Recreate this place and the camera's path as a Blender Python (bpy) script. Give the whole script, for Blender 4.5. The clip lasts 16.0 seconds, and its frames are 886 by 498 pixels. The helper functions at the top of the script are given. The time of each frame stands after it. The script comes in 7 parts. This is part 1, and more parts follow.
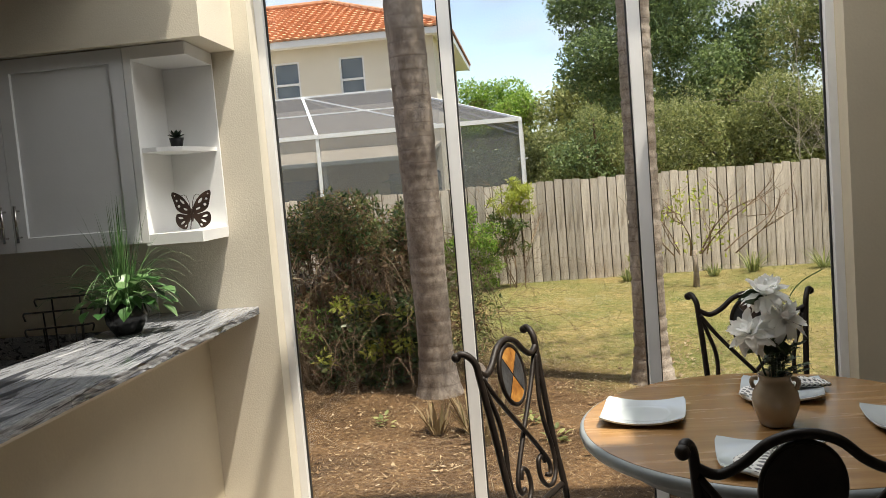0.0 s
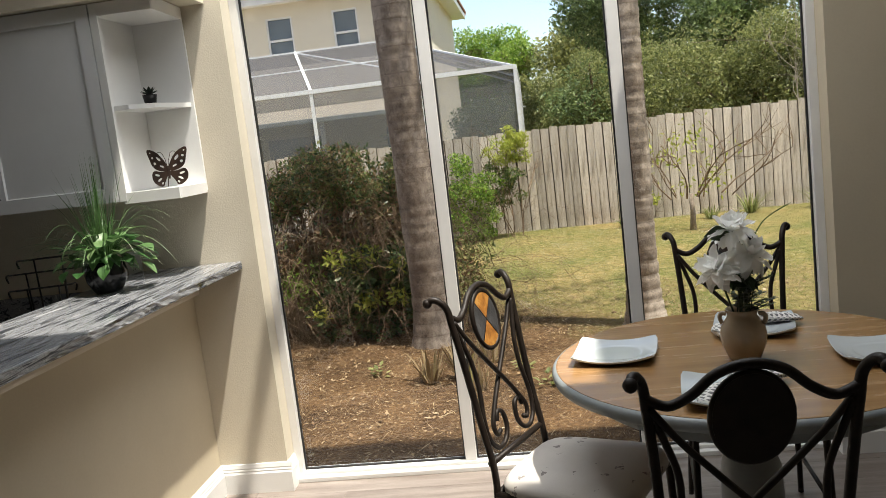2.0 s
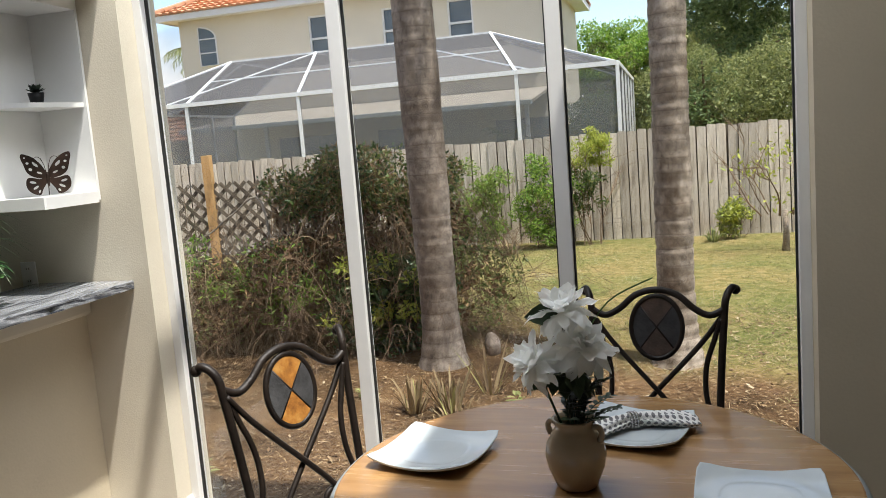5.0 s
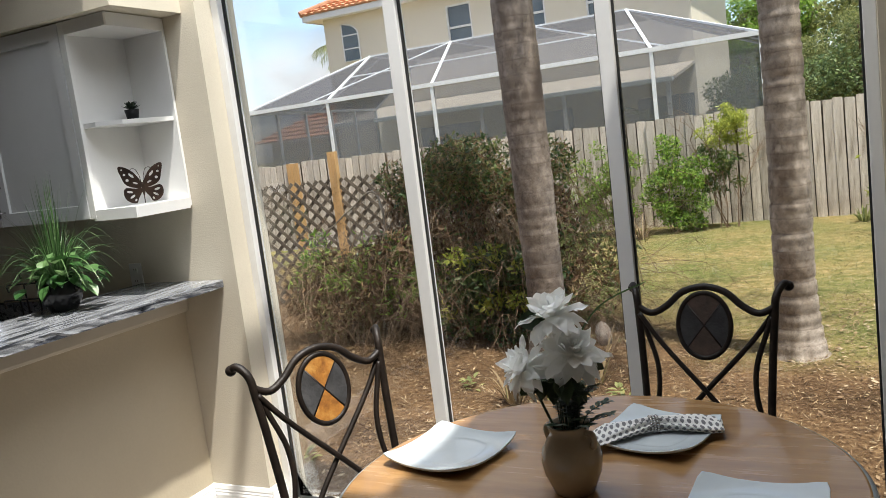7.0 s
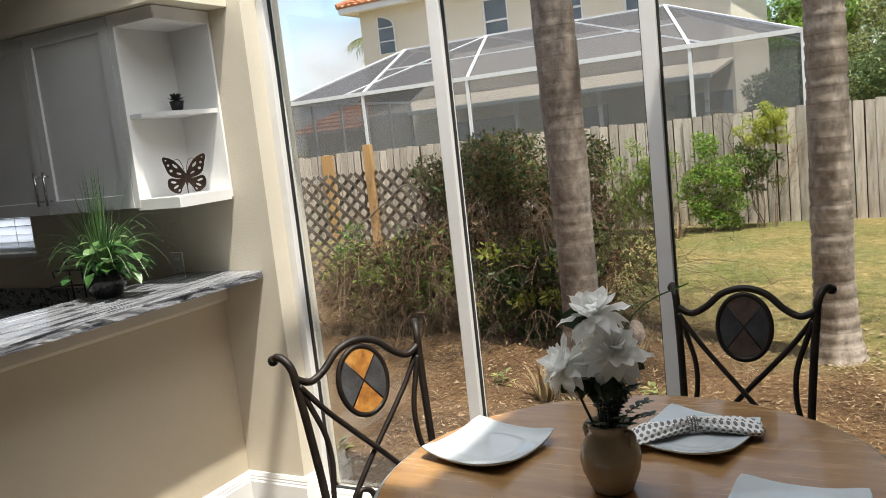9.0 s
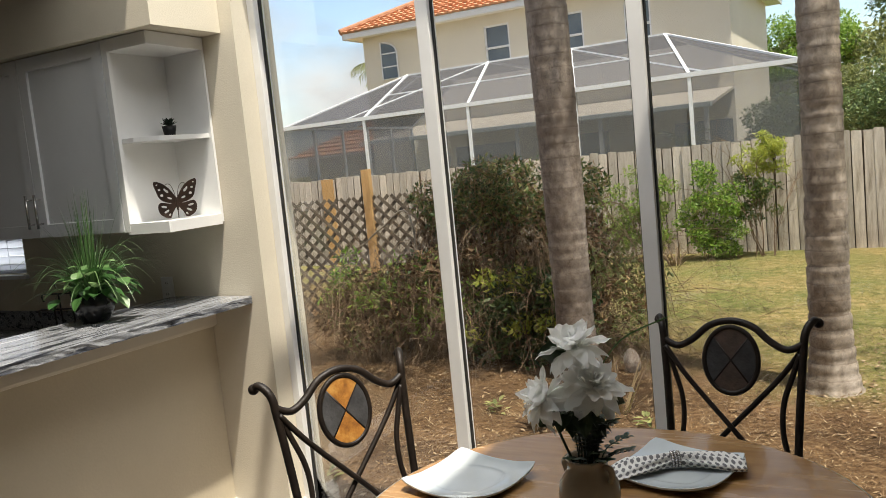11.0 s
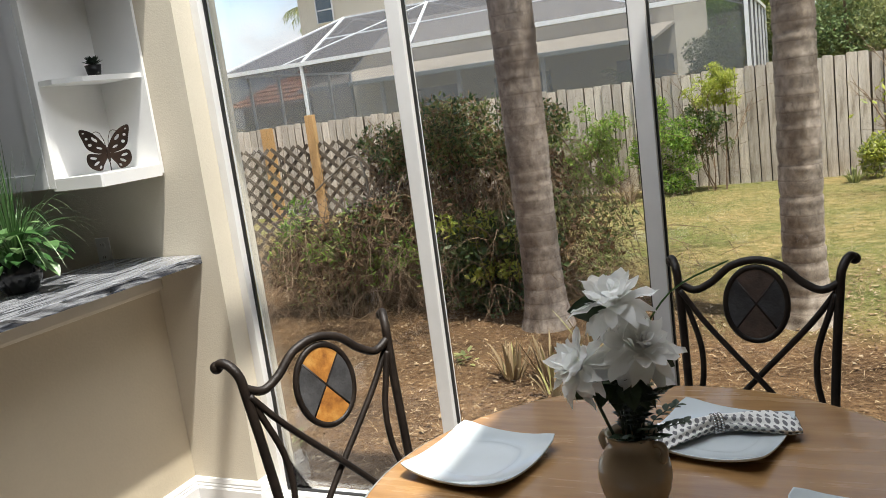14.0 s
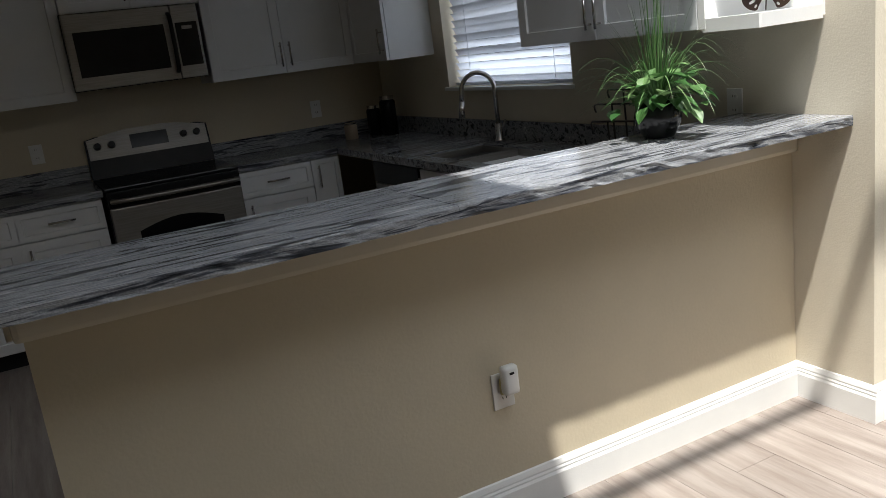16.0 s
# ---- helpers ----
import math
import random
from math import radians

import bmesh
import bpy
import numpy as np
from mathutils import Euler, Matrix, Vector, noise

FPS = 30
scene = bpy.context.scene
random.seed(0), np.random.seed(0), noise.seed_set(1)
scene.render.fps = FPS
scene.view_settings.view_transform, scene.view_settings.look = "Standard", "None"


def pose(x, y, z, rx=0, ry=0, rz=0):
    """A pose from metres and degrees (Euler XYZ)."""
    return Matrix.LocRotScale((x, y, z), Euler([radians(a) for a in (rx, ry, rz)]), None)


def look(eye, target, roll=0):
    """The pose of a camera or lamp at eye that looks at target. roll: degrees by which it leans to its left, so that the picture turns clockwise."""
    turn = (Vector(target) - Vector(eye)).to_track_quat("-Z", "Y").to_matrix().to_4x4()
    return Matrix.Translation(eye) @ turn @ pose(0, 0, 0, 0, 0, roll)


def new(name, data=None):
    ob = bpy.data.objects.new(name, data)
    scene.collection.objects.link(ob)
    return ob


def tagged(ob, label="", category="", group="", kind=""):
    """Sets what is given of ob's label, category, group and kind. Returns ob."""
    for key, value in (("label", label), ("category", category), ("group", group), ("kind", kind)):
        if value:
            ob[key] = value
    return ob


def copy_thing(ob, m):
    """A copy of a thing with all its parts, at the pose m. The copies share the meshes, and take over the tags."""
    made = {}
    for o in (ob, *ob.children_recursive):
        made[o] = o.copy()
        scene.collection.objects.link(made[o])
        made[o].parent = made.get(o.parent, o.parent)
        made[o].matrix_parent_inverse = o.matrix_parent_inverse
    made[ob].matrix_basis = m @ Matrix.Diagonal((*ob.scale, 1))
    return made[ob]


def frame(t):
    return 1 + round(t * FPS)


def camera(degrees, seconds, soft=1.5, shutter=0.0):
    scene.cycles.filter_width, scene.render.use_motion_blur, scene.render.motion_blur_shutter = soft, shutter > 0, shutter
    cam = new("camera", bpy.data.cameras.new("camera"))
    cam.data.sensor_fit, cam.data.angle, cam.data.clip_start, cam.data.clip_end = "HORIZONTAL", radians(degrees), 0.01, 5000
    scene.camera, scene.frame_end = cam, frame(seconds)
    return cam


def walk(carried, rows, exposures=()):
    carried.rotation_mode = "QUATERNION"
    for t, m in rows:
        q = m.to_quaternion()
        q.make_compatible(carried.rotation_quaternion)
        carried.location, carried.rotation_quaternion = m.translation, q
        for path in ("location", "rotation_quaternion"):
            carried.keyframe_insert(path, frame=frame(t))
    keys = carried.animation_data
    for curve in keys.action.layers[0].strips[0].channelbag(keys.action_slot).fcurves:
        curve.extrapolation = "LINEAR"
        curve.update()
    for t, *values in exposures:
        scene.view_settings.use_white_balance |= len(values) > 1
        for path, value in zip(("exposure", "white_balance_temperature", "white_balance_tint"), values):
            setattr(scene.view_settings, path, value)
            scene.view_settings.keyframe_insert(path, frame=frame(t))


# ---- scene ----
cam = camera(56.8, 16.0, soft=0.8)
METRES, EYE, TILT, LEAN, TURN = 2.7, 1.54, 0.0, 0.0, 6.4
ROWS = [
    (0.0, 0.0, 0.0, 0.0, -0.36, -4.45, 4.69),
    (0.5, -0.0016, 0.0017, 0.0, -0.28, -5.15, 4.64),
    (1.0, 0.0027, 0.0022, 0.0004, -0.41, -5.44, 4.99),
    (1.5, 0.0182, 0.0029, -0.0062, -0.27, -6.12, 5.93),
    (2.0, 0.0387, -0.0029, -0.0103, -0.26, -7.75, 6.62),
    (2.5, 0.0602, 0.0224, -0.0115, -0.14, -8.03, 7.27),
    (3.0, 0.0825, 0.09, -0.004, -0.38, -7.79, 8.33),
    (5.5, 0.4093, 0.2326, -0.0049, 13.79, -7.46, 3.93),
    (6.0, 0.4487, 0.2384, 0.0011, 17.97, -7.6, 4.81),
    (6.5, 0.4617, 0.2403, 0.0037, 18.76, -7.65, 6.05),
    (7.0, 0.4694, 0.2452, 0.0018, 19.4, -7.54, 7.04),
    (7.5, 0.4678, 0.2383, 0.0015, 20.14, -7.68, 7.2),
    (8.0, 0.4638, 0.235, 0.0036, 20.87, -7.9, 7.01),
    (8.5, 0.4611, 0.2357, 0.005, 21.53, -7.99, 6.37),
    (11.0, 0.4769, 0.2471, 0.0085, 21.86, -6.0, 5.58),
    (11.5, 0.4791, 0.2568, 0.0043, 18.77, -10.31, 5.85),
    (12.0, 0.4765, 0.2568, -0.0006, 18.52, -12.08, 6.54),
    (12.5, 0.4459, 0.2639, 0.0004, 19.17, -12.07, 6.85),
    (13.0, 0.3859, 0.2908, 0.0027, 18.77, -10.74, 7.08),
    (13.5, 0.3685, 0.3086, 0.0033, 16.98, -9.81, 7.46),
    (14.0, 0.394, 0.3423, -0.003, 17.54, -10.2, 7.43),
    (14.5, 0.4127, 0.3641, -0.0077, 23.27, -10.5, 7.63),
    (15.0, 0.3842, 0.3652, -0.0132, 35.16, -12.5, 8.46),
    (15.5, 0.3061, 0.3567, -0.0155, 44.82, -13.25, 8.22),
    (16.0, 0.246, 0.3601, -0.0236, 55.46, -14.23, 7.14),
]
walk(cam, [(t, pose(0, 0, EYE, TILT, LEAN, TURN) @ pose(METRES * x, METRES * y, METRES * z, 90 + pitch, roll, yaw)) for t, x, y, z, yaw, pitch, roll in ROWS],
     [(0.0, 1.27, 6950, 10), (2.0, 1.28, 6850, 10), (2.5, 1.33, 6750, 10), (3.2, 1.38, 6600, 10), (5.5, 1.28, 6450, 10), (8.5, 1.26, 6550, 10), (10.6, 1.20, 6950, 10), (11.0, 1.12, 6950, 10), (11.5, 1.22, 6950, 10), (12.0, 1.33, 6850, 10), (12.6, 1.38, 6750, 10), (13.2, 1.34, 6650, 10), (14.5, 1.28, 6400, 10), (15.0, 1.26, 6350, 10), (15.5, 1.23, 6300, 10), (16.0, 1.36, 6350, 10)])

# ---- world, sun, window light ----
SUN = Vector((0.96, -0.50, 3.15)).normalized()
world = bpy.data.worlds.new("world")
scene.world = world
world.use_nodes = True
wn, wl = world.node_tree.nodes, world.node_tree.links
sky = wn.new("ShaderNodeTexSky")
sky.sky_type, sky.sun_disc = "NISHITA", False
sky.sun_elevation = math.asin(SUN.z)
sky.sun_rotation = math.atan2(SUN.x, SUN.y)
wco = wn.new("ShaderNodeTexCoord")
wmap = wn.new("ShaderNodeMapping")
wmap.inputs["Scale"].default_value = (1.0, 1.0, 2.2)
cloud = wn.new("ShaderNodeTexNoise")
cloud.inputs["Scale"].default_value, cloud.inputs["Detail"].default_value, cloud.inputs["Roughness"].default_value = 2.6, 9.0, 0.55
cramp = wn.new("ShaderNodeValToRGB")
cramp.color_ramp.elements[0].position, cramp.color_ramp.elements[1].position = 0.40, 0.56
cmix = wn.new("ShaderNodeMixRGB")
shade = wn.new("ShaderNodeTexNoise")
shade.inputs["Scale"].default_value, shade.inputs["Detail"].default_value = 5.5, 7.0
sramp = wn.new("ShaderNodeValToRGB")
sramp.color_ramp.elements[0].position, sramp.color_ramp.elements[0].color = 0.36, (1.7, 1.8, 2.05, 1)
sramp.color_ramp.elements[1].position, sramp.color_ramp.elements[1].color = 0.64, (3.7, 3.7, 3.75, 1)
wl.new(wmap.outputs["Vector"], shade.inputs["Vector"])
wl.new(shade.outputs["Fac"], sramp.inputs["Fac"])
wl.new(sramp.outputs["Color"], cmix.inputs[2])
wl.new(wco.outputs["Generated"], wmap.inputs["Vector"])
wl.new(wmap.outputs["Vector"], cloud.inputs["Vector"])
wl.new(cloud.outputs["Fac"], cramp.inputs["Fac"])
wl.new(cramp.outputs["Color"], cmix.inputs["Fac"])
wl.new(sky.outputs["Color"], cmix.inputs[1])
wl.new(cmix.outputs["Color"], wn["Background"].inputs["Color"])
wn["Background"].inputs["Strength"].default_value = 0.12
sun = new("sun", bpy.data.lights.new("sun", "SUN"))
sun.data.energy, sun.data.angle, sun.data.color = 3.6, radians(1.0), (1.0, 0.95, 0.86)
sun.matrix_world = look(SUN * 30, (0, 0, 0))
# sky light that falls through the skylight and the kitchen window
for nm, m, sx, sy, watts in (("skylight_glow", look((-0.02, 2.63, 3.36), (-0.02, 2.63, 0)), 1.95, 1.5, 16.0), ("kitchen_window_glow", look((-3.36, 3.655, 1.675), (-3.36, 0, 1.60)), 1.15, 0.84, 2.4)):
    lamp = new(nm, bpy.data.lights.new(nm, "AREA"))
    lamp.data.shape, lamp.data.size, lamp.data.size_y, lamp.data.energy, lamp.data.color = "RECTANGLE", sx, sy, watts, (0.90, 0.95, 1.0)
    lamp.matrix_world = m

# ---- helpers ----
def link(name, bm, material, smooth=False):
    me = bpy.data.meshes.new(name)
    bm.to_mesh(me)
    bm.free()
    if smooth:
        me.polygons.foreach_set("use_smooth", [True] * len(me.polygons))
    me.materials.append(material)
    return new(name, me)


def part(name, bm, material, parent=None, label="", smooth=False):
    ob = link(name, bm, material, smooth)
    if parent is not None:
        ob.parent = parent
    if label:
        tagged(ob, label)
    return ob


def thing(name, m, label, category, group="", kind=""):
    ob = new(name)
    ob.empty_display_size = 0.1
    ob.matrix_basis = m
    return tagged(ob, label, category, group, kind)


def setting(name, bm, material, label, category, smooth=False):
    return tagged(link(name, bm, material, smooth), label, category, kind="structure")


def box(bm, x0, x1, y0, y1, z0, z1, bevel=0.0):
    vs = [bm.verts.new((x, y, z)) for x in (x0, x1) for y in (y0, y1) for z in (z0, z1)]
    fs = [bm.faces.new([vs[i] for i in q]) for q in ((0, 1, 3, 2), (4, 6, 7, 5), (0, 4, 5, 1), (2, 3, 7, 6), (0, 2, 6, 4), (1, 5, 7, 3))]
    if bevel:
        es = list({e for f in fs for e in f.edges})
        bmesh.ops.bevel(bm, geom=es, offset=bevel, segments=2, profile=0.6, affect="EDGES")
    return bm


def boxes(*rows, bevel=0.0):
    bm = bmesh.new()
    for r in rows:
        box(bm, *r, bevel=bevel)
    return bm


def smooth_line(pts, steps=5):
    pts = [Vector(p) for p in pts]
    if len(pts) < 3:
        return pts
    out = []
    for i in range(len(pts) - 1):
        p0, p1, p2, p3 = pts[max(i - 1, 0)], pts[i], pts[i + 1], pts[min(i + 2, len(pts) - 1)]
        for k in range(steps):
            t = k / steps
            out.append(0.5 * ((2 * p1) + (p2 - p0) * t + (2 * p0 - 5 * p1 + 4 * p2 - p3) * t * t + (3 * p1 - p0 - 3 * p2 + p3) * t ** 3))
    return out + [pts[-1]]


def tube(bm, pts, r, n=8, closed=False, flat=1.0):
    """A swept tube; r: one radius, or one at each point."""
    pts = [Vector(p) for p in pts]
    m = len(pts)
    rs = list(r) if isinstance(r, (list, tuple)) else [r] * m
    rings, last = [], None
    for i, p in enumerate(pts):
        a = pts[(i - 1) % m] if closed or i > 0 else p
        b = pts[(i + 1) % m] if closed or i < m - 1 else p
        d = (b - a).normalized()
        if last is None:
            u = d.orthogonal().normalized()
        else:
            u = (last - d * last.dot(d)).normalized()
        last = u
        v = d.cross(u)
        rings.append([bm.verts.new(p + (u * math.cos(k * 2 * math.pi / n) + v * math.sin(k * 2 * math.pi / n) * flat) * rs[i]) for k in range(n)])
    for i in range(m if closed else m - 1):
        a, b = rings[i], rings[(i + 1) % m]
        for k in range(n):
            bm.faces.new((a[k], a[(k + 1) % n], b[(k + 1) % n], b[k]))
    if not closed:
        bm.faces.new(rings[0][::-1])
        bm.faces.new(rings[-1])
    return bm


def lathe(bm, profile, n=32, cx=0.0, cy=0.0):
    rings = []
    for r, z in profile:
        if r < 1e-5:
            rings.append([bm.verts.new((cx, cy, z))])
        else:
            rings.append([bm.verts.new((cx + r * math.cos(k * 2 * math.pi / n), cy + r * math.sin(k * 2 * math.pi / n), z)) for k in range(n)])
    for a, b in zip(rings, rings[1:]):
        for k in range(n):
            j = (k + 1) % n
            if len(a) == 1 and len(b) == 1:
                continue
            if len(a) == 1:
                bm.faces.new((a[0], b[j], b[k]))
            elif len(b) == 1:
                bm.faces.new((a[k], a[j], b[0]))
            else:
                bm.faces.new((a[k], a[j], b[j], b[k]))
    bmesh.ops.recalc_face_normals(bm, faces=bm.faces)
    return bm


def prism(bm, outline, z0, z1):
    a = [bm.verts.new((x, y, z0)) for x, y in outline]
    b = [bm.verts.new((x, y, z1)) for x, y in outline]
    bm.faces.new(a[::-1])
    bm.faces.new(b)
    for i in range(len(a)):
        j = (i + 1) % len(a)
        bm.faces.new((a[i], a[j], b[j], b[i]))
    return bm


# ---- materials ----
def material(name, colors, rough=0.6, metal=0.0, scale=8.0, stretch=(1, 1, 1), bump=0.0, bump_scale=60.0, spread=(0.35, 0.65), fine=0.0, spec=0.5, per_object=0.0, coords="Object", rough_var=0.08, coat=0.0):
    """Principled, its colour between two or three colours by noise, with fine grain, bump and a little change of gloss."""
    ma = bpy.data.materials.new(name)
    ma.use_nodes = True
    n, l = ma.node_tree.nodes, ma.node_tree.links
    b = n["Principled BSDF"]
    b.inputs["Metallic"].default_value = metal
    b.inputs["Specular IOR Level"].default_value = spec
    b.inputs["Coat Weight"].default_value = coat
    co = n.new("ShaderNodeTexCoord")
    mp = n.new("ShaderNodeMapping")
    mp.inputs["Scale"].default_value = stretch
    l.new(co.outputs[coords], mp.inputs["Vector"])
    t = n.new("ShaderNodeTexNoise")
    t.inputs["Scale"].default_value, t.inputs["Detail"].default_value, t.inputs["Roughness"].default_value = scale, 6.0, 0.6
    l.new(mp.outputs["Vector"], t.inputs["Vector"])
    r = n.new("ShaderNodeValToRGB")
    r.color_ramp.elements[0].position, r.color_ramp.elements[1].position = spread
    r.color_ramp.elements[0].color = (*colors[0], 1)
    r.color_ramp.elements[1].color = (*colors[-1], 1)
    if len(colors) == 3:
        e = r.color_ramp.elements.new(sum(spread) / 2)
        e.color = (*colors[1], 1)
    l.new(t.outputs["Fac"], r.inputs["Fac"])
    color = r.outputs["Color"]
    g = n.new("ShaderNodeTexNoise")
    g.inputs["Scale"].default_value, g.inputs["Detail"].default_value = bump_scale, 4.0
    l.new(mp.outputs["Vector"], g.inputs["Vector"])
    if fine:
        hs = n.new("ShaderNodeHueSaturation")
        ma1 = n.new("ShaderNodeMapRange")
        ma1.inputs["To Min"].default_value, ma1.inputs["To Max"].default_value = 1 - fine, 1 + fine
        l.new(g.outputs["Fac"], ma1.inputs["Value"])
        l.new(ma1.outputs["Result"], hs.inputs["Value"])
        l.new(color, hs.inputs["Color"])
        color = hs.outputs["Color"]
    if per_object:
        info = n.new("ShaderNodeObjectInfo")
        h2 = n.new("ShaderNodeHueSaturation")
        m2 = n.new("ShaderNodeMapRange")
        m2.inputs["To Min"].default_value, m2.inputs["To Max"].default_value = 1 - per_object, 1 + per_object
        l.new(info.outputs["Random"], m2.inputs["Value"])
        l.new(m2.outputs["Result"], h2.inputs["Value"])
        l.new(color, h2.inputs["Color"])
        color = h2.outputs["Color"]
    l.new(color, b.inputs["Base Color"])
    mr = n.new("ShaderNodeMapRange")
    mr.inputs["To Min"].default_value, mr.inputs["To Max"].default_value = max(rough - rough_var, 0.02), min(rough + rough_var, 1)
    l.new(t.outputs["Fac"], mr.inputs["Value"])
    l.new(mr.outputs["Result"], b.inputs["Roughness"])
    if bump:
        bp = n.new("ShaderNodeBump")
        bp.inputs["Strength"].default_value, bp.inputs["Distance"].default_value = bump, 0.01
        l.new(g.outputs["Fac"], bp.inputs["Height"])
        l.new(bp.outputs["Normal"], b.inputs["Normal"])
    return ma


def leaf_material(name, colors, rough=0.5, through_light=0.35):
    """Leaves: each one its own shade, some light through them."""
    ma = bpy.data.materials.new(name)
    ma.use_nodes = True
    n, l = ma.node_tree.nodes, ma.node_tree.links
    b = n["Principled BSDF"]
    geo = n.new("ShaderNodeNewGeometry")
    r = n.new("ShaderNodeValToRGB")
    r.color_ramp.elements[0].color, r.color_ramp.elements[1].color = (*colors[0], 1), (*colors[-1], 1)
    for i, c in enumerate(colors[1:-1]):
        r.color_ramp.elements.new((i + 1) / (len(colors) - 1)).color = (*c, 1)
    l.new(geo.outputs["Random Per Island"], r.inputs["Fac"])
    l.new(r.outputs["Color"], b.inputs["Base Color"])
    b.inputs["Roughness"].default_value = rough
    tr = n.new("ShaderNodeBsdfTranslucent")
    l.new(r.outputs["Color"], tr.inputs["Color"])
    mx = n.new("ShaderNodeMixShader")
    mx.inputs[0].default_value = through_light
    l.new(b.outputs[0], mx.inputs[1])
    l.new(tr.outputs[0], mx.inputs[2])
    l.new(mx.outputs[0], n["Material Output"].inputs["Surface"])
    return ma


def pane_material(name, tint=(1, 1, 1), gloss=0.06, rough=0.0, clear=None):
    """Thin glass or mesh: see-through with a Fresnel-driven gloss."""
    ma = bpy.data.materials.new(name)
    ma.use_nodes = True
    n, l = ma.node_tree.nodes, ma.node_tree.links
    tr = n.new("ShaderNodeBsdfTransparent")
    tr.inputs["Color"].default_value = (*tint, 1)
    mx = n.new("ShaderNodeMixShader")
    if clear is None:
        gl = n.new("ShaderNodeBsdfGlossy")
        gl.inputs["Roughness"].default_value = rough
        fr = n.new("ShaderNodeFresnel")
        fr.inputs["IOR"].default_value = 1.45
        l.new(fr.outputs[0], mx.inputs[0])
    else:
        gl = n.new("ShaderNodeBsdfDiffuse")
        gl.inputs["Color"].default_value = (*clear[1], 1)
        mx.inputs[0].default_value = clear[0]
    l.new(tr.outputs[0], mx.inputs[1])
    l.new(gl.outputs[0], mx.inputs[2])
    l.new(mx.outputs[0], n["Material Output"].inputs["Surface"])
    return ma


M = {}
M["wall"] = material("wall_paint", [(0.55, 0.48, 0.355), (0.60, 0.525, 0.39)], 0.75, scale=1.5, bump=0.10, bump_scale=90, fine=0.03)
M["wall_knock"] = material("knockdown_wall_paint", [(0.64, 0.58, 0.465), (0.69, 0.63, 0.51)], 0.7, scale=2.0, bump=0.14, bump_scale=150, fine=0.05)
M["ceiling"] = material("ceiling_paint", [(0.72, 0.70, 0.66), (0.78, 0.76, 0.72)], 0.8, scale=2.0, bump=0.3, bump_scale=80)
M["white"] = material("white_paint", [(0.76, 0.76, 0.75), (0.82, 0.82, 0.80)], 0.35, scale=3.0, bump=0.05, bump_scale=150)
M["vinyl"] = material("white_vinyl", [(0.74, 0.73, 0.71), (0.80, 0.79, 0.77)], 0.4, scale=4.0, bump=0.04, bump_scale=120)
M["gasket"] = material("black_gasket", [(0.012, 0.012, 0.012), (0.025, 0.025, 0.025)], 0.5)
M["cabinet"] = material("cabinet_paint", [(0.70, 0.71, 0.72), (0.76, 0.77, 0.78)], 0.4, scale=2.0, bump=0.04, bump_scale=90)
M["iron"] = material("brown_black_iron", [(0.010, 0.007, 0.0055), (0.022, 0.015, 0.011)], 0.48, scale=20, bump=0.14, bump_scale=110, spec=0.3)
M["steel"] = material("brushed_steel", [(0.27, 0.255, 0.235), (0.34, 0.325, 0.305)], 0.46, 1.0, scale=6, stretch=(1, 1, 30))
M["chrome"] = material("nickel", [(0.5, 0.49, 0.48), (0.6, 0.59, 0.58)], 0.22, 1.0)
M["black_glass"] = material("black_glass", [(0.008, 0.008, 0.009), (0.012, 0.012, 0.013)], 0.16, spec=0.18)
M["black"] = material("black_enamel", [(0.010, 0.010, 0.011), (0.018, 0.018, 0.018)], 0.35, spec=0.18)
M["glass"] = pane_material("window_glass", (0.97, 0.98, 0.98))
M["tinted_glass"] = pane_material("tinted_skylight_glass", (0.96, 0.965, 0.97))
M["screen"] = pane_material("insect_screen", (0.55, 0.55, 0.57), clear=(0.46, (0.15, 0.15, 0.16)))
# upright cage mesh: sunlit haze is put into its paler grey
M["wall_screen"] = pane_material("sunlit_haze_screen", (0.58, 0.58, 0.60), clear=(0.34, (0.33, 0.34, 0.35)))
M["trim"] = material("beige_satin_trim", [(0.62, 0.56, 0.45), (0.66, 0.60, 0.485)], 0.32, scale=3, bump=0.05, bump_scale=90)
M["alu"] = material("white_aluminium", [(0.74, 0.75, 0.76), (0.80, 0.81, 0.82)], 0.4)


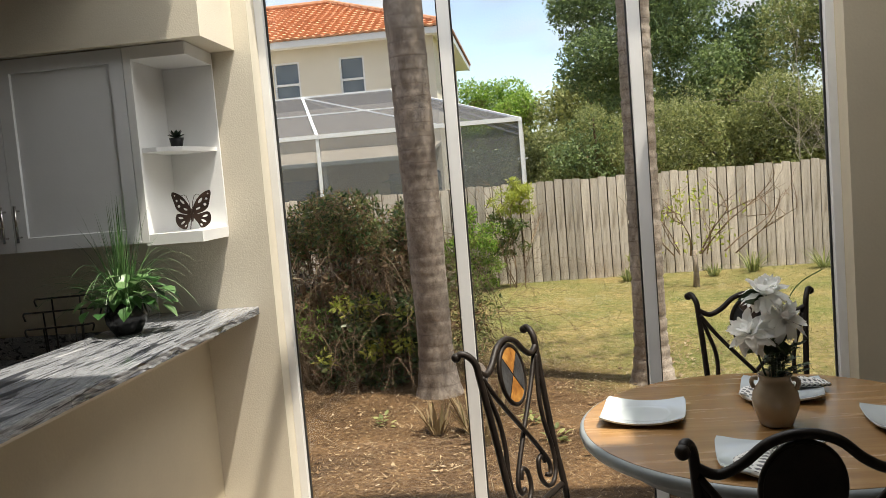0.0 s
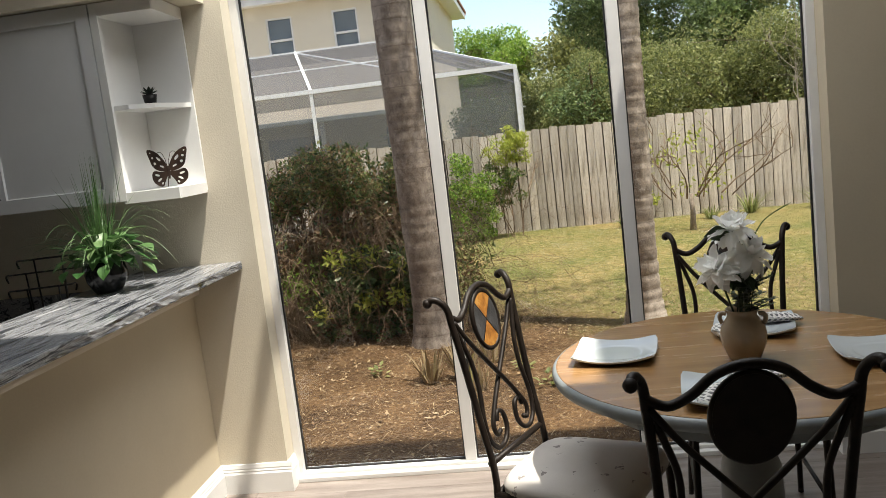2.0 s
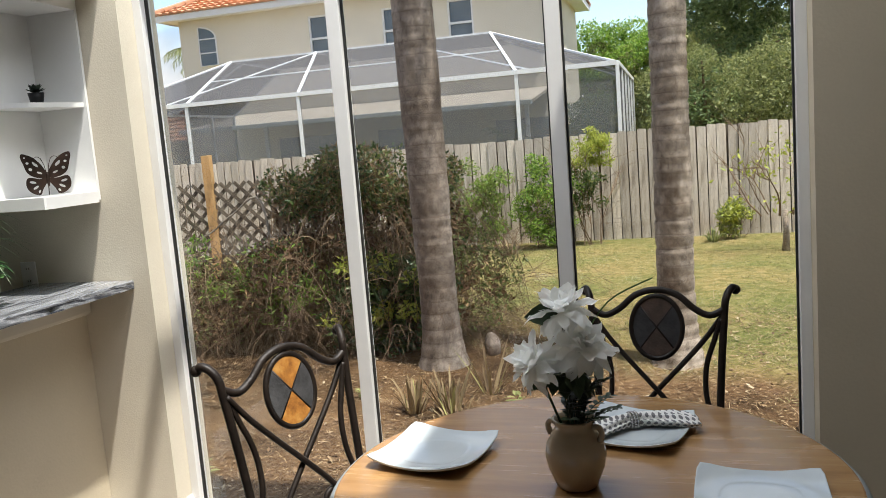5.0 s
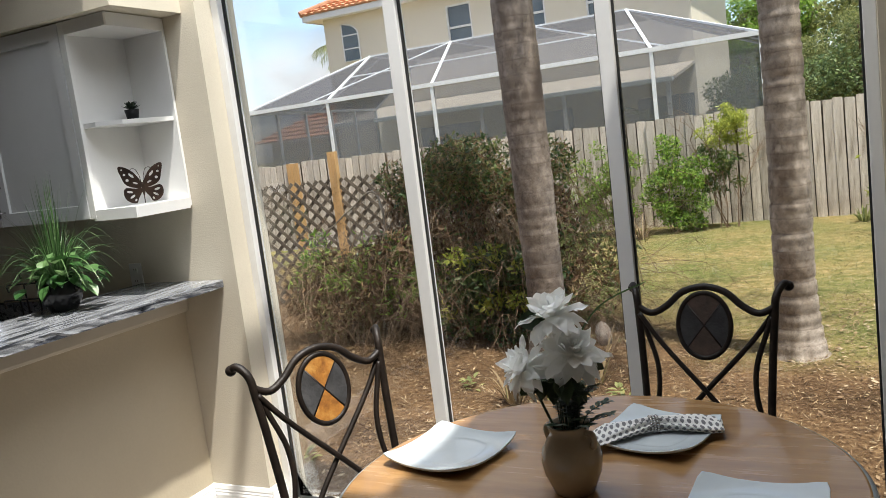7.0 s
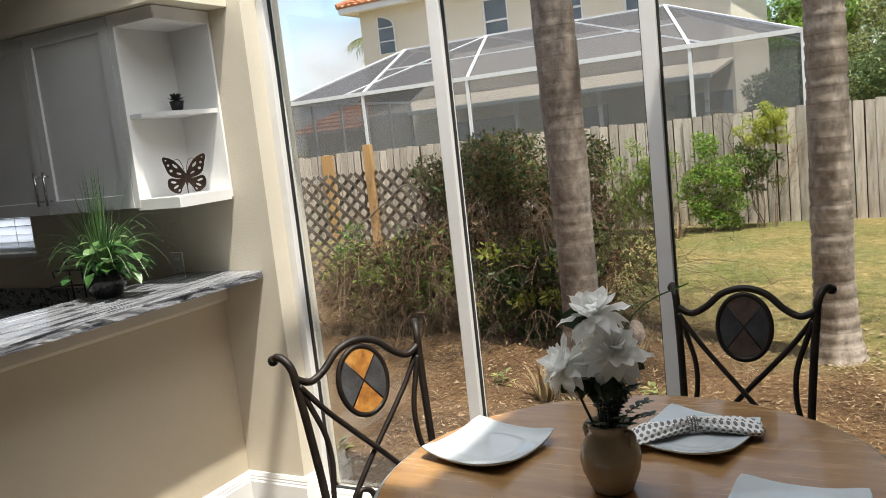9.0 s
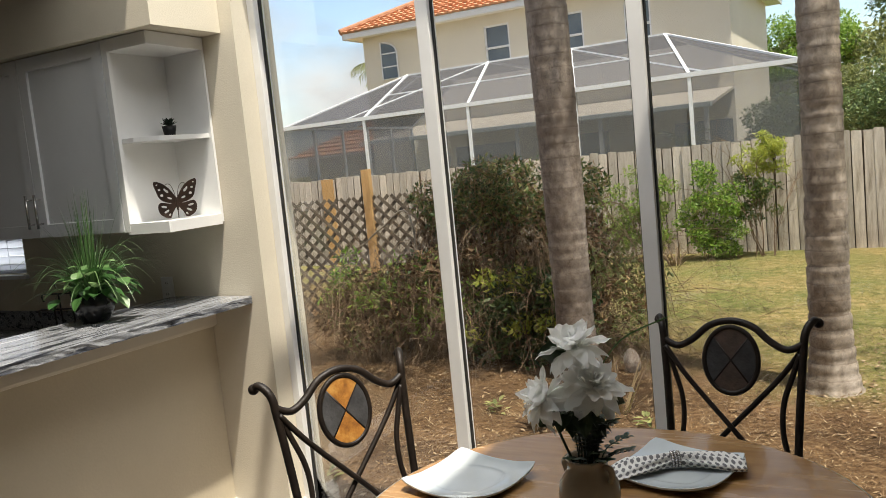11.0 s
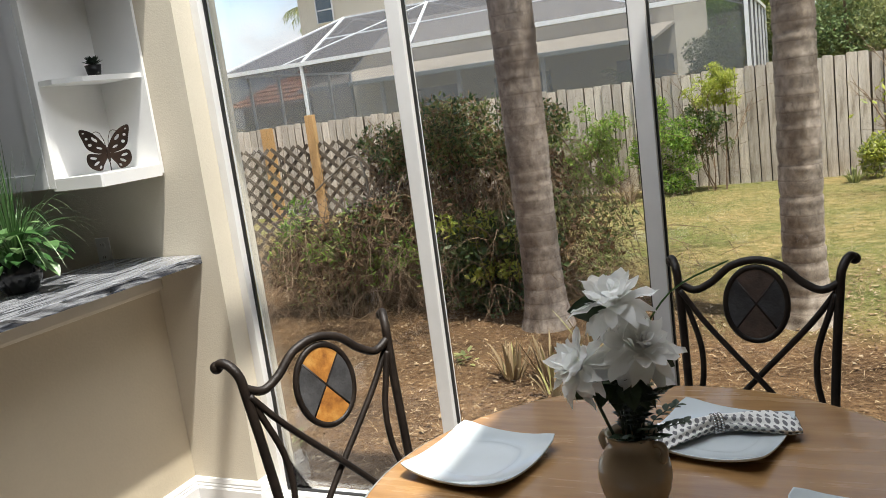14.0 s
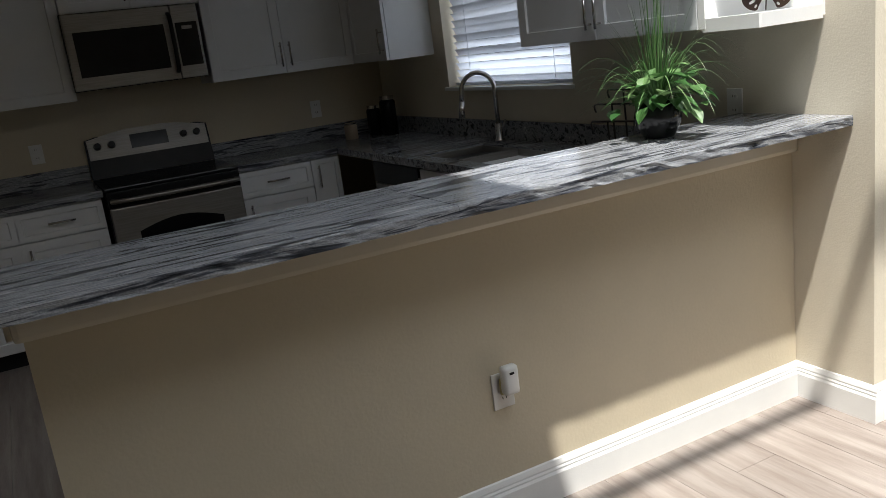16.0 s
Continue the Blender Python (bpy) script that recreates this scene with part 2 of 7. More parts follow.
def granite_material():
    ma = bpy.data.materials.new("grey_wave_granite")
    ma.use_nodes = True
    n, l = ma.node_tree.nodes, ma.node_tree.links
    b = n["Principled BSDF"]
    co = n.new("ShaderNodeTexCoord")
    mp = n.new("ShaderNodeMapping")
    mp.inputs["Rotation"].default_value = (0, 0, radians(7))
    mp.inputs["Scale"].default_value = (16.0, 1.5, 20.0)
    l.new(co.outputs["Object"], mp.inputs["Vector"])
    t = n.new("ShaderNodeTexNoise")
    t.inputs["Scale"].default_value, t.inputs["Detail"].default_value, t.inputs["Roughness"].default_value, t.inputs["Distortion"].default_value = 2.0, 10, 0.62, 1.0
    l.new(mp.outputs["Vector"], t.inputs["Vector"])
    r = n.new("ShaderNodeValToRGB")
    cr = r.color_ramp
    cr.elements[0].position, cr.elements[0].color = 0.34, (0.016, 0.018, 0.022, 1)
    cr.elements[1].position, cr.elements[1].color = 0.72, (0.64, 0.64, 0.645, 1)
    cr.elements.new(0.43).color = (0.075, 0.08, 0.095, 1)
    cr.elements.new(0.51).color = (0.34, 0.35, 0.365, 1)
    cr.elements.new(0.57).color = (0.17, 0.18, 0.20, 1)
    l.new(t.outputs["Fac"], r.inputs["Fac"])
    g = n.new("ShaderNodeTexNoise")
    g.inputs["Scale"].default_value, g.inputs["Detail"].default_value = 220, 2
    l.new(co.outputs["Object"], g.inputs["Vector"])
    mx = n.new("ShaderNodeMixRGB")
    mx.blend_type, mx.inputs[0].default_value = "OVERLAY", 0.4
    l.new(r.outputs["Color"], mx.inputs[1])
    l.new(g.outputs["Fac"], mx.inputs[2])
    l.new(mx.outputs["Color"], b.inputs["Base Color"])
    b.inputs["Roughness"].default_value = 0.16
    return ma


M["granite"] = granite_material()
M["table_wood"] = material("honey_maple", [(0.28, 0.148, 0.056), (0.335, 0.186, 0.075), (0.40, 0.232, 0.10)], 0.26, scale=3.0, stretch=(1.0, 9.0, 1.0), bump=0.03, bump_scale=60, fine=0.10, coat=0.25)
M["table_edge"] = material("slate_blue_paint", [(0.24, 0.27, 0.28), (0.32, 0.35, 0.36)], 0.4, scale=9, bump=0.05, bump_scale=90)
M["plate"] = material("pale_blue_glaze", [(0.55, 0.60, 0.62), (0.62, 0.67, 0.69)], 0.12, scale=5, coat=0.4)
M["slate_orange"] = material("rust_slate", [(0.24, 0.09, 0.016), (0.42, 0.175, 0.03), (0.52, 0.27, 0.065)], 0.6, scale=25, bump=0.22, bump_scale=90, fine=0.2)
M["slate_grey"] = material("grey_slate", [(0.035, 0.035, 0.037), (0.07, 0.07, 0.073)], 0.6, scale=25, bump=0.22, bump_scale=90, fine=0.15)
M["fence"] = material("weathered_fence_wood", [(0.27, 0.22, 0.175), (0.53, 0.46, 0.385), (0.68, 0.61, 0.53)], 0.9, scale=2.2, stretch=(6, 6, 0.7), bump=0.5, bump_scale=40, fine=0.35, per_object=0.22)
# shade between the fence boards, put into a darker wood colour
M["fence_back"] = material("gap_shade_wood", [(0.10, 0.08, 0.06), (0.17, 0.135, 0.105)], 0.9, scale=3, stretch=(6, 6, 0.7), bump=0.3, bump_scale=40, fine=0.2)
M["new_wood"] = material("new_pine", [(0.52, 0.30, 0.12), (0.62, 0.38, 0.16)], 0.8, scale=3, stretch=(6, 6, 0.7), bump=0.3, bump_scale=50, fine=0.12)
M["lattice"] = material("lattice_wood", [(0.085, 0.066, 0.047), (0.18, 0.145, 0.108)], 0.9, scale=5, bump=0.3, fine=0.2, per_object=0.2)


def bark_material(name, colors):
    """Palm bark: upright fibres, leaf-scar rings with dark cracks, pale lichen patches."""
    ma = material(name, colors, 0.92, scale=2.2, stretch=(2.5, 2.5, 1.0), bump=0.0, bump_scale=14, fine=0.10)
    n, l = ma.node_tree.nodes, ma.node_tree.links
    b = n["Principled BSDF"]
    old = b.inputs["Base Color"].links[0].from_socket
    co = n.new("ShaderNodeTexCoord")
    mp = n.new("ShaderNodeMapping")
    mp.inputs["Scale"].default_value = (22, 22, 18.0)
    l.new(co.outputs["Object"], mp.inputs["Vector"])
    fib = n.new("ShaderNodeTexNoise")
    fib.inputs["Scale"].default_value, fib.inputs["Detail"].default_value, fib.inputs["Roughness"].default_value = 1.0, 9, 0.75
    l.new(mp.outputs["Vector"], fib.inputs["Vector"])
    mp2 = n.new("ShaderNodeMapping")
    mp2.inputs["Scale"].default_value = (1.2, 1.2, 9.5)
    l.new(co.outputs["Object"], mp2.inputs["Vector"])
    wv = n.new("ShaderNodeTexWave")
    wv.bands_direction, wv.wave_profile = "Z", "SAW"
    wv.inputs["Scale"].default_value, wv.inputs["Distortion"].default_value, wv.inputs["Detail"].default_value, wv.inputs["Detail Scale"].default_value = 0.32, 3.2, 5, 1.1
    l.new(mp2.outputs["Vector"], wv.inputs["Vector"])
    r1 = n.new("ShaderNodeValToRGB")
    r1.color_ramp.elements[0].position, r1.color_ramp.elements[0].color = 0.0, (0.66, 0.62, 0.59, 1)
    r1.color_ramp.elements[1].position, r1.color_ramp.elements[1].color = 0.14, (1, 1, 1, 1)
    l.new(wv.outputs["Fac"], r1.inputs["Fac"])
    r2 = n.new("ShaderNodeValToRGB")
    r2.color_ramp.elements[0].position, r2.color_ramp.elements[0].color = 0.36, (0.58, 0.54, 0.51, 1)
    r2.color_ramp.elements[1].position, r2.color_ramp.elements[1].color = 0.64, (1.32, 1.28, 1.25, 1)
    l.new(fib.outputs["Fac"], r2.inputs["Fac"])
    src = old
    for s in (r1, r2):
        mx = n.new("ShaderNodeMixRGB")
        mx.blend_type, mx.inputs[0].default_value = "MULTIPLY", 1.0
        l.new(src, mx.inputs[1])
        l.new(s.outputs["Color"], mx.inputs[2])
        src = mx.outputs["Color"]
    l.new(src, b.inputs["Base Color"])
    add = n.new("ShaderNodeMath")
    add.operation = "MULTIPLY_ADD"
    add.inputs[1].default_value = 0.5
    l.new(fib.outputs["Fac"], add.inputs[0])
    l.new(wv.outputs["Fac"], add.inputs[2])
    bp = n.new("ShaderNodeBump")
    bp.inputs["Strength"].default_value, bp.inputs["Distance"].default_value = 0.6, 0.012
    l.new(add.outputs[0], bp.inputs["Height"])
    l.new(bp.outputs["Normal"], b.inputs["Normal"])
    return ma


M["bark"] = bark_material("palm_bark", [(0.20, 0.16, 0.125), (0.32, 0.275, 0.225), (0.45, 0.40, 0.345)])
M["bark_dark"] = bark_material("dark_palm_bark", [(0.155, 0.122, 0.10), (0.255, 0.215, 0.18), (0.37, 0.325, 0.285)])
M["twig"] = material("dry_twigs", [(0.11, 0.068, 0.042), (0.25, 0.165, 0.10)], 0.9, scale=5)
M["pale_twig"] = material("pale_bare_wood", [(0.26, 0.22, 0.17), (0.38, 0.33, 0.26)], 0.9, scale=6)
M["stucco"] = material("cream_stucco", [(0.68, 0.63, 0.53), (0.74, 0.69, 0.59)], 0.9, scale=0.8, bump=0.3, bump_scale=30, fine=0.05)
M["roof"] = material("orange_clay_tile", [(0.40, 0.17, 0.085), (0.56, 0.29, 0.165)], 0.8, scale=4, fine=0.15, per_object=0.18)
M["dark_glass"] = material("far_window_glass", [(0.10, 0.13, 0.16), (0.16, 0.19, 0.22)], 0.08, scale=1.5)
M["green_leaf"] = leaf_material("shrub_leaves", [(0.03, 0.06, 0.018), (0.08, 0.14, 0.035), (0.15, 0.21, 0.05), (0.24, 0.21, 0.07)])
M["bright_leaf"] = leaf_material("bright_leaves", [(0.10, 0.20, 0.03), (0.24, 0.40, 0.06), (0.42, 0.55, 0.11)], 0.5, 0.5)
M["yellow_leaf"] = leaf_material("yellow_green_leaves", [(0.26, 0.32, 0.05), (0.50, 0.52, 0.09)])
M["oak_leaf"] = leaf_material("oak_leaves", [(0.08, 0.13, 0.055), (0.17, 0.24, 0.095), (0.28, 0.37, 0.14)], 0.5, 0.45)
M["olive_leaf"] = leaf_material("olive_leaves", [(0.11, 0.14, 0.05), (0.23, 0.26, 0.09), (0.40, 0.41, 0.16)], 0.5, 0.45)
M["grout"] = material("floor_joint", [(0.12, 0.10, 0.085), (0.16, 0.135, 0.115)], 0.9, scale=8)
M["plank"] = material("wood_look_plank", [(0.19, 0.155, 0.135), (0.25, 0.212, 0.188), (0.31, 0.27, 0.242)], 0.42, scale=2.2, stretch=(0.9, 9.0, 1.0), bump=0.12, bump_scale=26, fine=0.12, per_object=0.10)
M["pot_black"] = material("black_glazed_pot", [(0.010, 0.010, 0.011), (0.02, 0.02, 0.021)], 0.10, scale=6, bump=0.05, bump_scale=30)
M["vase"] = material("tan_stoneware", [(0.35, 0.275, 0.19), (0.42, 0.335, 0.24)], 0.22, scale=9, bump=0.05, bump_scale=40, coat=0.3)
M["petal"] = leaf_material("white_silk_petals", [(0.92, 0.92, 0.89), (0.97, 0.97, 0.95)], 0.6, 0.6)
M["stem"] = material("dark_green_stems", [(0.014, 0.034, 0.012), (0.035, 0.062, 0.02)], 0.5, scale=15)
M["grass_blade"] = leaf_material("plastic_grass", [(0.035, 0.09, 0.025), (0.08, 0.17, 0.05), (0.16, 0.26, 0.11)], 0.35, 0.2)
M["ivy"] = leaf_material("variegated_leaves", [(0.025, 0.08, 0.02), (0.06, 0.15, 0.04), (0.20, 0.31, 0.13)], 0.35, 0.2)
M["rust_metal"] = material("dark_bronze_metal", [(0.020, 0.012, 0.009), (0.05, 0.028, 0.018)], 0.45, 0.5, scale=18, bump=0.1, bump_scale=80)
M["plastic"] = material("white_plastic", [(0.74, 0.73, 0.70), (0.80, 0.79, 0.76)], 0.35, scale=6)
M["blind"] = leaf_material("white_blind_slat", [(0.72, 0.74, 0.79), (0.80, 0.82, 0.86)], 0.45, 0.42)
M["dirt"] = material("dark_soil", [(0.02, 0.014, 0.010), (0.05, 0.035, 0.025)], 0.95, scale=30, bump=0.6, bump_scale=60)

# ---- the room ----
NW = 3.475      # inner face of the outside wall
GL = 3.62       # plane of the glass
WX0, WX1 = -1.15, 1.285   # the tall window's opening
HEAD = 2.80
CEIL = 3.20
SKY = (-1.05, 1.045, 1.83, 3.44)   # skylight opening x0 x1 y0 y1
WEST, EAST, SOUTH = -5.02, 3.6, -3.0
KWX0, KWX1, KWZ0, KWZ1 = -3.99, -2.73, 1.20, 2.15   # kitchen window

setting("wall_north", boxes(
    (WEST - 0.2, KWX0, NW, NW + 0.25, -0.2, CEIL), (KWX1, WX0, NW, NW + 0.25, -0.2, CEIL),
    (KWX0, KWX1, NW, NW + 0.25, -0.2, KWZ0), (KWX0, KWX1, NW, NW + 0.25, KWZ1, CEIL),
    (WX0, WX1, NW, NW + 0.25, HEAD, CEIL), (WX0, WX1, NW, NW + 0.25, -0.2, -0.003)), M["wall_knock"], "beige knockdown-textured outside wall beside a tall window", "wall")
# split from the north wall; its darker paint stands in for shade here
setting("wall_north_east", boxes((WX1, EAST + 0.2, NW, NW + 0.25, -0.2, CEIL)), M["wall"], "beige wall on the far side of the tall window, paint darkened as shade", "wall")
setting("wall_west", boxes((WEST - 0.2, WEST, SOUTH - 0.2, NW, -0.2, CEIL)), M["wall"], "beige painted kitchen wall behind the range", "wall")
setting("wall_east", boxes((EAST, EAST + 0.2, SOUTH - 0.2, NW, -0.2, CEIL)), M["wall"], "plain beige painted wall", "wall")
setting("wall_south", boxes((WEST, EAST, SOUTH - 0.2, SOUTH, -0.2, CEIL)), M["wall"], "plain beige painted wall behind the walker", "wall")
x0, x1, y0, y1 = SKY
setting("ceiling", boxes((WEST - 0.2, x0, SOUTH - 0.2, NW + 0.25, CEIL, CEIL + 0.2), (x1, EAST + 0.2, SOUTH - 0.2, NW + 0.25, CEIL, CEIL + 0.2),
                         (x0, x1, SOUTH - 0.2, y0, CEIL, CEIL + 0.2), (x0, x1, y1, NW + 0.25, CEIL, CEIL + 0.2)), M["ceiling"], "white ceiling with a skylight opening", "ceiling")
setting("soffit", boxes((WEST, -1.22, 3.10, NW - 0.002, 2.19, CEIL), (WEST + 0.0, WEST + 0.40, SOUTH, 3.098, 2.19, CEIL)), M["wall_knock"], "beige textured soffit above the wall cabinets", "soffit")
# unseen header, added to keep the skylight's light off the kitchen
setting("skylight_baffle", boxes((-1.60, -1.475, SOUTH, 3.098, 2.58, CEIL - 0.002)), M["wall"], "unseen beige header added above the bar to block skylight from the kitchen", "wall")
floor = setting("floor", boxes((WEST, EAST, SOUTH, NW + 0.14, -0.1, -0.008)), M["grout"], "grey-brown wood-look plank floor", "floor")

# half wall with its cap trim
HW = -1.47
setting("half_wall", boxes((-1.60, HW, 0.96, NW - 0.002, 0, 1.038)), M["wall"], "beige painted half wall under the granite bar", "half wall")
bm = bmesh.new()
for a, b, c in ((0.943, 1.038, 0.034),):
    box(bm, HW - 0.01, HW + c, 0.94, NW - 0.004, a, b, 0.015)
    box(bm, -1.60 - c, HW - 0.012, 0.96 - c, 0.959, a, b, 0.004)
setting("trim", bm, M["trim"], "painted trim moulding under the granite bar", "trim")


def baseboard(name, p, q, flip=1):
    """A tall moulded baseboard from p to q along a wall; its foot stands out to the left of the way."""
    d = (Vector(q) - Vector(p))
    length = d.length
    d.normalize()
    nrm = Vector((-d.y, d.x, 0)) * flip
    prof = ((0, 0), (0.018, 0), (0.018, 0.092), (0.013, 0.100), (0.0135, 0.106), (0.010, 0.112), (0.0105, 0.118), (0.006, 0.134), (0, 0.137))
    bm = bmesh.new()
    ends = []
    for s in (0, length):
        ends.append([bm.verts.new(Vector(p) + d * s + nrm * o + Vector((0, 0, z))) for o, z in prof])
    k = len(prof)
    for i in range(k - 1):
        bm.faces.new((ends[0][i], ends[0][i + 1], ends[1][i + 1], ends[1][i]))
    bm.faces.new(ends[0])
    bm.faces.new(ends[1])
    bmesh.ops.recalc_face_normals(bm, faces=bm.faces)
    setting(name, bm, M["white"], "white moulded baseboard", "baseboard")


baseboard("baseboard", (HW, 0.96, 0), (HW, NW, 0), -1)
baseboard("baseboard", (HW, NW, 0), (WX0 + 0.019, NW, 0), -1)
baseboard("baseboard", (WX0, NW + 0.0005, 0), (WX0, GL - 0.046, 0), -1)
baseboard("baseboard", (WX1 - 0.019, NW, 0), (EAST, NW, 0), -1)
baseboard("baseboard", (WX1, NW + 0.0005, 0), (WX1, GL - 0.046, 0), 1)

# ---- the tall window: three panes ----
window = thing("window_1", pose(0, GL, 0), "tall three-pane window with white frame and black gaskets", "window", kind="structure")
MX = (-0.320, 0.482)
bm = boxes((WX0, WX0 + 0.036, -0.045, 0.024, 0, HEAD), (WX1 - 0.036, WX1, -0.045, 0.024, 0, HEAD), (WX0 + 0.036, WX1 - 0.036, -0.045, 0.024, 0.0, 0.035), (WX0 + 0.036, WX1 - 0.036, -0.045, 0.024, HEAD - 0.03, HEAD), bevel=0.003)
part("window_frame", bm, M["vinyl"], window)
part("window_sill", boxes((WX0 + 0.002, WX1 - 0.002, -0.085, -0.047, 0.0, 0.022), bevel=0.004), M["vinyl"], window, "low white sill strip on the floor")
edges = [WX0 + 0.036, MX[0] - 0.026, MX[0] + 0.026, MX[1] - 0.026, MX[1] + 0.026, WX1 - 0.036]
for x in MX:
    part("mullion", boxes((x - 0.026, x + 0.026, -0.036, 0.024, 0.035, HEAD - 0.03), bevel=0.003), M["vinyl"], window)
for a, b in zip(edges[::2], edges[1::2]):
    z0, z1 = 0.035, HEAD - 0.03
    g = 0.007
    part("gasket", boxes((a, a + g, -0.014, 0.0, z0, z1), (b - g, b, -0.014, 0.0, z0, z1), (a + g, b - g, -0.014, 0.0, z0, z0 + g), (a + g, b - g, -0.014, 0.0, z1 - g, z1)), M["gasket"], window)
    pane = part("pane", boxes((a + 0.002, b - 0.002, 0.003, 0.009, z0 + 0.002, z1 - 0.002)), M["glass"], window)
    pane.visible_shadow = False
# skylight frame
x0, x1, y0, y1 = SKY
skylight = thing("window_2", pose(0, 0, CEIL + 0.2), "white-framed skylight in the ceiling", "skylight", kind="structure")
part("window_frame", boxes((x0 - 0.06, x0, y0 - 0.06, y1 + 0.06, 0.002, 0.06), (x1, x1 + 0.06, y0 - 0.06, y1 + 0.06, 0.002, 0.06), (x0, x1, y0 - 0.06, y0, 0.002, 0.06), (x0, x1, y1, y1 + 0.06, 0.002, 0.06)), M["vinyl"], skylight)
part("muntin", boxes((-0.355, -0.295, y0, y1, 0.004, 0.055)), M["vinyl"], skylight)
pane = part("pane", boxes((x0 - 0.03, x1 + 0.03, y0 - 0.03, y1 + 0.03, 0.062, 0.068)), M["tinted_glass"], skylight, "lightly tinted pane")

# ---- granite bar ----
def rough_slab(bm, outline, z0, z1, step=0.03, rough=0.006, edges_rough=None):
    """A slab with a chiselled edge."""
    pts = []
    for i, p in enumerate(outline):
        q = outline[(i + 1) % len(outline)]
        n = max(int((Vector(q) - Vector(p)).length / step), 1)
        chis = edges_rough is None or i in edges_rough
        for k in range(n):
            v = Vector(p).lerp(Vector(q), k / n)
            pts.append((v, chis and k > 0, (Vector(q) - Vector(p)).normalized()))
    rings = []
    levels = [(z1, 0.0018), (z1 - 0.004, 0.0), ((z0 + z1) / 2 + 0.004, 1), ((z0 + z1) / 2 - 0.008, 1), (z0 + 0.003, 1)]
    for z, off in levels:
        ring = []
        for v, chis, d in pts:
            nrm = Vector((d.y, -d.x))
            o = -off if off != 1 else 0.0
            if off == 1 and chis:
                o = random.uniform(-rough, rough * 0.4)
            w = v + nrm * o
            ring.append(bm.verts.new((w.x, w.y, z)))
        rings.append(ring)
    k = len(pts)
    for a, b in zip(rings, rings[1:]):
        for i in range(k):
            bm.faces.new((a[i], b[i], b[(i + 1) % k], a[(i + 1) % k]))
    bm.faces.new(rings[0])
    bm.faces.new(rings[-1][::-1])
    bmesh.ops.recalc_face_normals(bm, faces=bm.faces)
    return bm


bar_top = thing("bar_top", pose(0, 0, 0), "grey and white veined granite bar top with chiselled edge", "bar top")
for ya, yb in ((0.88, 1.9785), (1.9795, NW - 0.003)):
    part("slab", rough_slab(bmesh.new(), [(-1.70, ya), (-1.225, ya), (-1.225, yb), (-1.70, yb)], 1.039, 1.076, rough=0.003, edges_rough=(1,)), M["granite"], bar_top)

# ---- dining table ----
TX, TY, TZ, TR = 0.652, 2.412, 0.79, 0.560
table = thing("dining_table", pose(TX, TY, 0), "round honey-coloured wooden dining table with slate-blue edge", "table")
part("tabletop", lathe(bmesh.new(), [(0, TZ - 0.02), (TR - 0.014, TZ - 0.02), (TR - 0.014, TZ - 0.001), (TR - 0.018, TZ), (0, TZ)], 96), M["table_wood"], table)
part("rim", lathe(bmesh.new(), [(TR - 0.0135, TZ - 0.002), (TR - 0.008, TZ - 0.004), (TR - 0.002, TZ - 0.010), (TR, TZ - 0.022), (TR - 0.004, TZ - 0.034), (TR - 0.02, TZ - 0.04), (TR - 0.06, TZ - 0.045), (TR - 0.06, TZ - 0.021), (TR - 0.0135, TZ - 0.021)], 96), M["table_edge"], table, "slate-blue painted rounded rim", smooth=True)
part("apron", lathe(bmesh.new(), [(TR - 0.13, TZ - 0.10), (TR - 0.11, TZ - 0.10), (TR - 0.11, TZ - 0.021), (TR - 0.13, TZ - 0.021)], 64), M["table_edge"], table)
part("pedestal", lathe(bmesh.new(), [(0.16, TZ - 0.021), (0.16, TZ - 0.05), (0.06, TZ - 0.08), (0.055, 0.55), (0.085, 0.45), (0.09, 0.35), (0.06, 0.27), (0.10, 0.22), (0.10, 0.14), (0, 0.14)], 32), M["table_edge"], table, smooth=True)
for k in range(4):
    a = radians(45 + 90 * k)
    pts = smooth_line([(0.07 * math.cos(a), 0.07 * math.sin(a), 0.20), (0.2 * math.cos(a), 0.2 * math.sin(a), 0.17), (0.34 * math.cos(a), 0.34 * math.sin(a), 0.07), (0.43 * math.cos(a), 0.43 * math.sin(a), 0.032)])
    part("leg", tube(bmesh.new(), pts, [0.045 - 0.015 * i / len(pts) for i in range(len(pts))], 10), M["table_edge"], table, smooth=True)


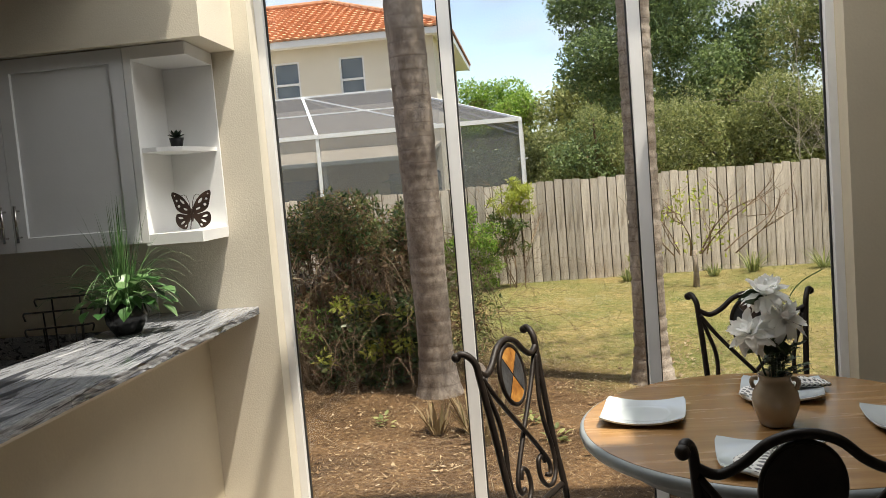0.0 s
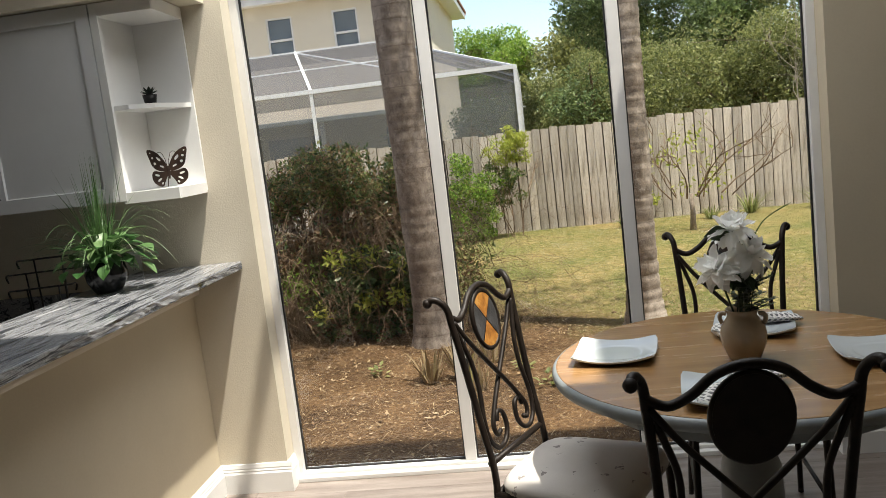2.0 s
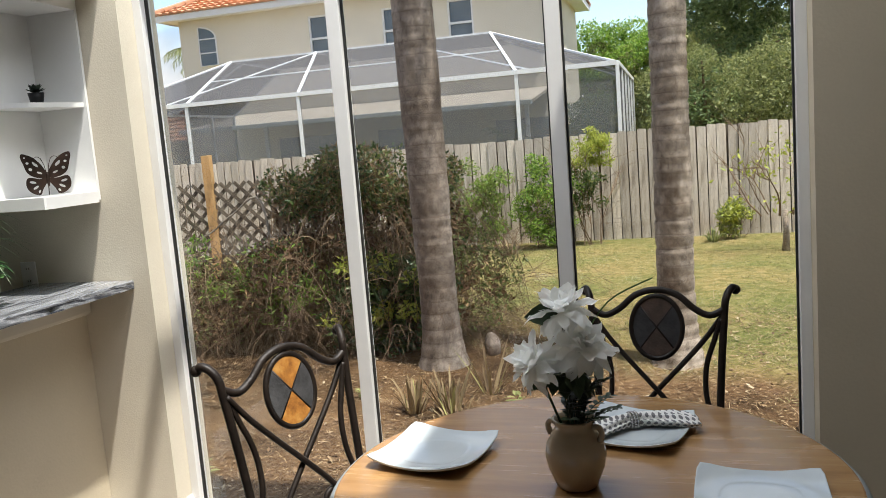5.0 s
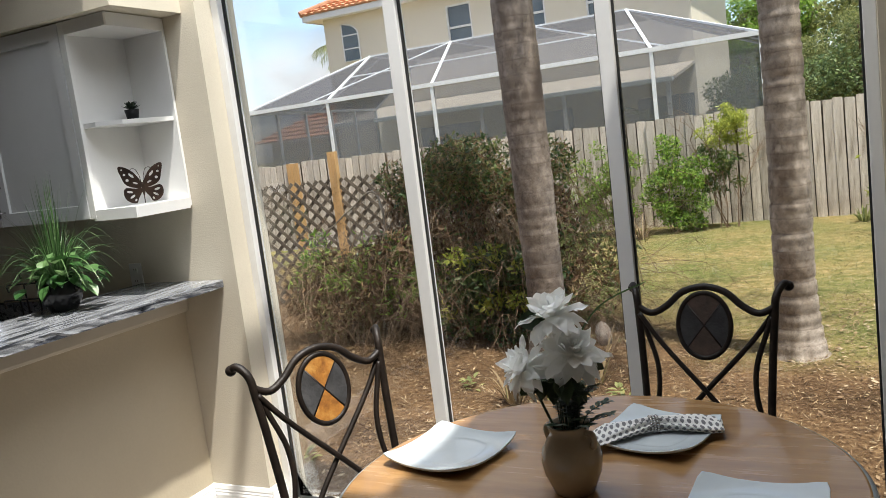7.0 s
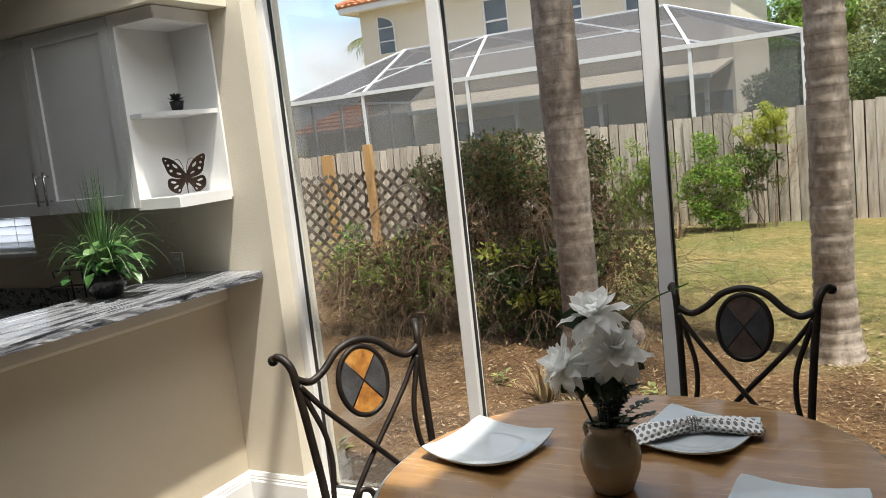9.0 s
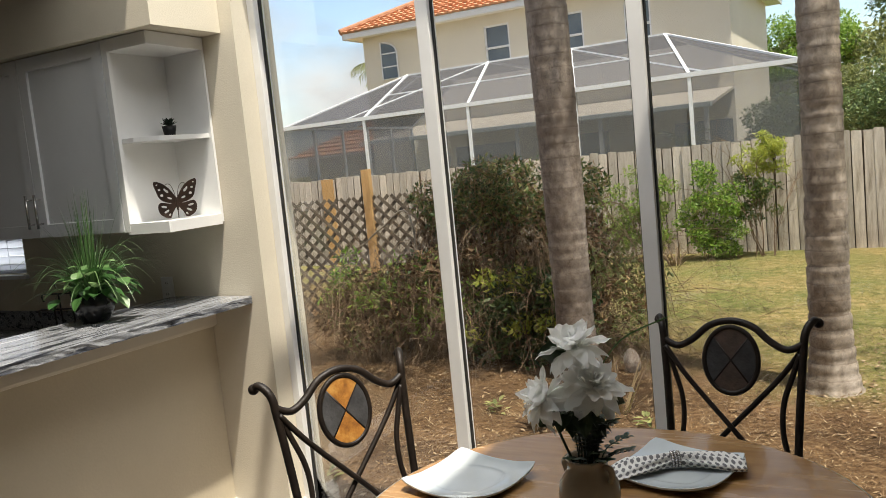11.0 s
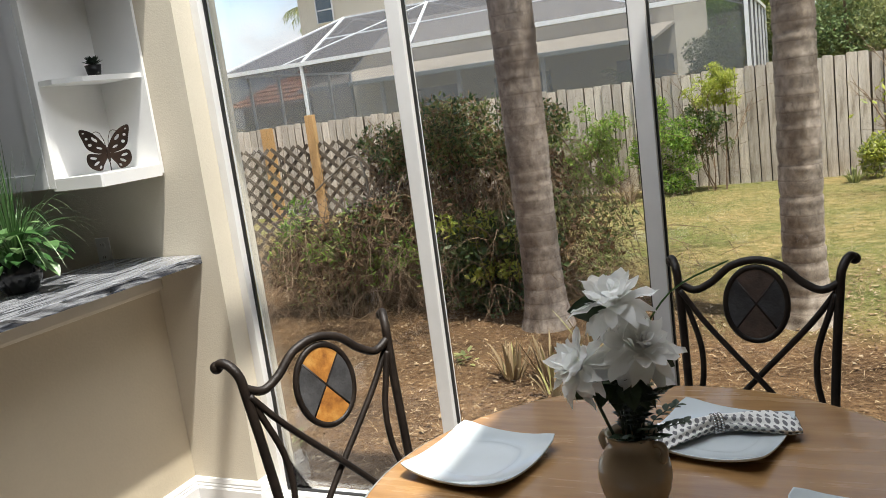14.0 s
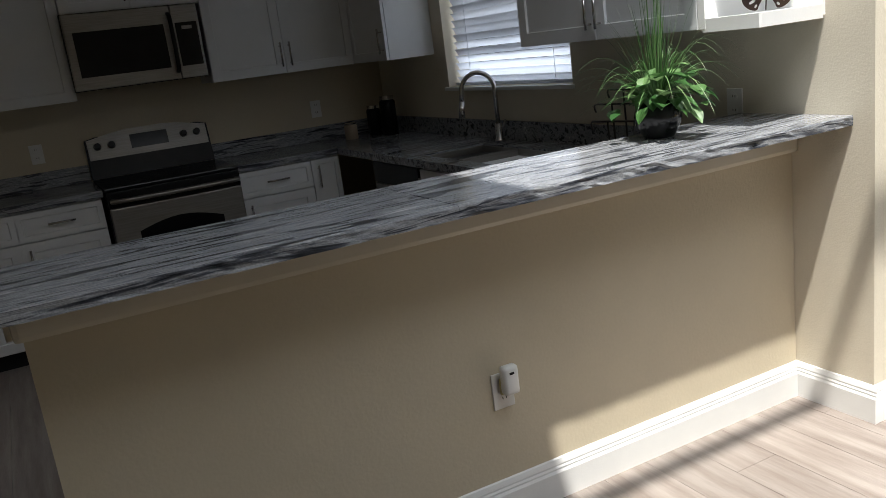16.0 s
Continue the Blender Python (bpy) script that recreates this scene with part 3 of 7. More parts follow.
# ---- iron chairs ----
def fabric_material():
    ma = material("floral_fabric", [(0.62, 0.58, 0.54), (0.68, 0.64, 0.60)], 0.9, scale=6, bump=0.2, bump_scale=300)
    n, l = ma.node_tree.nodes, ma.node_tree.links
    b = n["Principled BSDF"]
    old = b.inputs["Base Color"].links[0].from_socket
    co = n.new("ShaderNodeTexCoord")
    v = n.new("ShaderNodeTexVoronoi")
    v.inputs["Scale"].default_value = 17
    ns = n.new("ShaderNodeTexNoise")
    ns.inputs["Scale"].default_value, ns.inputs["Detail"].default_value = 75, 3
    l.new(co.outputs["Object"], v.inputs["Vector"])
    l.new(co.outputs["Object"], ns.inputs["Vector"])
    add = n.new("ShaderNodeMath")
    add.operation = "MULTIPLY_ADD"
    add.inputs[1].default_value = 0.85
    l.new(ns.outputs["Fac"], add.inputs[0])
    l.new(v.outputs["Distance"], add.inputs[2])
    r = n.new("ShaderNodeValToRGB")
    r.color_ramp.elements[0].position, r.color_ramp.elements[0].color = 0.56, (1, 1, 1, 1)
    r.color_ramp.elements[1].position, r.color_ramp.elements[1].color = 0.62, (0, 0, 0, 1)
    l.new(add.outputs[0], r.inputs["Fac"])
    mx = n.new("ShaderNodeMixRGB")
    l.new(r.outputs["Color"], mx.inputs[0])
    l.new(old, mx.inputs[1])
    mx.inputs[2].default_value = (0.27, 0.24, 0.23, 1)
    l.new(mx.outputs["Color"], b.inputs["Base Color"])
    return ma


M["fabric"] = fabric_material()


def rake(z):
    """How far the raked back leans away behind the seat at a height."""
    return -0.02 - 0.10 * max(z - 0.45, 0) / 0.6


def build_chair(label, tone):
    chair = thing("dining_chair", pose(0, 0, 0), label, "chair", "chairs round the table")

    def at(x, z, dy=0.0):
        return (x, rake(z) + dy, z)

    for s in (-1, 1):
        pts = smooth_line([(s * 0.205, -0.09, 0.0), (s * 0.195, -0.045, 0.22), at(s * 0.174, 0.46), at(s * 0.174, 0.66), at(s * 0.183, 0.84), at(s * 0.192, 0.96), at(s * 0.196, 1.005), at(s * 0.205, 1.030, -0.012), at(s * 0.216, 1.040, -0.030), at(s * 0.223, 1.030, -0.044)])
        post = part("post", tube(bmesh.new(), pts, 0.0108, 10), M["iron"], chair, smooth=True)
        fin = bmesh.new()
        bmesh.ops.create_uvsphere(fin, u_segments=12, v_segments=8, radius=0.0145, matrix=Matrix.Translation(at(s * 0.223, 1.030, -0.046)))
        part("finial", fin, M["iron"], post, smooth=True)
        part("front_leg", tube(bmesh.new(), smooth_line([(s * 0.215, 0.41, 0.0), (s * 0.21, 0.395, 0.2), (s * 0.205, 0.385, 0.425)]), 0.0125, 10), M["iron"], chair, smooth=True)
        part("seat_rail", tube(bmesh.new(), [(s * 0.18, -0.02, 0.43), (s * 0.205, 0.385, 0.43)], 0.0115, 8), M["iron"], chair, smooth=True)
        part("stretcher", tube(bmesh.new(), [(s * 0.197, -0.055, 0.18), (s * 0.211, 0.40, 0.18)], 0.008, 8), M["iron"], chair, smooth=True)
        # diagonal bars that cross under the medallion
        d = s * 0.006
        pts = smooth_line([at(s * 0.188, 0.965, d), at(s * 0.134, 0.892, d), at(s * 0.070, 0.820, d), at(s * 0.0, 0.745, d), at(-s * 0.064, 0.672, d), at(-s * 0.100, 0.618, d), at(-s * 0.090, 0.585, d), at(-s * 0.066, 0.592, d)])
        part("diagonal_bar", tube(bmesh.new(), pts, 0.0078, 8), M["iron"], chair, smooth=True)
        # bowed bars and scrolls
        pts = smooth_line([at(s * 0.184, 0.955), at(s * 0.165, 0.90), at(s * 0.140, 0.82), at(s * 0.137, 0.74), at(s * 0.152, 0.66), at(s * 0.148, 0.592), at(s * 0.112, 0.552), at(s * 0.066, 0.556), at(s * 0.036, 0.592), at(s * 0.042, 0.640), at(s * 0.072, 0.652), at(s * 0.086, 0.626)])
        part("bowed_bar", tube(bmesh.new(), pts, 0.0078, 8), M["iron"], chair, smooth=True)
    pts = smooth_line([at(-0.196, 0.985), at(-0.153, 0.965), at(-0.108, 0.985), at(-0.06, 1.025), at(0, 1.040), at(0.06, 1.025), at(0.108, 0.985), at(0.153, 0.965), at(0.196, 0.985)])
    part("top_rail", tube(bmesh.new(), pts, 0.0102, 10), M["iron"], chair, smooth=True)
    part("lower_rail", tube(bmesh.new(), [at(-0.178, 0.525), at(0.178, 0.525)], 0.010, 8), M["iron"], chair, smooth=True)
    part("seat_rail", tube(bmesh.new(), [(-0.205, 0.385, 0.43), (0.205, 0.385, 0.43)], 0.0115, 8), M["iron"], chair, smooth=True)
    part("seat_rail", tube(bmesh.new(), [(-0.18, -0.02, 0.43), (0.18, -0.02, 0.43)], 0.0115, 8), M["iron"], chair, smooth=True)
    # medallion: oval ring, crossed bars, four slate quarters
    mz, ax, az = 0.930, 0.074, 0.092
    ring = [at(ax * math.cos(a), mz + az * math.sin(a)) for a in (2 * math.pi * k / 40 for k in range(40))]
    part("medallion_ring", tube(bmesh.new(), ring, 0.0078, 8, closed=True), M["iron"], chair, smooth=True)
    for q in range(4):
        bm = bmesh.new()
        a0 = radians((46, 134, 226, 314)[q])
        a1 = radians((134, 226, 314, 406)[q])
        out = [at(0, mz)] + [at(ax * math.cos(a0 + (a1 - a0) * k / 10), mz + az * math.sin(a0 + (a1 - a0) * k / 10)) for k in range(11)]
        f = [bm.verts.new(Vector(p) + Vector((0, 0.004, 0))) for p in out]
        g = [bm.verts.new(Vector(p) + Vector((0, -0.004, 0))) for p in out]
        bm.faces.new(f)
        bm.faces.new(g[::-1])
        for i in range(len(f)):
            j = (i + 1) % len(f)
            bm.faces.new((f[i], g[i], g[j], f[j]))
        bmesh.ops.recalc_face_normals(bm, faces=bm.faces)
        part("slate_inlay", bm, tone[0] if q % 2 == 0 else tone[1], chair, tone[2] if q % 2 == 0 else "grey slate")
    bm = bmesh.new()
    out = [at(ax * math.cos(2 * math.pi * k / 40), mz + az * math.sin(2 * math.pi * k / 40), -0.0065) for k in range(40)]
    f = [bm.verts.new(p) for p in out]
    g = [bm.verts.new(Vector(p) + Vector((0, -0.003, 0))) for p in out]
    bm.faces.new(f)
    bm.faces.new(g[::-1])
    for i in range(40):
        bm.faces.new((f[i], g[i], g[(i + 1) % 40], f[(i + 1) % 40]))
    bmesh.ops.recalc_face_normals(bm, faces=bm.faces)
    part("medallion_back", bm, M["iron"], chair)
    for s in (-1, 1):
        part("cross_bar", tube(bmesh.new(), [at(s * ax * math.cos(radians(46)), mz + az * math.sin(radians(46))), at(-s * ax * math.cos(radians(46)), mz - az * math.sin(radians(46)))], 0.0048, 8), M["iron"], chair, smooth=True)
    bm = bmesh.new()
    prof = [(0.0, 0.43), (0.9, 0.43), (1.0, 0.445), (1.0, 0.462), (0.93, 0.482), (0.6, 0.492), (0.0, 0.496)]
    n = 48
    rings = []
    for r, z in prof:
        ring = []
        for k in range(n):
            a = 2 * math.pi * k / n
            c, s2 = math.cos(a), math.sin(a)
            e = (abs(c) ** 5 + abs(s2) ** 5) ** (-0.2)
            y = 0.195 + 0.215 * e * s2 * r
            ring.append(bm.verts.new(((0.205 + 0.06 * (y - 0.0)) * e * c * r, y, z)))
        rings.append(ring)
    for a, b in zip(rings, rings[1:]):
        for k in range(n):
            j = (k + 1) % n
            try:
                bm.faces.new((a[k], a[j], b[j], b[k]))
            except ValueError:
                pass
    bmesh.ops.remove_doubles(bm, verts=bm.verts, dist=1e-4)
    bmesh.ops.recalc_face_normals(bm, faces=bm.faces)
    part("seat", bm, M["fabric"], chair, "pale floral upholstered seat", smooth=True)
    return chair


# pose of the back's middle at top: its seat side faces the table
def chair_pose(x, y, face):
    f = radians(face)
    d = Vector((math.cos(f), math.sin(f)))
    p = Vector((x, y)) + d * 0.12
    return pose(p.x, p.y, 0, 0, 0, face - 90)


M["slate_brown"] = material("brown_black_slate", [(0.045, 0.030, 0.024), (0.085, 0.055, 0.042)], 0.6, scale=25, bump=0.22, bump_scale=90, fine=0.15)
M["slate_black"] = material("black_slate", [(0.022, 0.022, 0.024), (0.045, 0.045, 0.048)], 0.6, scale=25, bump=0.22, bump_scale=90, fine=0.15)
chair = build_chair("black iron dining chair, rust and grey slate medallion, floral seat", (M["slate_orange"], M["slate_grey"], "rust-orange slate"))
chair.matrix_basis = chair_pose(-0.118, 2.553, -26)
dark = build_chair("black iron dining chair, dark slate medallion, floral seat", (M["slate_brown"], M["slate_black"], "brown-black slate"))
dark.matrix_basis = chair_pose(0.797, 3.192, -95.5)
copy_thing(chair, chair_pose(0.458, 1.508, 90))


# ---- plates, napkins, vase ----
def build_plate():
    bm = bmesh.new()
    n = 56
    outer = [(r, 0.0055) for r in (0.0, 0.25, 0.42, 0.52, 0.60, 0.625, 0.65, 0.70, 0.76, 0.84, 0.92, 0.975, 0.992)] + [(1.0, 0.0035), (0.985, 0.001), (0.90, 0.0), (0.75, 0.0), (0.60, 0.0), (0.46, 0.0), (0.44, -0.004), (0.36, -0.004), (0.34, 0.0), (0.0, 0.0)]
    rings = []
    for r, th in outer:
        ring = []
        for k in range(n):
            a = 2 * math.pi * k / n
            c, s = math.cos(a), math.sin(a)
            e = ((abs(c) ** 16 + abs(s) ** 16) ** (-1 / 16)) ** (0.9 * min(max(0, r - 0.42) / 0.5, 1))
            rad = 0.125 * r * e
            lift = 3.0 * max(0.0, rad - 0.078) ** 2 + (0.0016 * min(max(r - 0.60, 0.0) / 0.05, 1.0) if th > 0.001 else 0.0)
            ring.append(bm.verts.new((rad * c, rad * s, 0.0042 + th + lift)))
        rings.append(ring)
    for a, b in zip(rings, rings[1:]):
        for k in range(n):
            j = (k + 1) % n
            try:
                bm.faces.new((a[k], a[j], b[j], b[k]))
            except ValueError:
                pass
    bmesh.ops.remove_doubles(bm, verts=bm.verts, dist=1e-5)
    bmesh.ops.recalc_face_normals(bm, faces=bm.faces)
    ob = link("plate", bm, M["plate"], True)
    return tagged(ob, "square pale blue-grey glazed dinner plate on the table", "plate", "place settings")


plate = build_plate()
PLATES = ((0.290, 2.488, -12), (0.746, 2.662, -15), (1.0, 2.295, -3), (0.538, 2.052, -8))
plate.matrix_basis = pose(*PLATES[0][:2], TZ, 0, 0, PLATES[0][2])
for x, y, a in PLATES[1:]:
    copy_thing(plate, pose(x, y, TZ, 0, 0, a))

# ---- kitchen ----
def shaker(name, w, h, parent, m, handle=None, ma=None):
    """A framed door or drawer front in its own xz plane, facing -y; handle: (x, z, vertical?, length)."""
    ma = ma or M["cabinet"]
    f, t = (0.055 if min(w, h) > 0.2 else 0.03), 0.019
    bm = boxes((0, w, -t, -0.0005, 0, h))
    bmesh.ops.recalc_face_normals(bm, faces=bm.faces)
    front = [fc for fc in bm.faces if fc.normal.y < -0.9]
    bmesh.ops.inset_region(bm, faces=front, thickness=f, use_even_offset=True)
    bmesh.ops.inset_region(bm, faces=front, thickness=0.003, depth=-0.010, use_even_offset=True)
    ob = part(name, bm, ma, parent)
    ob.matrix_basis = m
    if handle:
        x, z, up, ln = handle
        d = Vector((0, 0, ln / 2)) if up else Vector((ln / 2, 0, 0))
        c = Vector((x, -t - 0.028, z))
        bm = tube(bmesh.new(), [c - d, c + d], 0.006, 10)
        for s in (-0.72, 0.72):
            tube(bm, [c + d * s, c + d * s + Vector((0, 0.028, 0))], 0.004, 8)
        part("handle", bm, M["chrome"], ob, "brushed nickel bar handle", smooth=True)
    return ob


def wall_unit(x, y, z0, z1, w, depth, turn, doors, label="white shaker wall cabinet with nickel bar handles", low_handle=True):
    """A wall cabinet whose front's lower left corner is at x, y; turn: 0 faces -y, 90 faces +x."""
    u = thing("wall_cabinet", pose(x, y, z0, 0, 0, turn), label, "cabinet", "wall cabinets")
    part("body", boxes((0, w, 0.002, depth, 0, z1 - z0), bevel=0.001), M["cabinet"], u)
    dw = w / doors
    h = z1 - z0
    for k in range(doors):
        if doors == 1:
            hx = dw - 0.035
        else:
            hx = dw - 0.03 if k % 2 == 0 else 0.03
        shaker("door", dw - 0.004, h - 0.004, u, pose(k * dw + 0.002, 0, 0.002), (hx, 0.115, True, 0.15))
    return u


FY = 3.165
CZ0, CZ1 = 1.405, 2.186
wall_unit(-2.65, FY, CZ0, CZ1, 1.082, NW - FY - 0.003, 0, 2)
wall_unit(-4.685, FY, CZ0, CZ1, 0.555, NW - FY - 0.003, 0, 1)
FX = -4.69
wall_unit(FX, 2.205, CZ0, CZ1, 0.955, -WEST + FX - 0.003, 90, 2)
wall_unit(FX, 1.425, 1.885, CZ1, 0.775, -WEST + FX - 0.003, 90, 2, "short white cabinet above the microwave")
wall_unit(FX, 0.50, CZ0, CZ1, 0.92, -WEST + FX - 0.003, 90, 2)

# open end shelf beside the wall cabinet
SX0, SX1 = -1.566, -1.325
shelf = thing("corner_shelf", pose(0, 0, 0), "white open end shelf with three boards on the wall", "shelf")
part("side_panel", boxes((SX0, SX0 + 0.018, FY, NW - 0.004, CZ0, CZ1), bevel=0.0015), M["white"], shelf)
part("face_frame", boxes((SX0, SX0 + 0.032, FY - 0.018, FY - 0.001, CZ0, CZ1), bevel=0.0015), M["white"], shelf)
part("back_panel", boxes((SX0 + 0.018, SX1, NW - 0.016, NW - 0.004, CZ0, CZ1)), M["white"], shelf)
full = [(SX0 + 0.019, FY - 0.017), (SX1 + 0.014, FY - 0.017), (SX1 + 0.018, FY - 0.010), (SX1 + 0.002, NW - 0.017), (SX0 + 0.019, NW - 0.017)]
mid = [(SX0 + 0.019, FY + 0.004), (SX0 + 0.09, FY + 0.006), (SX0 + 0.17, FY + 0.07), (SX1 - 0.012, NW - 0.03), (SX1 - 0.012, NW - 0.017), (SX0 + 0.019, NW - 0.017)]
for ol, z0, z1 in ((full, CZ0 - 0.010, CZ0 + 0.034), (mid, 1.768, 1.786), (full, CZ1 - 0.05, CZ1)):
    part("board", prism(bmesh.new(), ol, z0, z1), M["white"], shelf)

# ---- base cabinets and worktop ----
def base_unit(x, y, w, turn, rows, label="white shaker base cabinet with nickel bar handles"):
    u = thing("base_cabinet", pose(x, y, 0, 0, 0, turn), label, "cabinet", "base cabinets")
    part("body", boxes((0, w, 0.002, 0.58, 0.10, 0.866)), M["cabinet"], u)
    part("toe_kick", boxes((0, w, 0.06, 0.075, 0.0, 0.099)), M["black"], u)
    for x0, ww, z0, hh, kind in rows:
        shaker(kind, ww - 0.004, hh - 0.004, u, pose(x0 + 0.002, 0, z0), (ww / 2, hh / 2, False, 0.14) if kind == "drawer" else (0.04, hh - 0.11, True, 0.14))
    return u


BX, BY = -4.425, 2.86
base_unit(BX, 2.19, 0.65, 90, [(0, 0.46, 0.70, 0.16, "drawer"), (0, 0.46, 0.11, 0.585, "door"), (0.46, 0.19, 0.11, 0.75, "door")])
base_unit(BX, 0.50, 0.905, 90, [(0, 0.45, 0.70, 0.16, "drawer"), (0.45, 0.455, 0.70, 0.16, "drawer"), (0, 0.45, 0.11, 0.585, "door"), (0.45, 0.455, 0.11, 0.585, "door")])
base_unit(-3.24, BY, 0.80, 0, [(0, 0.40, 0.11, 0.75, "door"), (0.40, 0.40, 0.11, 0.75, "door")])
base_unit(-2.435, BY, 0.70, 0, [(0, 0.70, 0.70, 0.16, "drawer"), (0, 0.35, 0.11, 0.585, "door"), (0.35, 0.35, 0.11, 0.585, "door")])
dw = thing("dishwasher", pose(-3.85, BY, 0), "steel dishwasher with a black control strip under the worktop", "dishwasher")
part("body", boxes((0, 0.60, 0.002, 0.56, 0.10, 0.866)), M["black"], dw)
part("door", boxes((0.004, 0.596, -0.022, 0, 0.11, 0.735), bevel=0.004), M["steel"], dw)
part("control_panel", boxes((0.004, 0.596, -0.024, 0, 0.74, 0.862), bevel=0.004), M["black"], dw)

tagged(link("worktop", boxes((WEST + 0.003, -4.395, 0.48, 1.418, 0.868, 0.908), bevel=0.004), M["granite"]), "dark veined granite worktop beside the range", "worktop")
S0, S1, SY0, SY1 = -3.36, -2.66, 2.93, 3.30
wt = thing("worktop", pose(0, 0, 0), "dark veined granite worktop with a sink cut-out", "worktop")
for row_ in ((WEST + 0.003, -4.395, 2.184, 2.83, 0.868, 0.908), (WEST + 0.003, S0, 2.8305, NW - 0.003, 0.868, 0.908), (S1, -1.72, 2.8305, NW - 0.003, 0.868, 0.908), (S0, S1, 2.8305, SY0, 0.868, 0.908), (S0, S1, SY1, NW - 0.003, 0.868, 0.908)):
    part("slab", boxes(row_), M["granite"], wt)
for nm, rows in (("backsplash", (WEST + 0.003, WEST + 0.022, 0.48, 1.418, 0.909, 1.01)), ("backsplash", (WEST + 0.003, WEST + 0.022, 2.184, NW - 0.024, 0.909, 1.01)), ("backsplash", (WEST + 0.003, -1.72, NW - 0.022, NW - 0.003, 0.909, 1.01))):
    tagged(link(nm, boxes(rows, bevel=0.002), M["granite"]), "low granite backsplash strip on the worktop", "backsplash")
sink = thing("sink", pose(0, 0, 0), "double-bowl stainless steel sink set into the worktop", "sink")
for a, b in ((S0 + 0.003, -3.02), (-3.0, S1 - 0.003)):
    part("bowl", boxes((a, b, SY0 + 0.003, SY1 - 0.003, 0.70, 0.705), (a, a + 0.006, SY0 + 0.003, SY1 - 0.003, 0.706, 0.900), (b - 0.006, b, SY0 + 0.003, SY1 - 0.003, 0.706, 0.900), (a + 0.007, b - 0.007, SY0 + 0.003, SY0 + 0.009, 0.706, 0.900), (a + 0.007, b - 0.007, SY1 - 0.009, SY1 - 0.003, 0.706, 0.900)), M["steel"], sink)
faucet = thing("faucet", pose(-3.295, 3.375, 0.909), "brushed steel gooseneck kitchen faucet behind the sink", "faucet")
part("base", lathe(bmesh.new(), [(0, 0), (0.030, 0), (0.030, 0.012), (0.022, 0.02), (0.020, 0.10), (0, 0.10)], 20), M["chrome"], faucet, smooth=True)
arc = [(0, 0, 0.09), (0, 0, 0.285)] + [(-0.05 * (1 - math.cos(radians(a))), -0.075 * (1 - math.cos(radians(a))), 0.285 + 0.098 * math.sin(radians(a))) for a in range(15, 181, 15)] + [(-0.102, -0.153, 0.235)]
part("spout", tube(bmesh.new(), arc, 0.0125, 12), M["chrome"], faucet, smooth=True)
part("spray_head", tube(bmesh.new(), [(-0.102, -0.153, 0.24), (-0.108, -0.160, 0.15)], [0.015, 0.019], 12), M["chrome"], faucet, smooth=True)
part("lever", tube(bmesh.new(), [(0.018, 0, 0.07), (0.05, 0, 0.085), (0.085, -0.005, 0.12)], 0.007, 8), M["chrome"], faucet, smooth=True)

# ---- range ----
rng_ = thing("range", pose(-4.36, 1.423, 0, 0, 0, 90), "stainless steel electric range with black glass cooktop", "range")
part("body", boxes((0.002, 0.758, 0.002, 0.655, 0.02, 0.895)), M["black"], rng_)
part("cooktop", boxes((0, 0.76, -0.015, 0.60, 0.896, 0.914), bevel=0.005), M["black_glass"], rng_, "black glass cooktop")
door = part("oven_door", boxes((0.006, 0.754, -0.035, 0, 0.24, 0.80), bevel=0.008), M["steel"], rng_)
bm = bmesh.new()
pts = [(0.14, 0.40), (0.62, 0.40), (0.62, 0.65)] + [(0.62 - 0.48 * k / 10, 0.65 + 0.05 * math.sin(math.pi * k / 10)) for k in range(1, 10)] + [(0.14, 0.65)]
f = [bm.verts.new((x, -0.0365, z)) for x, z in pts]
g = [bm.verts.new((x, -0.034, z)) for x, z in pts]
bm.faces.new(f)
for i in range(len(f)):
    bm.faces.new((f[i], g[i], g[(i + 1) % len(f)], f[(i + 1) % len(f)]))
bmesh.ops.recalc_face_normals(bm, faces=bm.faces)
part("oven_window", bm, M["black_glass"], door, "black oven window")
bm = tube(bmesh.new(), smooth_line([(0.03, -0.036, 0.845), (0.06, -0.085, 0.845), (0.38, -0.095, 0.845), (0.70, -0.085, 0.845), (0.73, -0.036, 0.845)]), 0.014, 10)
part("oven_handle", bm, M["steel"], rng_, smooth=True)
part("front_strip", boxes((0.006, 0.754, -0.032, 0, 0.805, 0.893), bevel=0.004), M["black"], rng_)
part("storage_drawer", boxes((0.006, 0.754, -0.033, 0, 0.05, 0.232), bevel=0.008), M["steel"], rng_)
bm = bmesh.new()
out = [(0, 0.90), (0.76, 0.90), (0.76, 1.14)] + [(0.76 - 0.76 * k / 12, 1.14 + 0.055 * math.sin(math.pi * k / 12)) for k in range(1, 12)] + [(0, 1.14)]
f = [bm.verts.new((x, 0.60 + 0.25 * (z - 0.915), z + 0.015)) for x, z in out]
g = [bm.verts.new((x, 0.655, min(z, 1.10) + 0.015)) for x, z in out]
bm.faces.new(f)
bm.faces.new(g[::-1])
for i in range(len(f)):
    bm.faces.new((f[i], g[i], g[(i + 1) % len(f)], f[(i + 1) % len(f)]))
bmesh.ops.recalc_face_normals(bm, faces=bm.faces)
guard = part("backguard", bm, M["black"], rng_)


def on_guard(x, z, out=0.0):
    return Vector((x, 0.60 + 0.25 * (z - 0.93) - out, z))


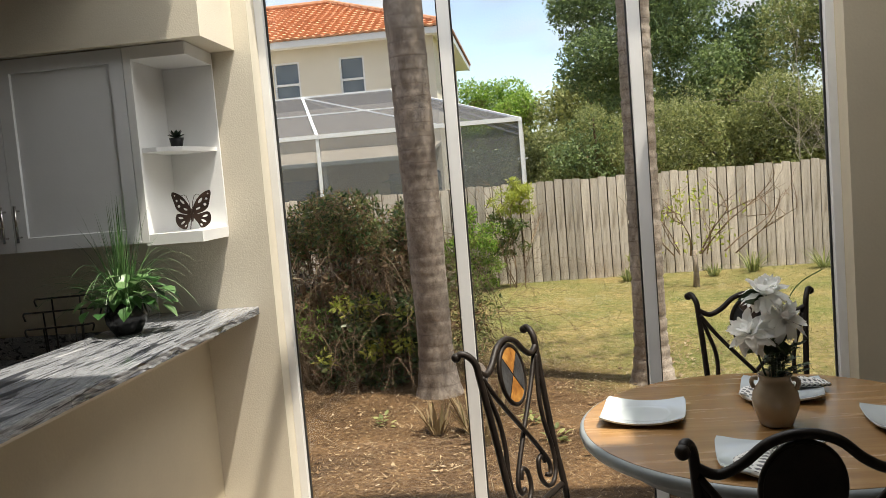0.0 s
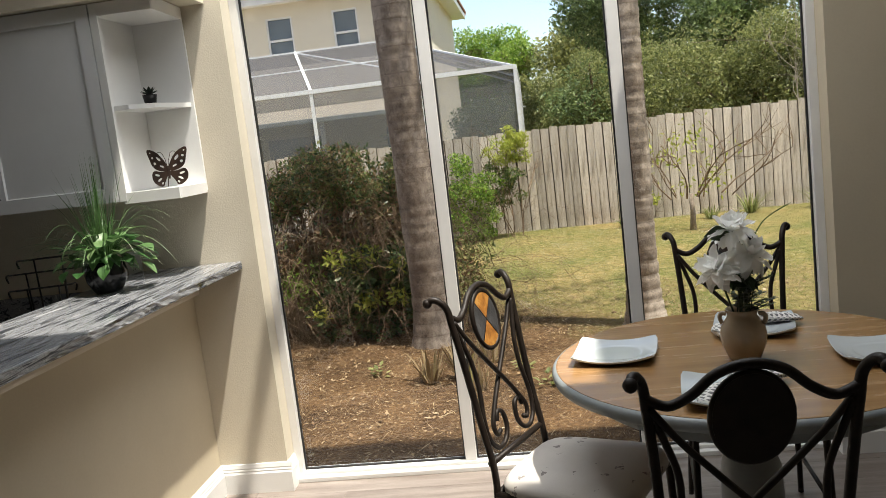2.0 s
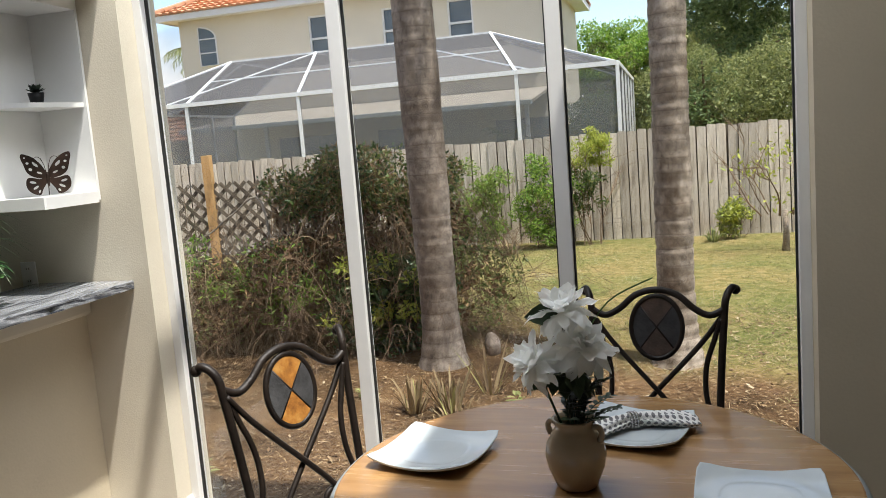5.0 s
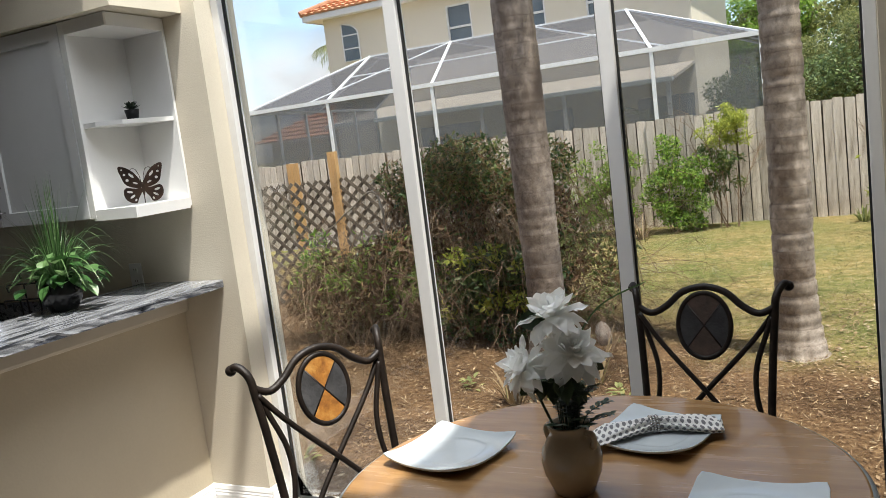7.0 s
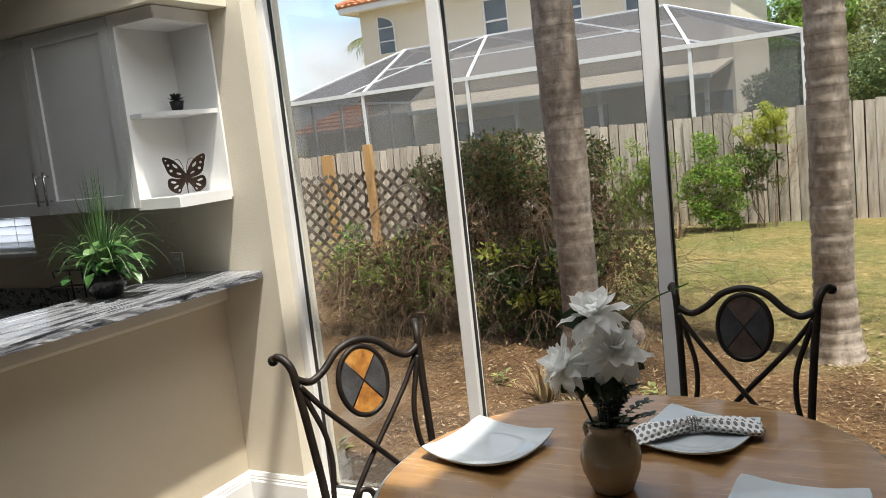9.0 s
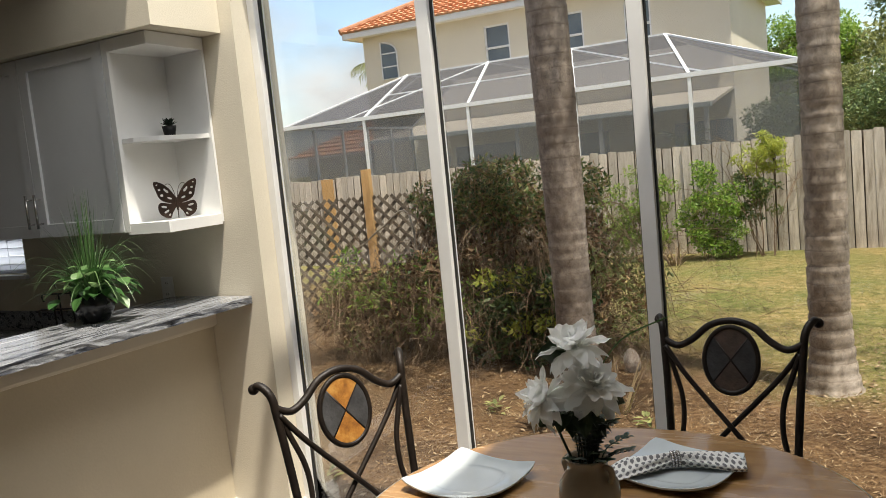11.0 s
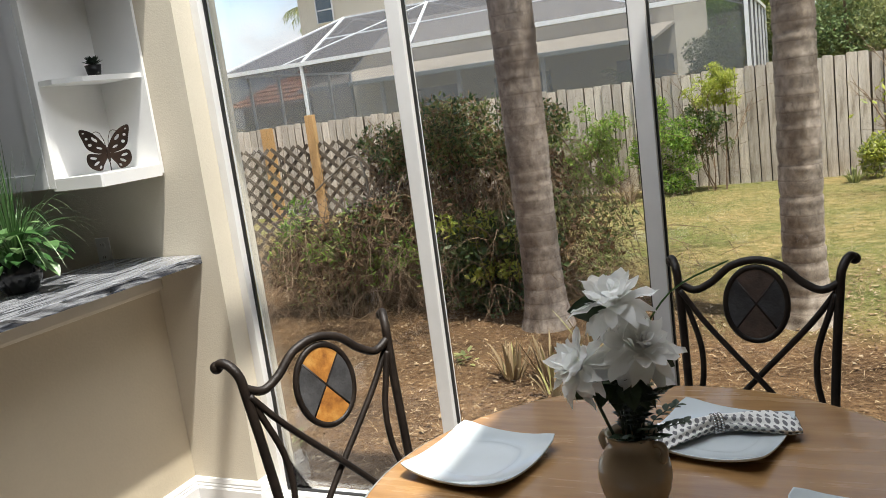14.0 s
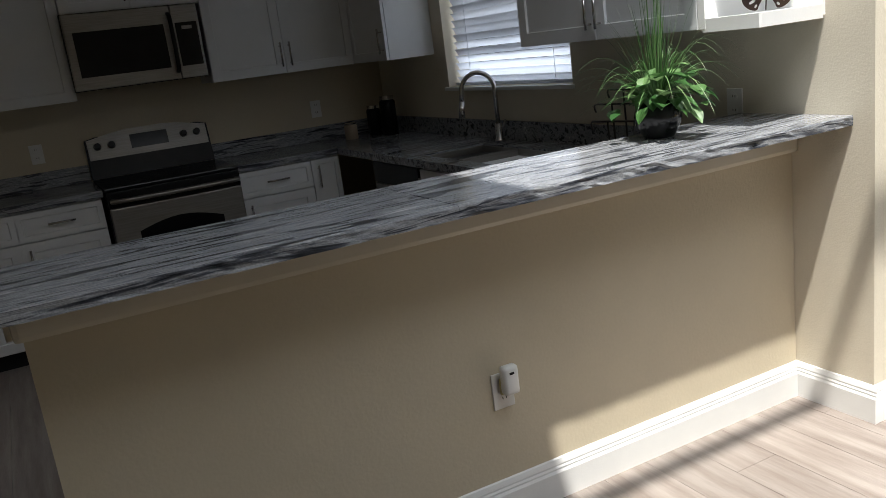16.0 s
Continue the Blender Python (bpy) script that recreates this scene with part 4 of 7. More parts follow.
bm = bmesh.new()
pl = [(0.012, 1.03), (0.748, 1.03), (0.748, 1.152)] + [(0.748 - 0.736 * k / 12, 1.152 + 0.048 * math.sin(math.pi * k / 12)) for k in range(1, 12)] + [(0.012, 1.152)]
f = [bm.verts.new(on_guard(x, z, 0.006)) for x, z in pl]
g = [bm.verts.new(on_guard(x, z, 0.001)) for x, z in pl]
bm.faces.new(f)
for i in range(len(f)):
    bm.faces.new((f[i], g[i], g[(i + 1) % len(f)], f[(i + 1) % len(f)]))
bmesh.ops.recalc_face_normals(bm, faces=bm.faces)
part("control_panel", bm, M["steel"], guard, "steel control panel")
bm = bmesh.new()
for x0, x1, z0, z1 in ((0.27, 0.50, 1.07, 1.155),):
    vs = [bm.verts.new(on_guard(x, z, 0.008)) for x, z in ((x0, z0), (x1, z0), (x1, z1), (x0, z1))]
    bm.faces.new(vs)
part("display", bm, M["black_glass"], guard, "dark display")
for x in (0.07, 0.155, 0.60, 0.685):
    p = on_guard(x, 1.11, 0.006)
    part("knob", tube(bmesh.new(), [p, p + Vector((0, -0.026, 0.006))], [0.024, 0.019], 16), M["black"], guard, "black knob", smooth=False)

# ---- microwave ----
mw = thing("microwave", pose(-4.62, 1.413, 1.452, 0, 0, 90), "stainless steel microwave mounted above the range", "microwave")
part("body", boxes((0, 0.76, 0.002, 0.39, 0, 0.43)), M["black"], mw)
part("face", boxes((0.004, 0.598, -0.02, 0, 0.004, 0.426), bevel=0.006), M["steel"], mw)
part("control_face", boxes((0.602, 0.756, -0.02, 0, 0.004, 0.426), bevel=0.006), M["steel"], mw)
part("door_window", boxes((0.05, 0.55, -0.023, -0.0205, 0.075, 0.325), bevel=0.001), M["black_glass"], mw, "black door window")
part("keypad", boxes((0.615, 0.742, -0.023, -0.0205, 0.075, 0.325), bevel=0.001), M["black_glass"], mw, "black keypad")
part("keypad_label", boxes((0.65, 0.71, -0.0245, -0.0232, 0.285, 0.305)), M["steel"], mw, "grey bar of small print")
bm = tube(bmesh.new(), smooth_line([(0.585, -0.021, 0.05), (0.585, -0.06, 0.08), (0.585, -0.068, 0.215), (0.585, -0.06, 0.35), (0.585, -0.021, 0.38)]), 0.013, 10)
part("handle", bm, M["black"], mw, "black curved handle", smooth=True)

# ---- kitchen window with blinds ----
kw = thing("window_3", pose(0, NW, 0), "kitchen window with white slatted blinds over the sink", "window", kind="structure")
part("window_frame", boxes((KWX0, KWX0 + 0.04, 0.16, 0.22, KWZ0, KWZ1), (KWX1 - 0.04, KWX1, 0.16, 0.22, KWZ0, KWZ1), (KWX0 + 0.04, KWX1 - 0.04, 0.16, 0.22, KWZ0, KWZ0 + 0.04), (KWX0 + 0.04, KWX1 - 0.04, 0.16, 0.22, KWZ1 - 0.04, KWZ1), (KWX0 + 0.04, KWX1 - 0.04, 0.165, 0.215, 1.66, 1.70)), M["vinyl"], kw)
pane = part("pane", boxes((KWX0 + 0.04, KWX1 - 0.04, 0.188, 0.194, KWZ0 + 0.04, KWZ1 - 0.04)), M["glass"], kw)
pane.visible_shadow = False
part("window_sill", boxes((KWX0 - 0.015, KWX1 + 0.015, -0.025, 0.155, KWZ0 - 0.022, KWZ0 - 0.001), bevel=0.004), M["white"], kw)
blind = thing("window_blind", pose(0, NW + 0.07, KWZ0), "white horizontal slat blind, half closed, in the window", "blind")
slat = bmesh.new()
rows_ = []
for u in (-1, -0.5, 0, 0.5, 1):
    rows_.append([slat.verts.new((x, u * 0.024, 0.003 * (1 - u * u))) for x in (KWX0 + 0.012, KWX1 - 0.012)])
for a, b in zip(rows_, rows_[1:]):
    slat.faces.new((a[0], a[1], b[1], b[0]))
bmesh.ops.solidify(slat, geom=slat.faces[:], thickness=0.002)
first = part("slat", slat, M["blind"], blind)
first.matrix_basis = pose(0, 0, 0.03, -60)
z = 0.03 + 0.042
while z < KWZ1 - KWZ0 - 0.05:
    ob = new("slat", first.data)
    ob.parent = blind
    ob.matrix_basis = pose(0, 0, z, -60 + random.uniform(-2, 2))
    z += 0.042
part("headrail", boxes((KWX0 + 0.01, KWX1 - 0.01, -0.03, 0.03, KWZ1 - KWZ0 - 0.045, KWZ1 - KWZ0 - 0.002), bevel=0.003), M["blind"], blind)
part("bottom_rail", boxes((KWX0 + 0.012, KWX1 - 0.012, -0.025, 0.025, 0.002, 0.018), bevel=0.003), M["blind"], blind)
for x in (KWX0 + 0.2, KWX1 - 0.2):
    part("cord", tube(bmesh.new(), [(x, -0.024, 0.01), (x, -0.024, KWZ1 - KWZ0 - 0.04)], 0.0015, 5), M["blind"], blind)


# ---- outlets ----
def outlet(m, label, group="wall outlets"):
    o = thing("wall_outlet", m, label, "outlet", group)
    part("plate", boxes((-0.037, 0.037, -0.006, 0.0, -0.058, 0.058), bevel=0.002), M["plastic"], o)
    for z in (-0.026, 0.026):
        face = part("receptacle", lathe(bmesh.new(), [(0, 0), (0.0155, 0), (0.0165, 0.002), (0, 0.002)], 18), M["plastic"], o)
        face.matrix_basis = pose(0, -0.006, z, 90)
        for x in (-0.006, 0.006):
            part("slot", boxes((x - 0.0012, x + 0.0012, -0.0092, -0.0083, z - 0.001, z + 0.008)), M["black"], face).matrix_basis = face.matrix_basis.inverted()
    return o


outlet(pose(-1.722, NW, 1.110), "white wall outlet just above the granite bar")
outlet(pose(WEST, 2.95, 1.13, 0, 0, 90), "white wall outlet above the kitchen worktop")
outlet(pose(WEST, 1.15, 1.12, 0, 0, 90), "white wall outlet above the kitchen worktop")
outlet(pose(HW, 2.18, 0.430, 0, 0, 90), "white wall outlet low on the half wall")
plug = thing("plug_in_device", pose(HW + 0.009, 2.185, 0.452, 0, 0, 90), "white plug-in night light with a yellowed base in the outlet", "plug-in")
part("housing", boxes((-0.026, 0.026, -0.050, -0.016, -0.022, 0.070), bevel=0.012), M["plastic"], plug, smooth=True)
part("adapter", boxes((-0.020, 0.020, -0.015, 0.0, -0.030, 0.020), bevel=0.004), material("yellowed_plastic", [(0.55, 0.48, 0.22), (0.62, 0.55, 0.28)], 0.4), plug, "yellowed plastic adapter")
part("sensor", boxes((-0.008, 0.008, -0.0515, -0.0495, 0.045, 0.052)), M["black"], plug, "dark sensor slot")


# ---- canisters on the far worktop ----
for x, y, r, h, lab in ((-4.78, 3.28, 0.05, 0.20, "dark glass canister with metal lid on the worktop"), (-4.62, 3.32, 0.055, 0.26, "tall dark glass canister with metal lid on the worktop"), (-4.74, 3.08, 0.045, 0.11, "small tan canister with metal lid on the worktop")):
    c = thing("canister", pose(x, y, 0.909), lab, "canister", "canisters on the worktop")
    part("jar", lathe(bmesh.new(), [(0, 0), (r, 0), (r, h * 0.85), (r * 0.8, h * 0.9), (0, h * 0.9)], 24), M["black_glass"] if h > 0.15 else M["vase"], c, smooth=True)
    part("lid", lathe(bmesh.new(), [(0, h * 0.9), (r * 0.85, h * 0.9), (r * 0.85, h), (0, h)], 24), M["chrome"], c, "metal lid")

# ---- potted plant on the bar ----
plant = thing("potted_plant", pose(-1.562, 2.945, 1.077), "artificial grass and ivy in a black glazed pot on the bar", "plant")
part("pot", lathe(bmesh.new(), [(0, 0), (0.048, 0), (0.052, 0.006), (0.074, 0.045), (0.079, 0.075), (0.070, 0.112), (0.064, 0.120), (0.058, 0.120), (0.062, 0.108), (0.0, 0.105)], 40), M["pot_black"], plant, "glossy black pot", smooth=True)
part("soil", lathe(bmesh.new(), [(0, 0.106), (0.058, 0.106), (0, 0.112)], 20), M["dirt"], plant)


def blade(bm, base, tip, sag, width, n=6, bend=None):
    base, tip = Vector(base), Vector(tip)
    d = tip - base
    side = Vector((-d.y, d.x, 0.0))
    if side.length < 1e-4:
        side = Vector((1, 0, 0))
    side.normalize()
    prev = None
    for i in range(n + 1):
        t = i / n
        p = base + d * t + Vector((0, 0, sag * (t - t * t) * 4))
        w = width * (1 - t) ** 0.6 * 0.5
        fold = Vector((0, 0, -w * 0.5))
        if i == n:
            cur = [bm.verts.new(p)]
        else:
            cur = [bm.verts.new(p - side * w), bm.verts.new(p + fold), bm.verts.new(p + side * w)]
        if prev:
            if len(cur) == 3:
                bm.faces.new((prev[0], prev[1], cur[1], cur[0]))
                bm.faces.new((prev[1], prev[2], cur[2], cur[1]))
            else:
                bm.faces.new((prev[0], prev[1], cur[0]))
                bm.faces.new((prev[1], prev[2], cur[0]))
        prev = cur


rg = random.Random(5)
bm = bmesh.new()
for k in range(110):
    a, r = rg.uniform(0, 6.28), rg.uniform(0, 0.03)
    lean = rg.uniform(0.0, 1.0) ** 2 * 0.17 + 0.005
    h = rg.uniform(0.20, 0.46) - lean * 0.4
    blade(bm, (r * math.cos(a), r * math.sin(a), 0.10), (r * math.cos(a) + lean * math.cos(a), r * math.sin(a) + lean * math.sin(a), 0.10 + h), lean * 0.25, rg.uniform(0.003, 0.0065))
part("grass_tuft", bm, M["grass_blade"], plant, "upright green grass blades")
bm = bmesh.new()
for k in range(64):
    a = rg.uniform(0, 6.28)
    ln = rg.uniform(0.14, 0.36)
    blade(bm, (0.02 * math.cos(a), 0.02 * math.sin(a), 0.11), (ln * math.cos(a), ln * math.sin(a), 0.11 + rg.uniform(-0.04, 0.16)), rg.uniform(0.05, 0.13), rg.uniform(0.004, 0.0075), 9)
part("arching_grass", bm, M["grass_blade"], plant)


def leaf(bm, base, way, up, ln, wd, curl=0.2, shape=((0.0, 0.04), (0.25, 0.85), (0.5, 1.0), (0.75, 0.62), (1.0, 0.0))):
    """A broad pointed leaf folded along its rib."""
    base, way = Vector(base), Vector(way).normalized()
    side = way.cross(Vector(up)).normalized()
    nrm = side.cross(way)
    rows = []
    for t, w in shape:
        c = base + way * ln * t - nrm * ln * curl * t * t
        if w == 0:
            rows.append([bm.verts.new(c)])
        else:
            rows.append([bm.verts.new(c - side * wd * w * 0.5 + nrm * wd * w * 0.15), bm.verts.new(c), bm.verts.new(c + side * wd * w * 0.5 + nrm * wd * w * 0.15)])
    for a, b in zip(rows, rows[1:]):
        if len(b) == 3:
            bm.faces.new((a[0], a[1], b[1], b[0]))
            bm.faces.new((a[1], a[2], b[2], b[1]))
        else:
            bm.faces.new((a[0], a[1], b[0]))
            bm.faces.new((a[1], a[2], b[0]))


bm = bmesh.new()
for k in range(80):
    a = rg.gauss(-0.2, 1.0) if k % 3 else rg.gauss(2.7, 0.6)
    r = rg.uniform(0.03, 0.16)
    z = rg.uniform(0.10, 0.21) + (0.02 if math.cos(a) > 0.3 else 0)
    if r > 0.09:
        z -= 0.02
    leaf(bm, (r * math.cos(a), r * math.sin(a), z), (math.cos(a + rg.uniform(-0.9, 0.9)), math.sin(a + rg.uniform(-0.9, 0.9)), rg.uniform(-0.9, 0.6)), (0, 0, 1), rg.uniform(0.05, 0.085), rg.uniform(0.036, 0.056))
part("ivy_leaves", bm, M["ivy"], plant, "broad variegated green leaves")

# ---- wire rack on the lower worktop ----
rack = thing("wire_rack", pose(-1.93, 3.13, 0.909, 0, 0, 12), "dark wire napkin rack with curled ends on the worktop", "rack")
for k, (y, h, w) in enumerate(((-0.05, 0.19, 0.09), (0.0, 0.25, 0.11), (0.05, 0.30, 0.08))):
    pts = smooth_line([(-w - 0.03, y - 0.02, h - 0.03), (-w - 0.035, y - 0.02, h), (-w, y, h), (w, y, h), (w + 0.035, y + 0.02, h), (w + 0.03, y + 0.02, h - 0.03)], 4)
    part("wire_loop", tube(bmesh.new(), pts, 0.004, 6), M["iron"], rack, smooth=True)
    part("wire_loop", tube(bmesh.new(), [(-w * 0.6, y, 0.004), (-w * 0.7, y, h), (w * 0.7, y, h), (w * 0.6, y, 0.004)], 0.004, 6), M["iron"], rack, smooth=True)
part("foot_wire", tube(bmesh.new(), [(-0.06, -0.07, 0.004), (-0.06, 0.07, 0.004), (0.06, 0.07, 0.004), (0.06, -0.07, 0.004)], 0.004, 6), M["iron"], rack, smooth=True)


# ---- metal butterfly on the shelf ----
def pierced(outline, holes, th):
    """A flat plate in the xz plane, with holes through it."""
    bm = bmesh.new()
    edges = []
    for loop in (outline, *holes):
        vs = [bm.verts.new((x, 0, z)) for x, z in loop]
        edges += [bm.edges.new((vs[i], vs[(i + 1) % len(vs)])) for i in range(len(vs))]
    bmesh.ops.triangle_fill(bm, use_beauty=True, use_dissolve=False, edges=edges)
    bmesh.ops.solidify(bm, geom=bm.faces[:], thickness=th)
    return bm


def oval(x, z, a, b, tilt=0.0, n=12):
    c, s = math.cos(radians(tilt)), math.sin(radians(tilt))
    return [(x + a * math.cos(t) * c - b * math.sin(t) * s, z + a * math.cos(t) * s + b * math.sin(t) * c) for t in (2 * math.pi * k / n for k in range(n))]


fly = thing("butterfly_ornament", pose(-1.412, 3.300, CZ0 + 0.036, 0, 0, 48) @ Matrix.Diagonal((1.0, 0.9, 0.96, 1)), "pierced dark metal butterfly ornament standing on the shelf", "ornament")
for s in (-1, 1):
    up = smooth_line([(0.006, 0.075), (0.03, 0.115), (0.06, 0.145), (0.095, 0.158), (0.102, 0.145), (0.092, 0.115), (0.08, 0.085), (0.055, 0.068), (0.02, 0.062)], 3)
    up = [(s * p.x, p.y) for p in (Vector((q.x, q.y)) for q in [Vector((v[0], v[1], 0)) for v in up])]
    holes = [oval(s * 0.088, 0.143, 0.0036, 0.0030), oval(s * 0.079, 0.122, 0.0056, 0.0048), oval(s * 0.052, 0.118, 0.0136, 0.0056, s * 45), oval(s * 0.069, 0.098, 0.0066, 0.0060), oval(s * 0.038, 0.085, 0.0104, 0.0040, s * 20)]
    w = part("wing", pierced(up, holes, 0.002), M["rust_metal"], fly)
    w.matrix_basis = pose(-s * 0.004, 0, 0.003, 0, -s * 4, -s * 10)
    lo = smooth_line([(0.006, 0.066), (0.04, 0.062), (0.075, 0.066), (0.086, 0.048), (0.080, 0.020), (0.058, 0.002), (0.036, 0.0), (0.028, 0.020), (0.012, 0.048)], 3)
    lo = [(s * v[0], v[1]) for v in lo]
    holes = [oval(s * 0.062, 0.048, 0.0120, 0.0048, s * 10), oval(s * 0.052, 0.028, 0.0120, 0.0048, -s * 35), oval(s * 0.040, 0.013, 0.0064, 0.0040, -s * 60)]
    w = part("wing", pierced(lo, holes, 0.002), M["rust_metal"], fly)
    w.matrix_basis = pose(-s * 0.004, 0, 0.003, 0, -s * 4, -s * 10)
    ant = [(s * 0.003, 0, 0.085), (s * 0.008, 0, 0.12), (s * 0.018, 0, 0.148)] + [(s * (0.030 + 0.013 * math.cos(radians(a))), 0, 0.140 + 0.013 * math.sin(radians(a))) for a in range(150, -150, -30)]
    part("antenna", tube(bmesh.new(), ant, 0.0012, 5), M["rust_metal"], fly, smooth=True)
part("body", tube(bmesh.new(), [(0, 0, 0.035), (0, 0, 0.05), (0, 0, 0.07), (0, 0, 0.082), (0, 0, 0.092)], [0.003, 0.006, 0.007, 0.006, 0.002], 10), M["rust_metal"], fly, smooth=True)
part("stand", tube(bmesh.new(), [(0, 0.004, 0.06), (0, 0.03, 0.002)], 0.002, 6), M["rust_metal"], fly)

succ = thing("succulent", pose(-1.475, 3.37, 1.787), "small dark succulent in a black pot on the shelf", "plant")
part("pot", lathe(bmesh.new(), [(0, 0), (0.022, 0), (0.030, 0.045), (0.027, 0.045), (0, 0.040)], 24), M["black"], succ, smooth=True)
bm = bmesh.new()
for ring_, n_, el in ((0, 9, 15), (1, 8, 40), (2, 6, 65)):
    for k in range(n_):
        a = 2 * math.pi * (k + ring_ * 0.5) / n_
        leaf(bm, (0, 0, 0.044), (math.cos(a) * math.cos(radians(el)), math.sin(a) * math.cos(radians(el)), math.sin(radians(el))), (0, 0, 1) if el < 60 else (math.cos(a), math.sin(a), 0.2), 0.042, 0.018, -0.15)
part("rosette", bm, material("dark_succulent", [(0.012, 0.022, 0.014), (0.03, 0.05, 0.03)], 0.5), succ, "dark green rosette")

# ---- vase of white flowers ----
VX, VY = 0.642, 2.352
vase = thing("flower_vase", pose(VX, VY, TZ + 0.001), "tan stoneware jug with white silk flowers on the table", "vase")
part("jug", lathe(bmesh.new(), [(0, 0), (0.040, 0), (0.044, 0.004), (0.060, 0.045), (0.064, 0.070), (0.060, 0.095), (0.046, 0.118), (0.040, 0.128), (0.043, 0.142), (0.046, 0.147), (0.041, 0.147), (0.036, 0.130), (0.050, 0.10), (0.0, 0.09)], 40), M["vase"], vase, "tan glazed stoneware jug", smooth=True)
for a in (-20, 160):
    c, s = math.cos(radians(a)), math.sin(radians(a))
    pts = smooth_line([(0.044 * c, 0.044 * s, 0.132), (0.056 * c, 0.056 * s, 0.133), (0.062 * c, 0.062 * s, 0.121), (0.056 * c, 0.056 * s, 0.104)], 4)
    part("handle", tube(bmesh.new(), pts, 0.0065, 8), M["vase"], vase, smooth=True)
BL = ((-0.012, 0.0, 0.372, 0.02, -0.20, 1, 0.86), (0.030, -0.010, 0.300, 0.35, -0.45, 0.75, 0.82), (-0.066, -0.035, 0.272, -0.60, -0.35, 0.62, 0.80))
for bx, by, bz, nx, ny, nz, big in BL:
    c = Vector((bx, by, bz))
    ax = Vector((nx, ny, nz)).normalized()
    q = ax.to_track_quat("Z", "Y")
    bm = bmesh.new()
    for ring_, n_, el, ln, wd in ((-1, 6, -62, 0.076, 0.025), (0, 11, -16, 0.082, 0.025), (1, 13, 8, 0.082, 0.025), (2, 13, 28, 0.076, 0.023), (3, 11, 48, 0.066, 0.020), (4, 7, 68, 0.052, 0.017)):
        for k in range(n_):
            a = 2 * math.pi * (k + 0.5 * ring_) / n_ + rg.uniform(-0.25, 0.25)
            e = radians(el + rg.uniform(-15, 15))
            w = q @ Vector((math.cos(a) * math.cos(e), math.sin(a) * math.cos(e), math.sin(e)))
            leaf(bm, c + w * 0.004, w, ax if el < 50 else q @ Vector((-math.cos(a), -math.sin(a), 0.2)), big * ln * rg.uniform(0.72, 1.12), wd * rg.uniform(0.95, 1.4), rg.uniform(0.15, 0.65) if ring_ < 2 else rg.uniform(-0.35, 0.3), ((0.0, 0.18), (0.2, 0.5), (0.42, 0.9), (0.60, 1.0), (0.74, 0.86), (0.86, 0.56), (0.94, 0.30), (1.0, 0.0)))
    for v in bm.verts:
        v.co += 0.007 * Vector((noise.noise(v.co * 55), noise.noise(v.co * 55 + Vector((9, 0, 0))), noise.noise(v.co * 55 + Vector((0, 9, 0)))))
    part("bloom", bm, M["petal"], vase, "white many-petalled silk bloom", smooth=True)
    part("stem", tube(bmesh.new(), smooth_line([(bx * 0.15, by * 0.15, 0.10), (bx * 0.5, by * 0.5, bz * 0.6), (bx, by, bz - 0.002)]), 0.003, 6), M["stem"], vase, smooth=True)
bm = bmesh.new()
for k in range(30):
    a = rg.gauss(-0.35, 0.85) if k % 3 else rg.uniform(0, 6.28)
    reach, h = rg.uniform(0.02, 0.10) * (1.0 if k % 3 else 0.4), rg.uniform(0.17, 0.27)
    if reach > 0.08:
        h = max(h - 0.06, 0.165)
    pts = smooth_line([(0.02 * math.cos(a), 0.02 * math.sin(a), 0.11), (reach * 0.5 * math.cos(a), reach * 0.5 * math.sin(a), h * 0.9), (reach * math.cos(a), reach * math.sin(a), h)], 4)
    tube(bm, pts, 0.0012, 4)
    for i, p in enumerate(pts[3:]):
        for s in (-1, 1):
            leaf(bm, p, (math.cos(a + s * 1.0), math.sin(a + s * 1.0), 0.35), (0, 0, 1), rg.uniform(0.014, 0.024), 0.012, 0.1)
part("greenery", bm, M["stem"], vase, "dark green sprigs")
bm = bmesh.new()
leaf(bm, (-0.03, -0.02, 0.26), (-0.7, -0.3, -0.5), (0, -1, 0.3), 0.075, 0.045)
leaf(bm, (-0.02, 0.0, 0.37), (-0.9, -0.2, -0.05), (0, -1, 0.3), 0.07, 0.045)
leaf(bm, (0.03, 0.01, 0.29), (0.6, 0.3, -0.5), (0, -1, 0.3), 0.07, 0.04)
for k in range(7):
    a = -2.4 + 0.45 * k
    leaf(bm, (0.02 * math.cos(a) - 0.01, 0.02 * math.sin(a), 0.262 - 0.004 * k), (math.cos(a), math.sin(a), -0.75 - 0.1 * (k % 3)), (0, 0, 1), 0.062, 0.042, 0.15)
part("broad_leaves", bm, M["stem"], vase, "broad dark green leaves")
bm = tube(bmesh.new(), smooth_line([(0.02, 0.0, 0.30), (0.08, 0.03, 0.385), (0.17, 0.07, 0.425)]), [0.002] * 10 + [0.001], 4)
part("wisp", bm, M["grass_blade"], vase, "thin arching grass wisp")


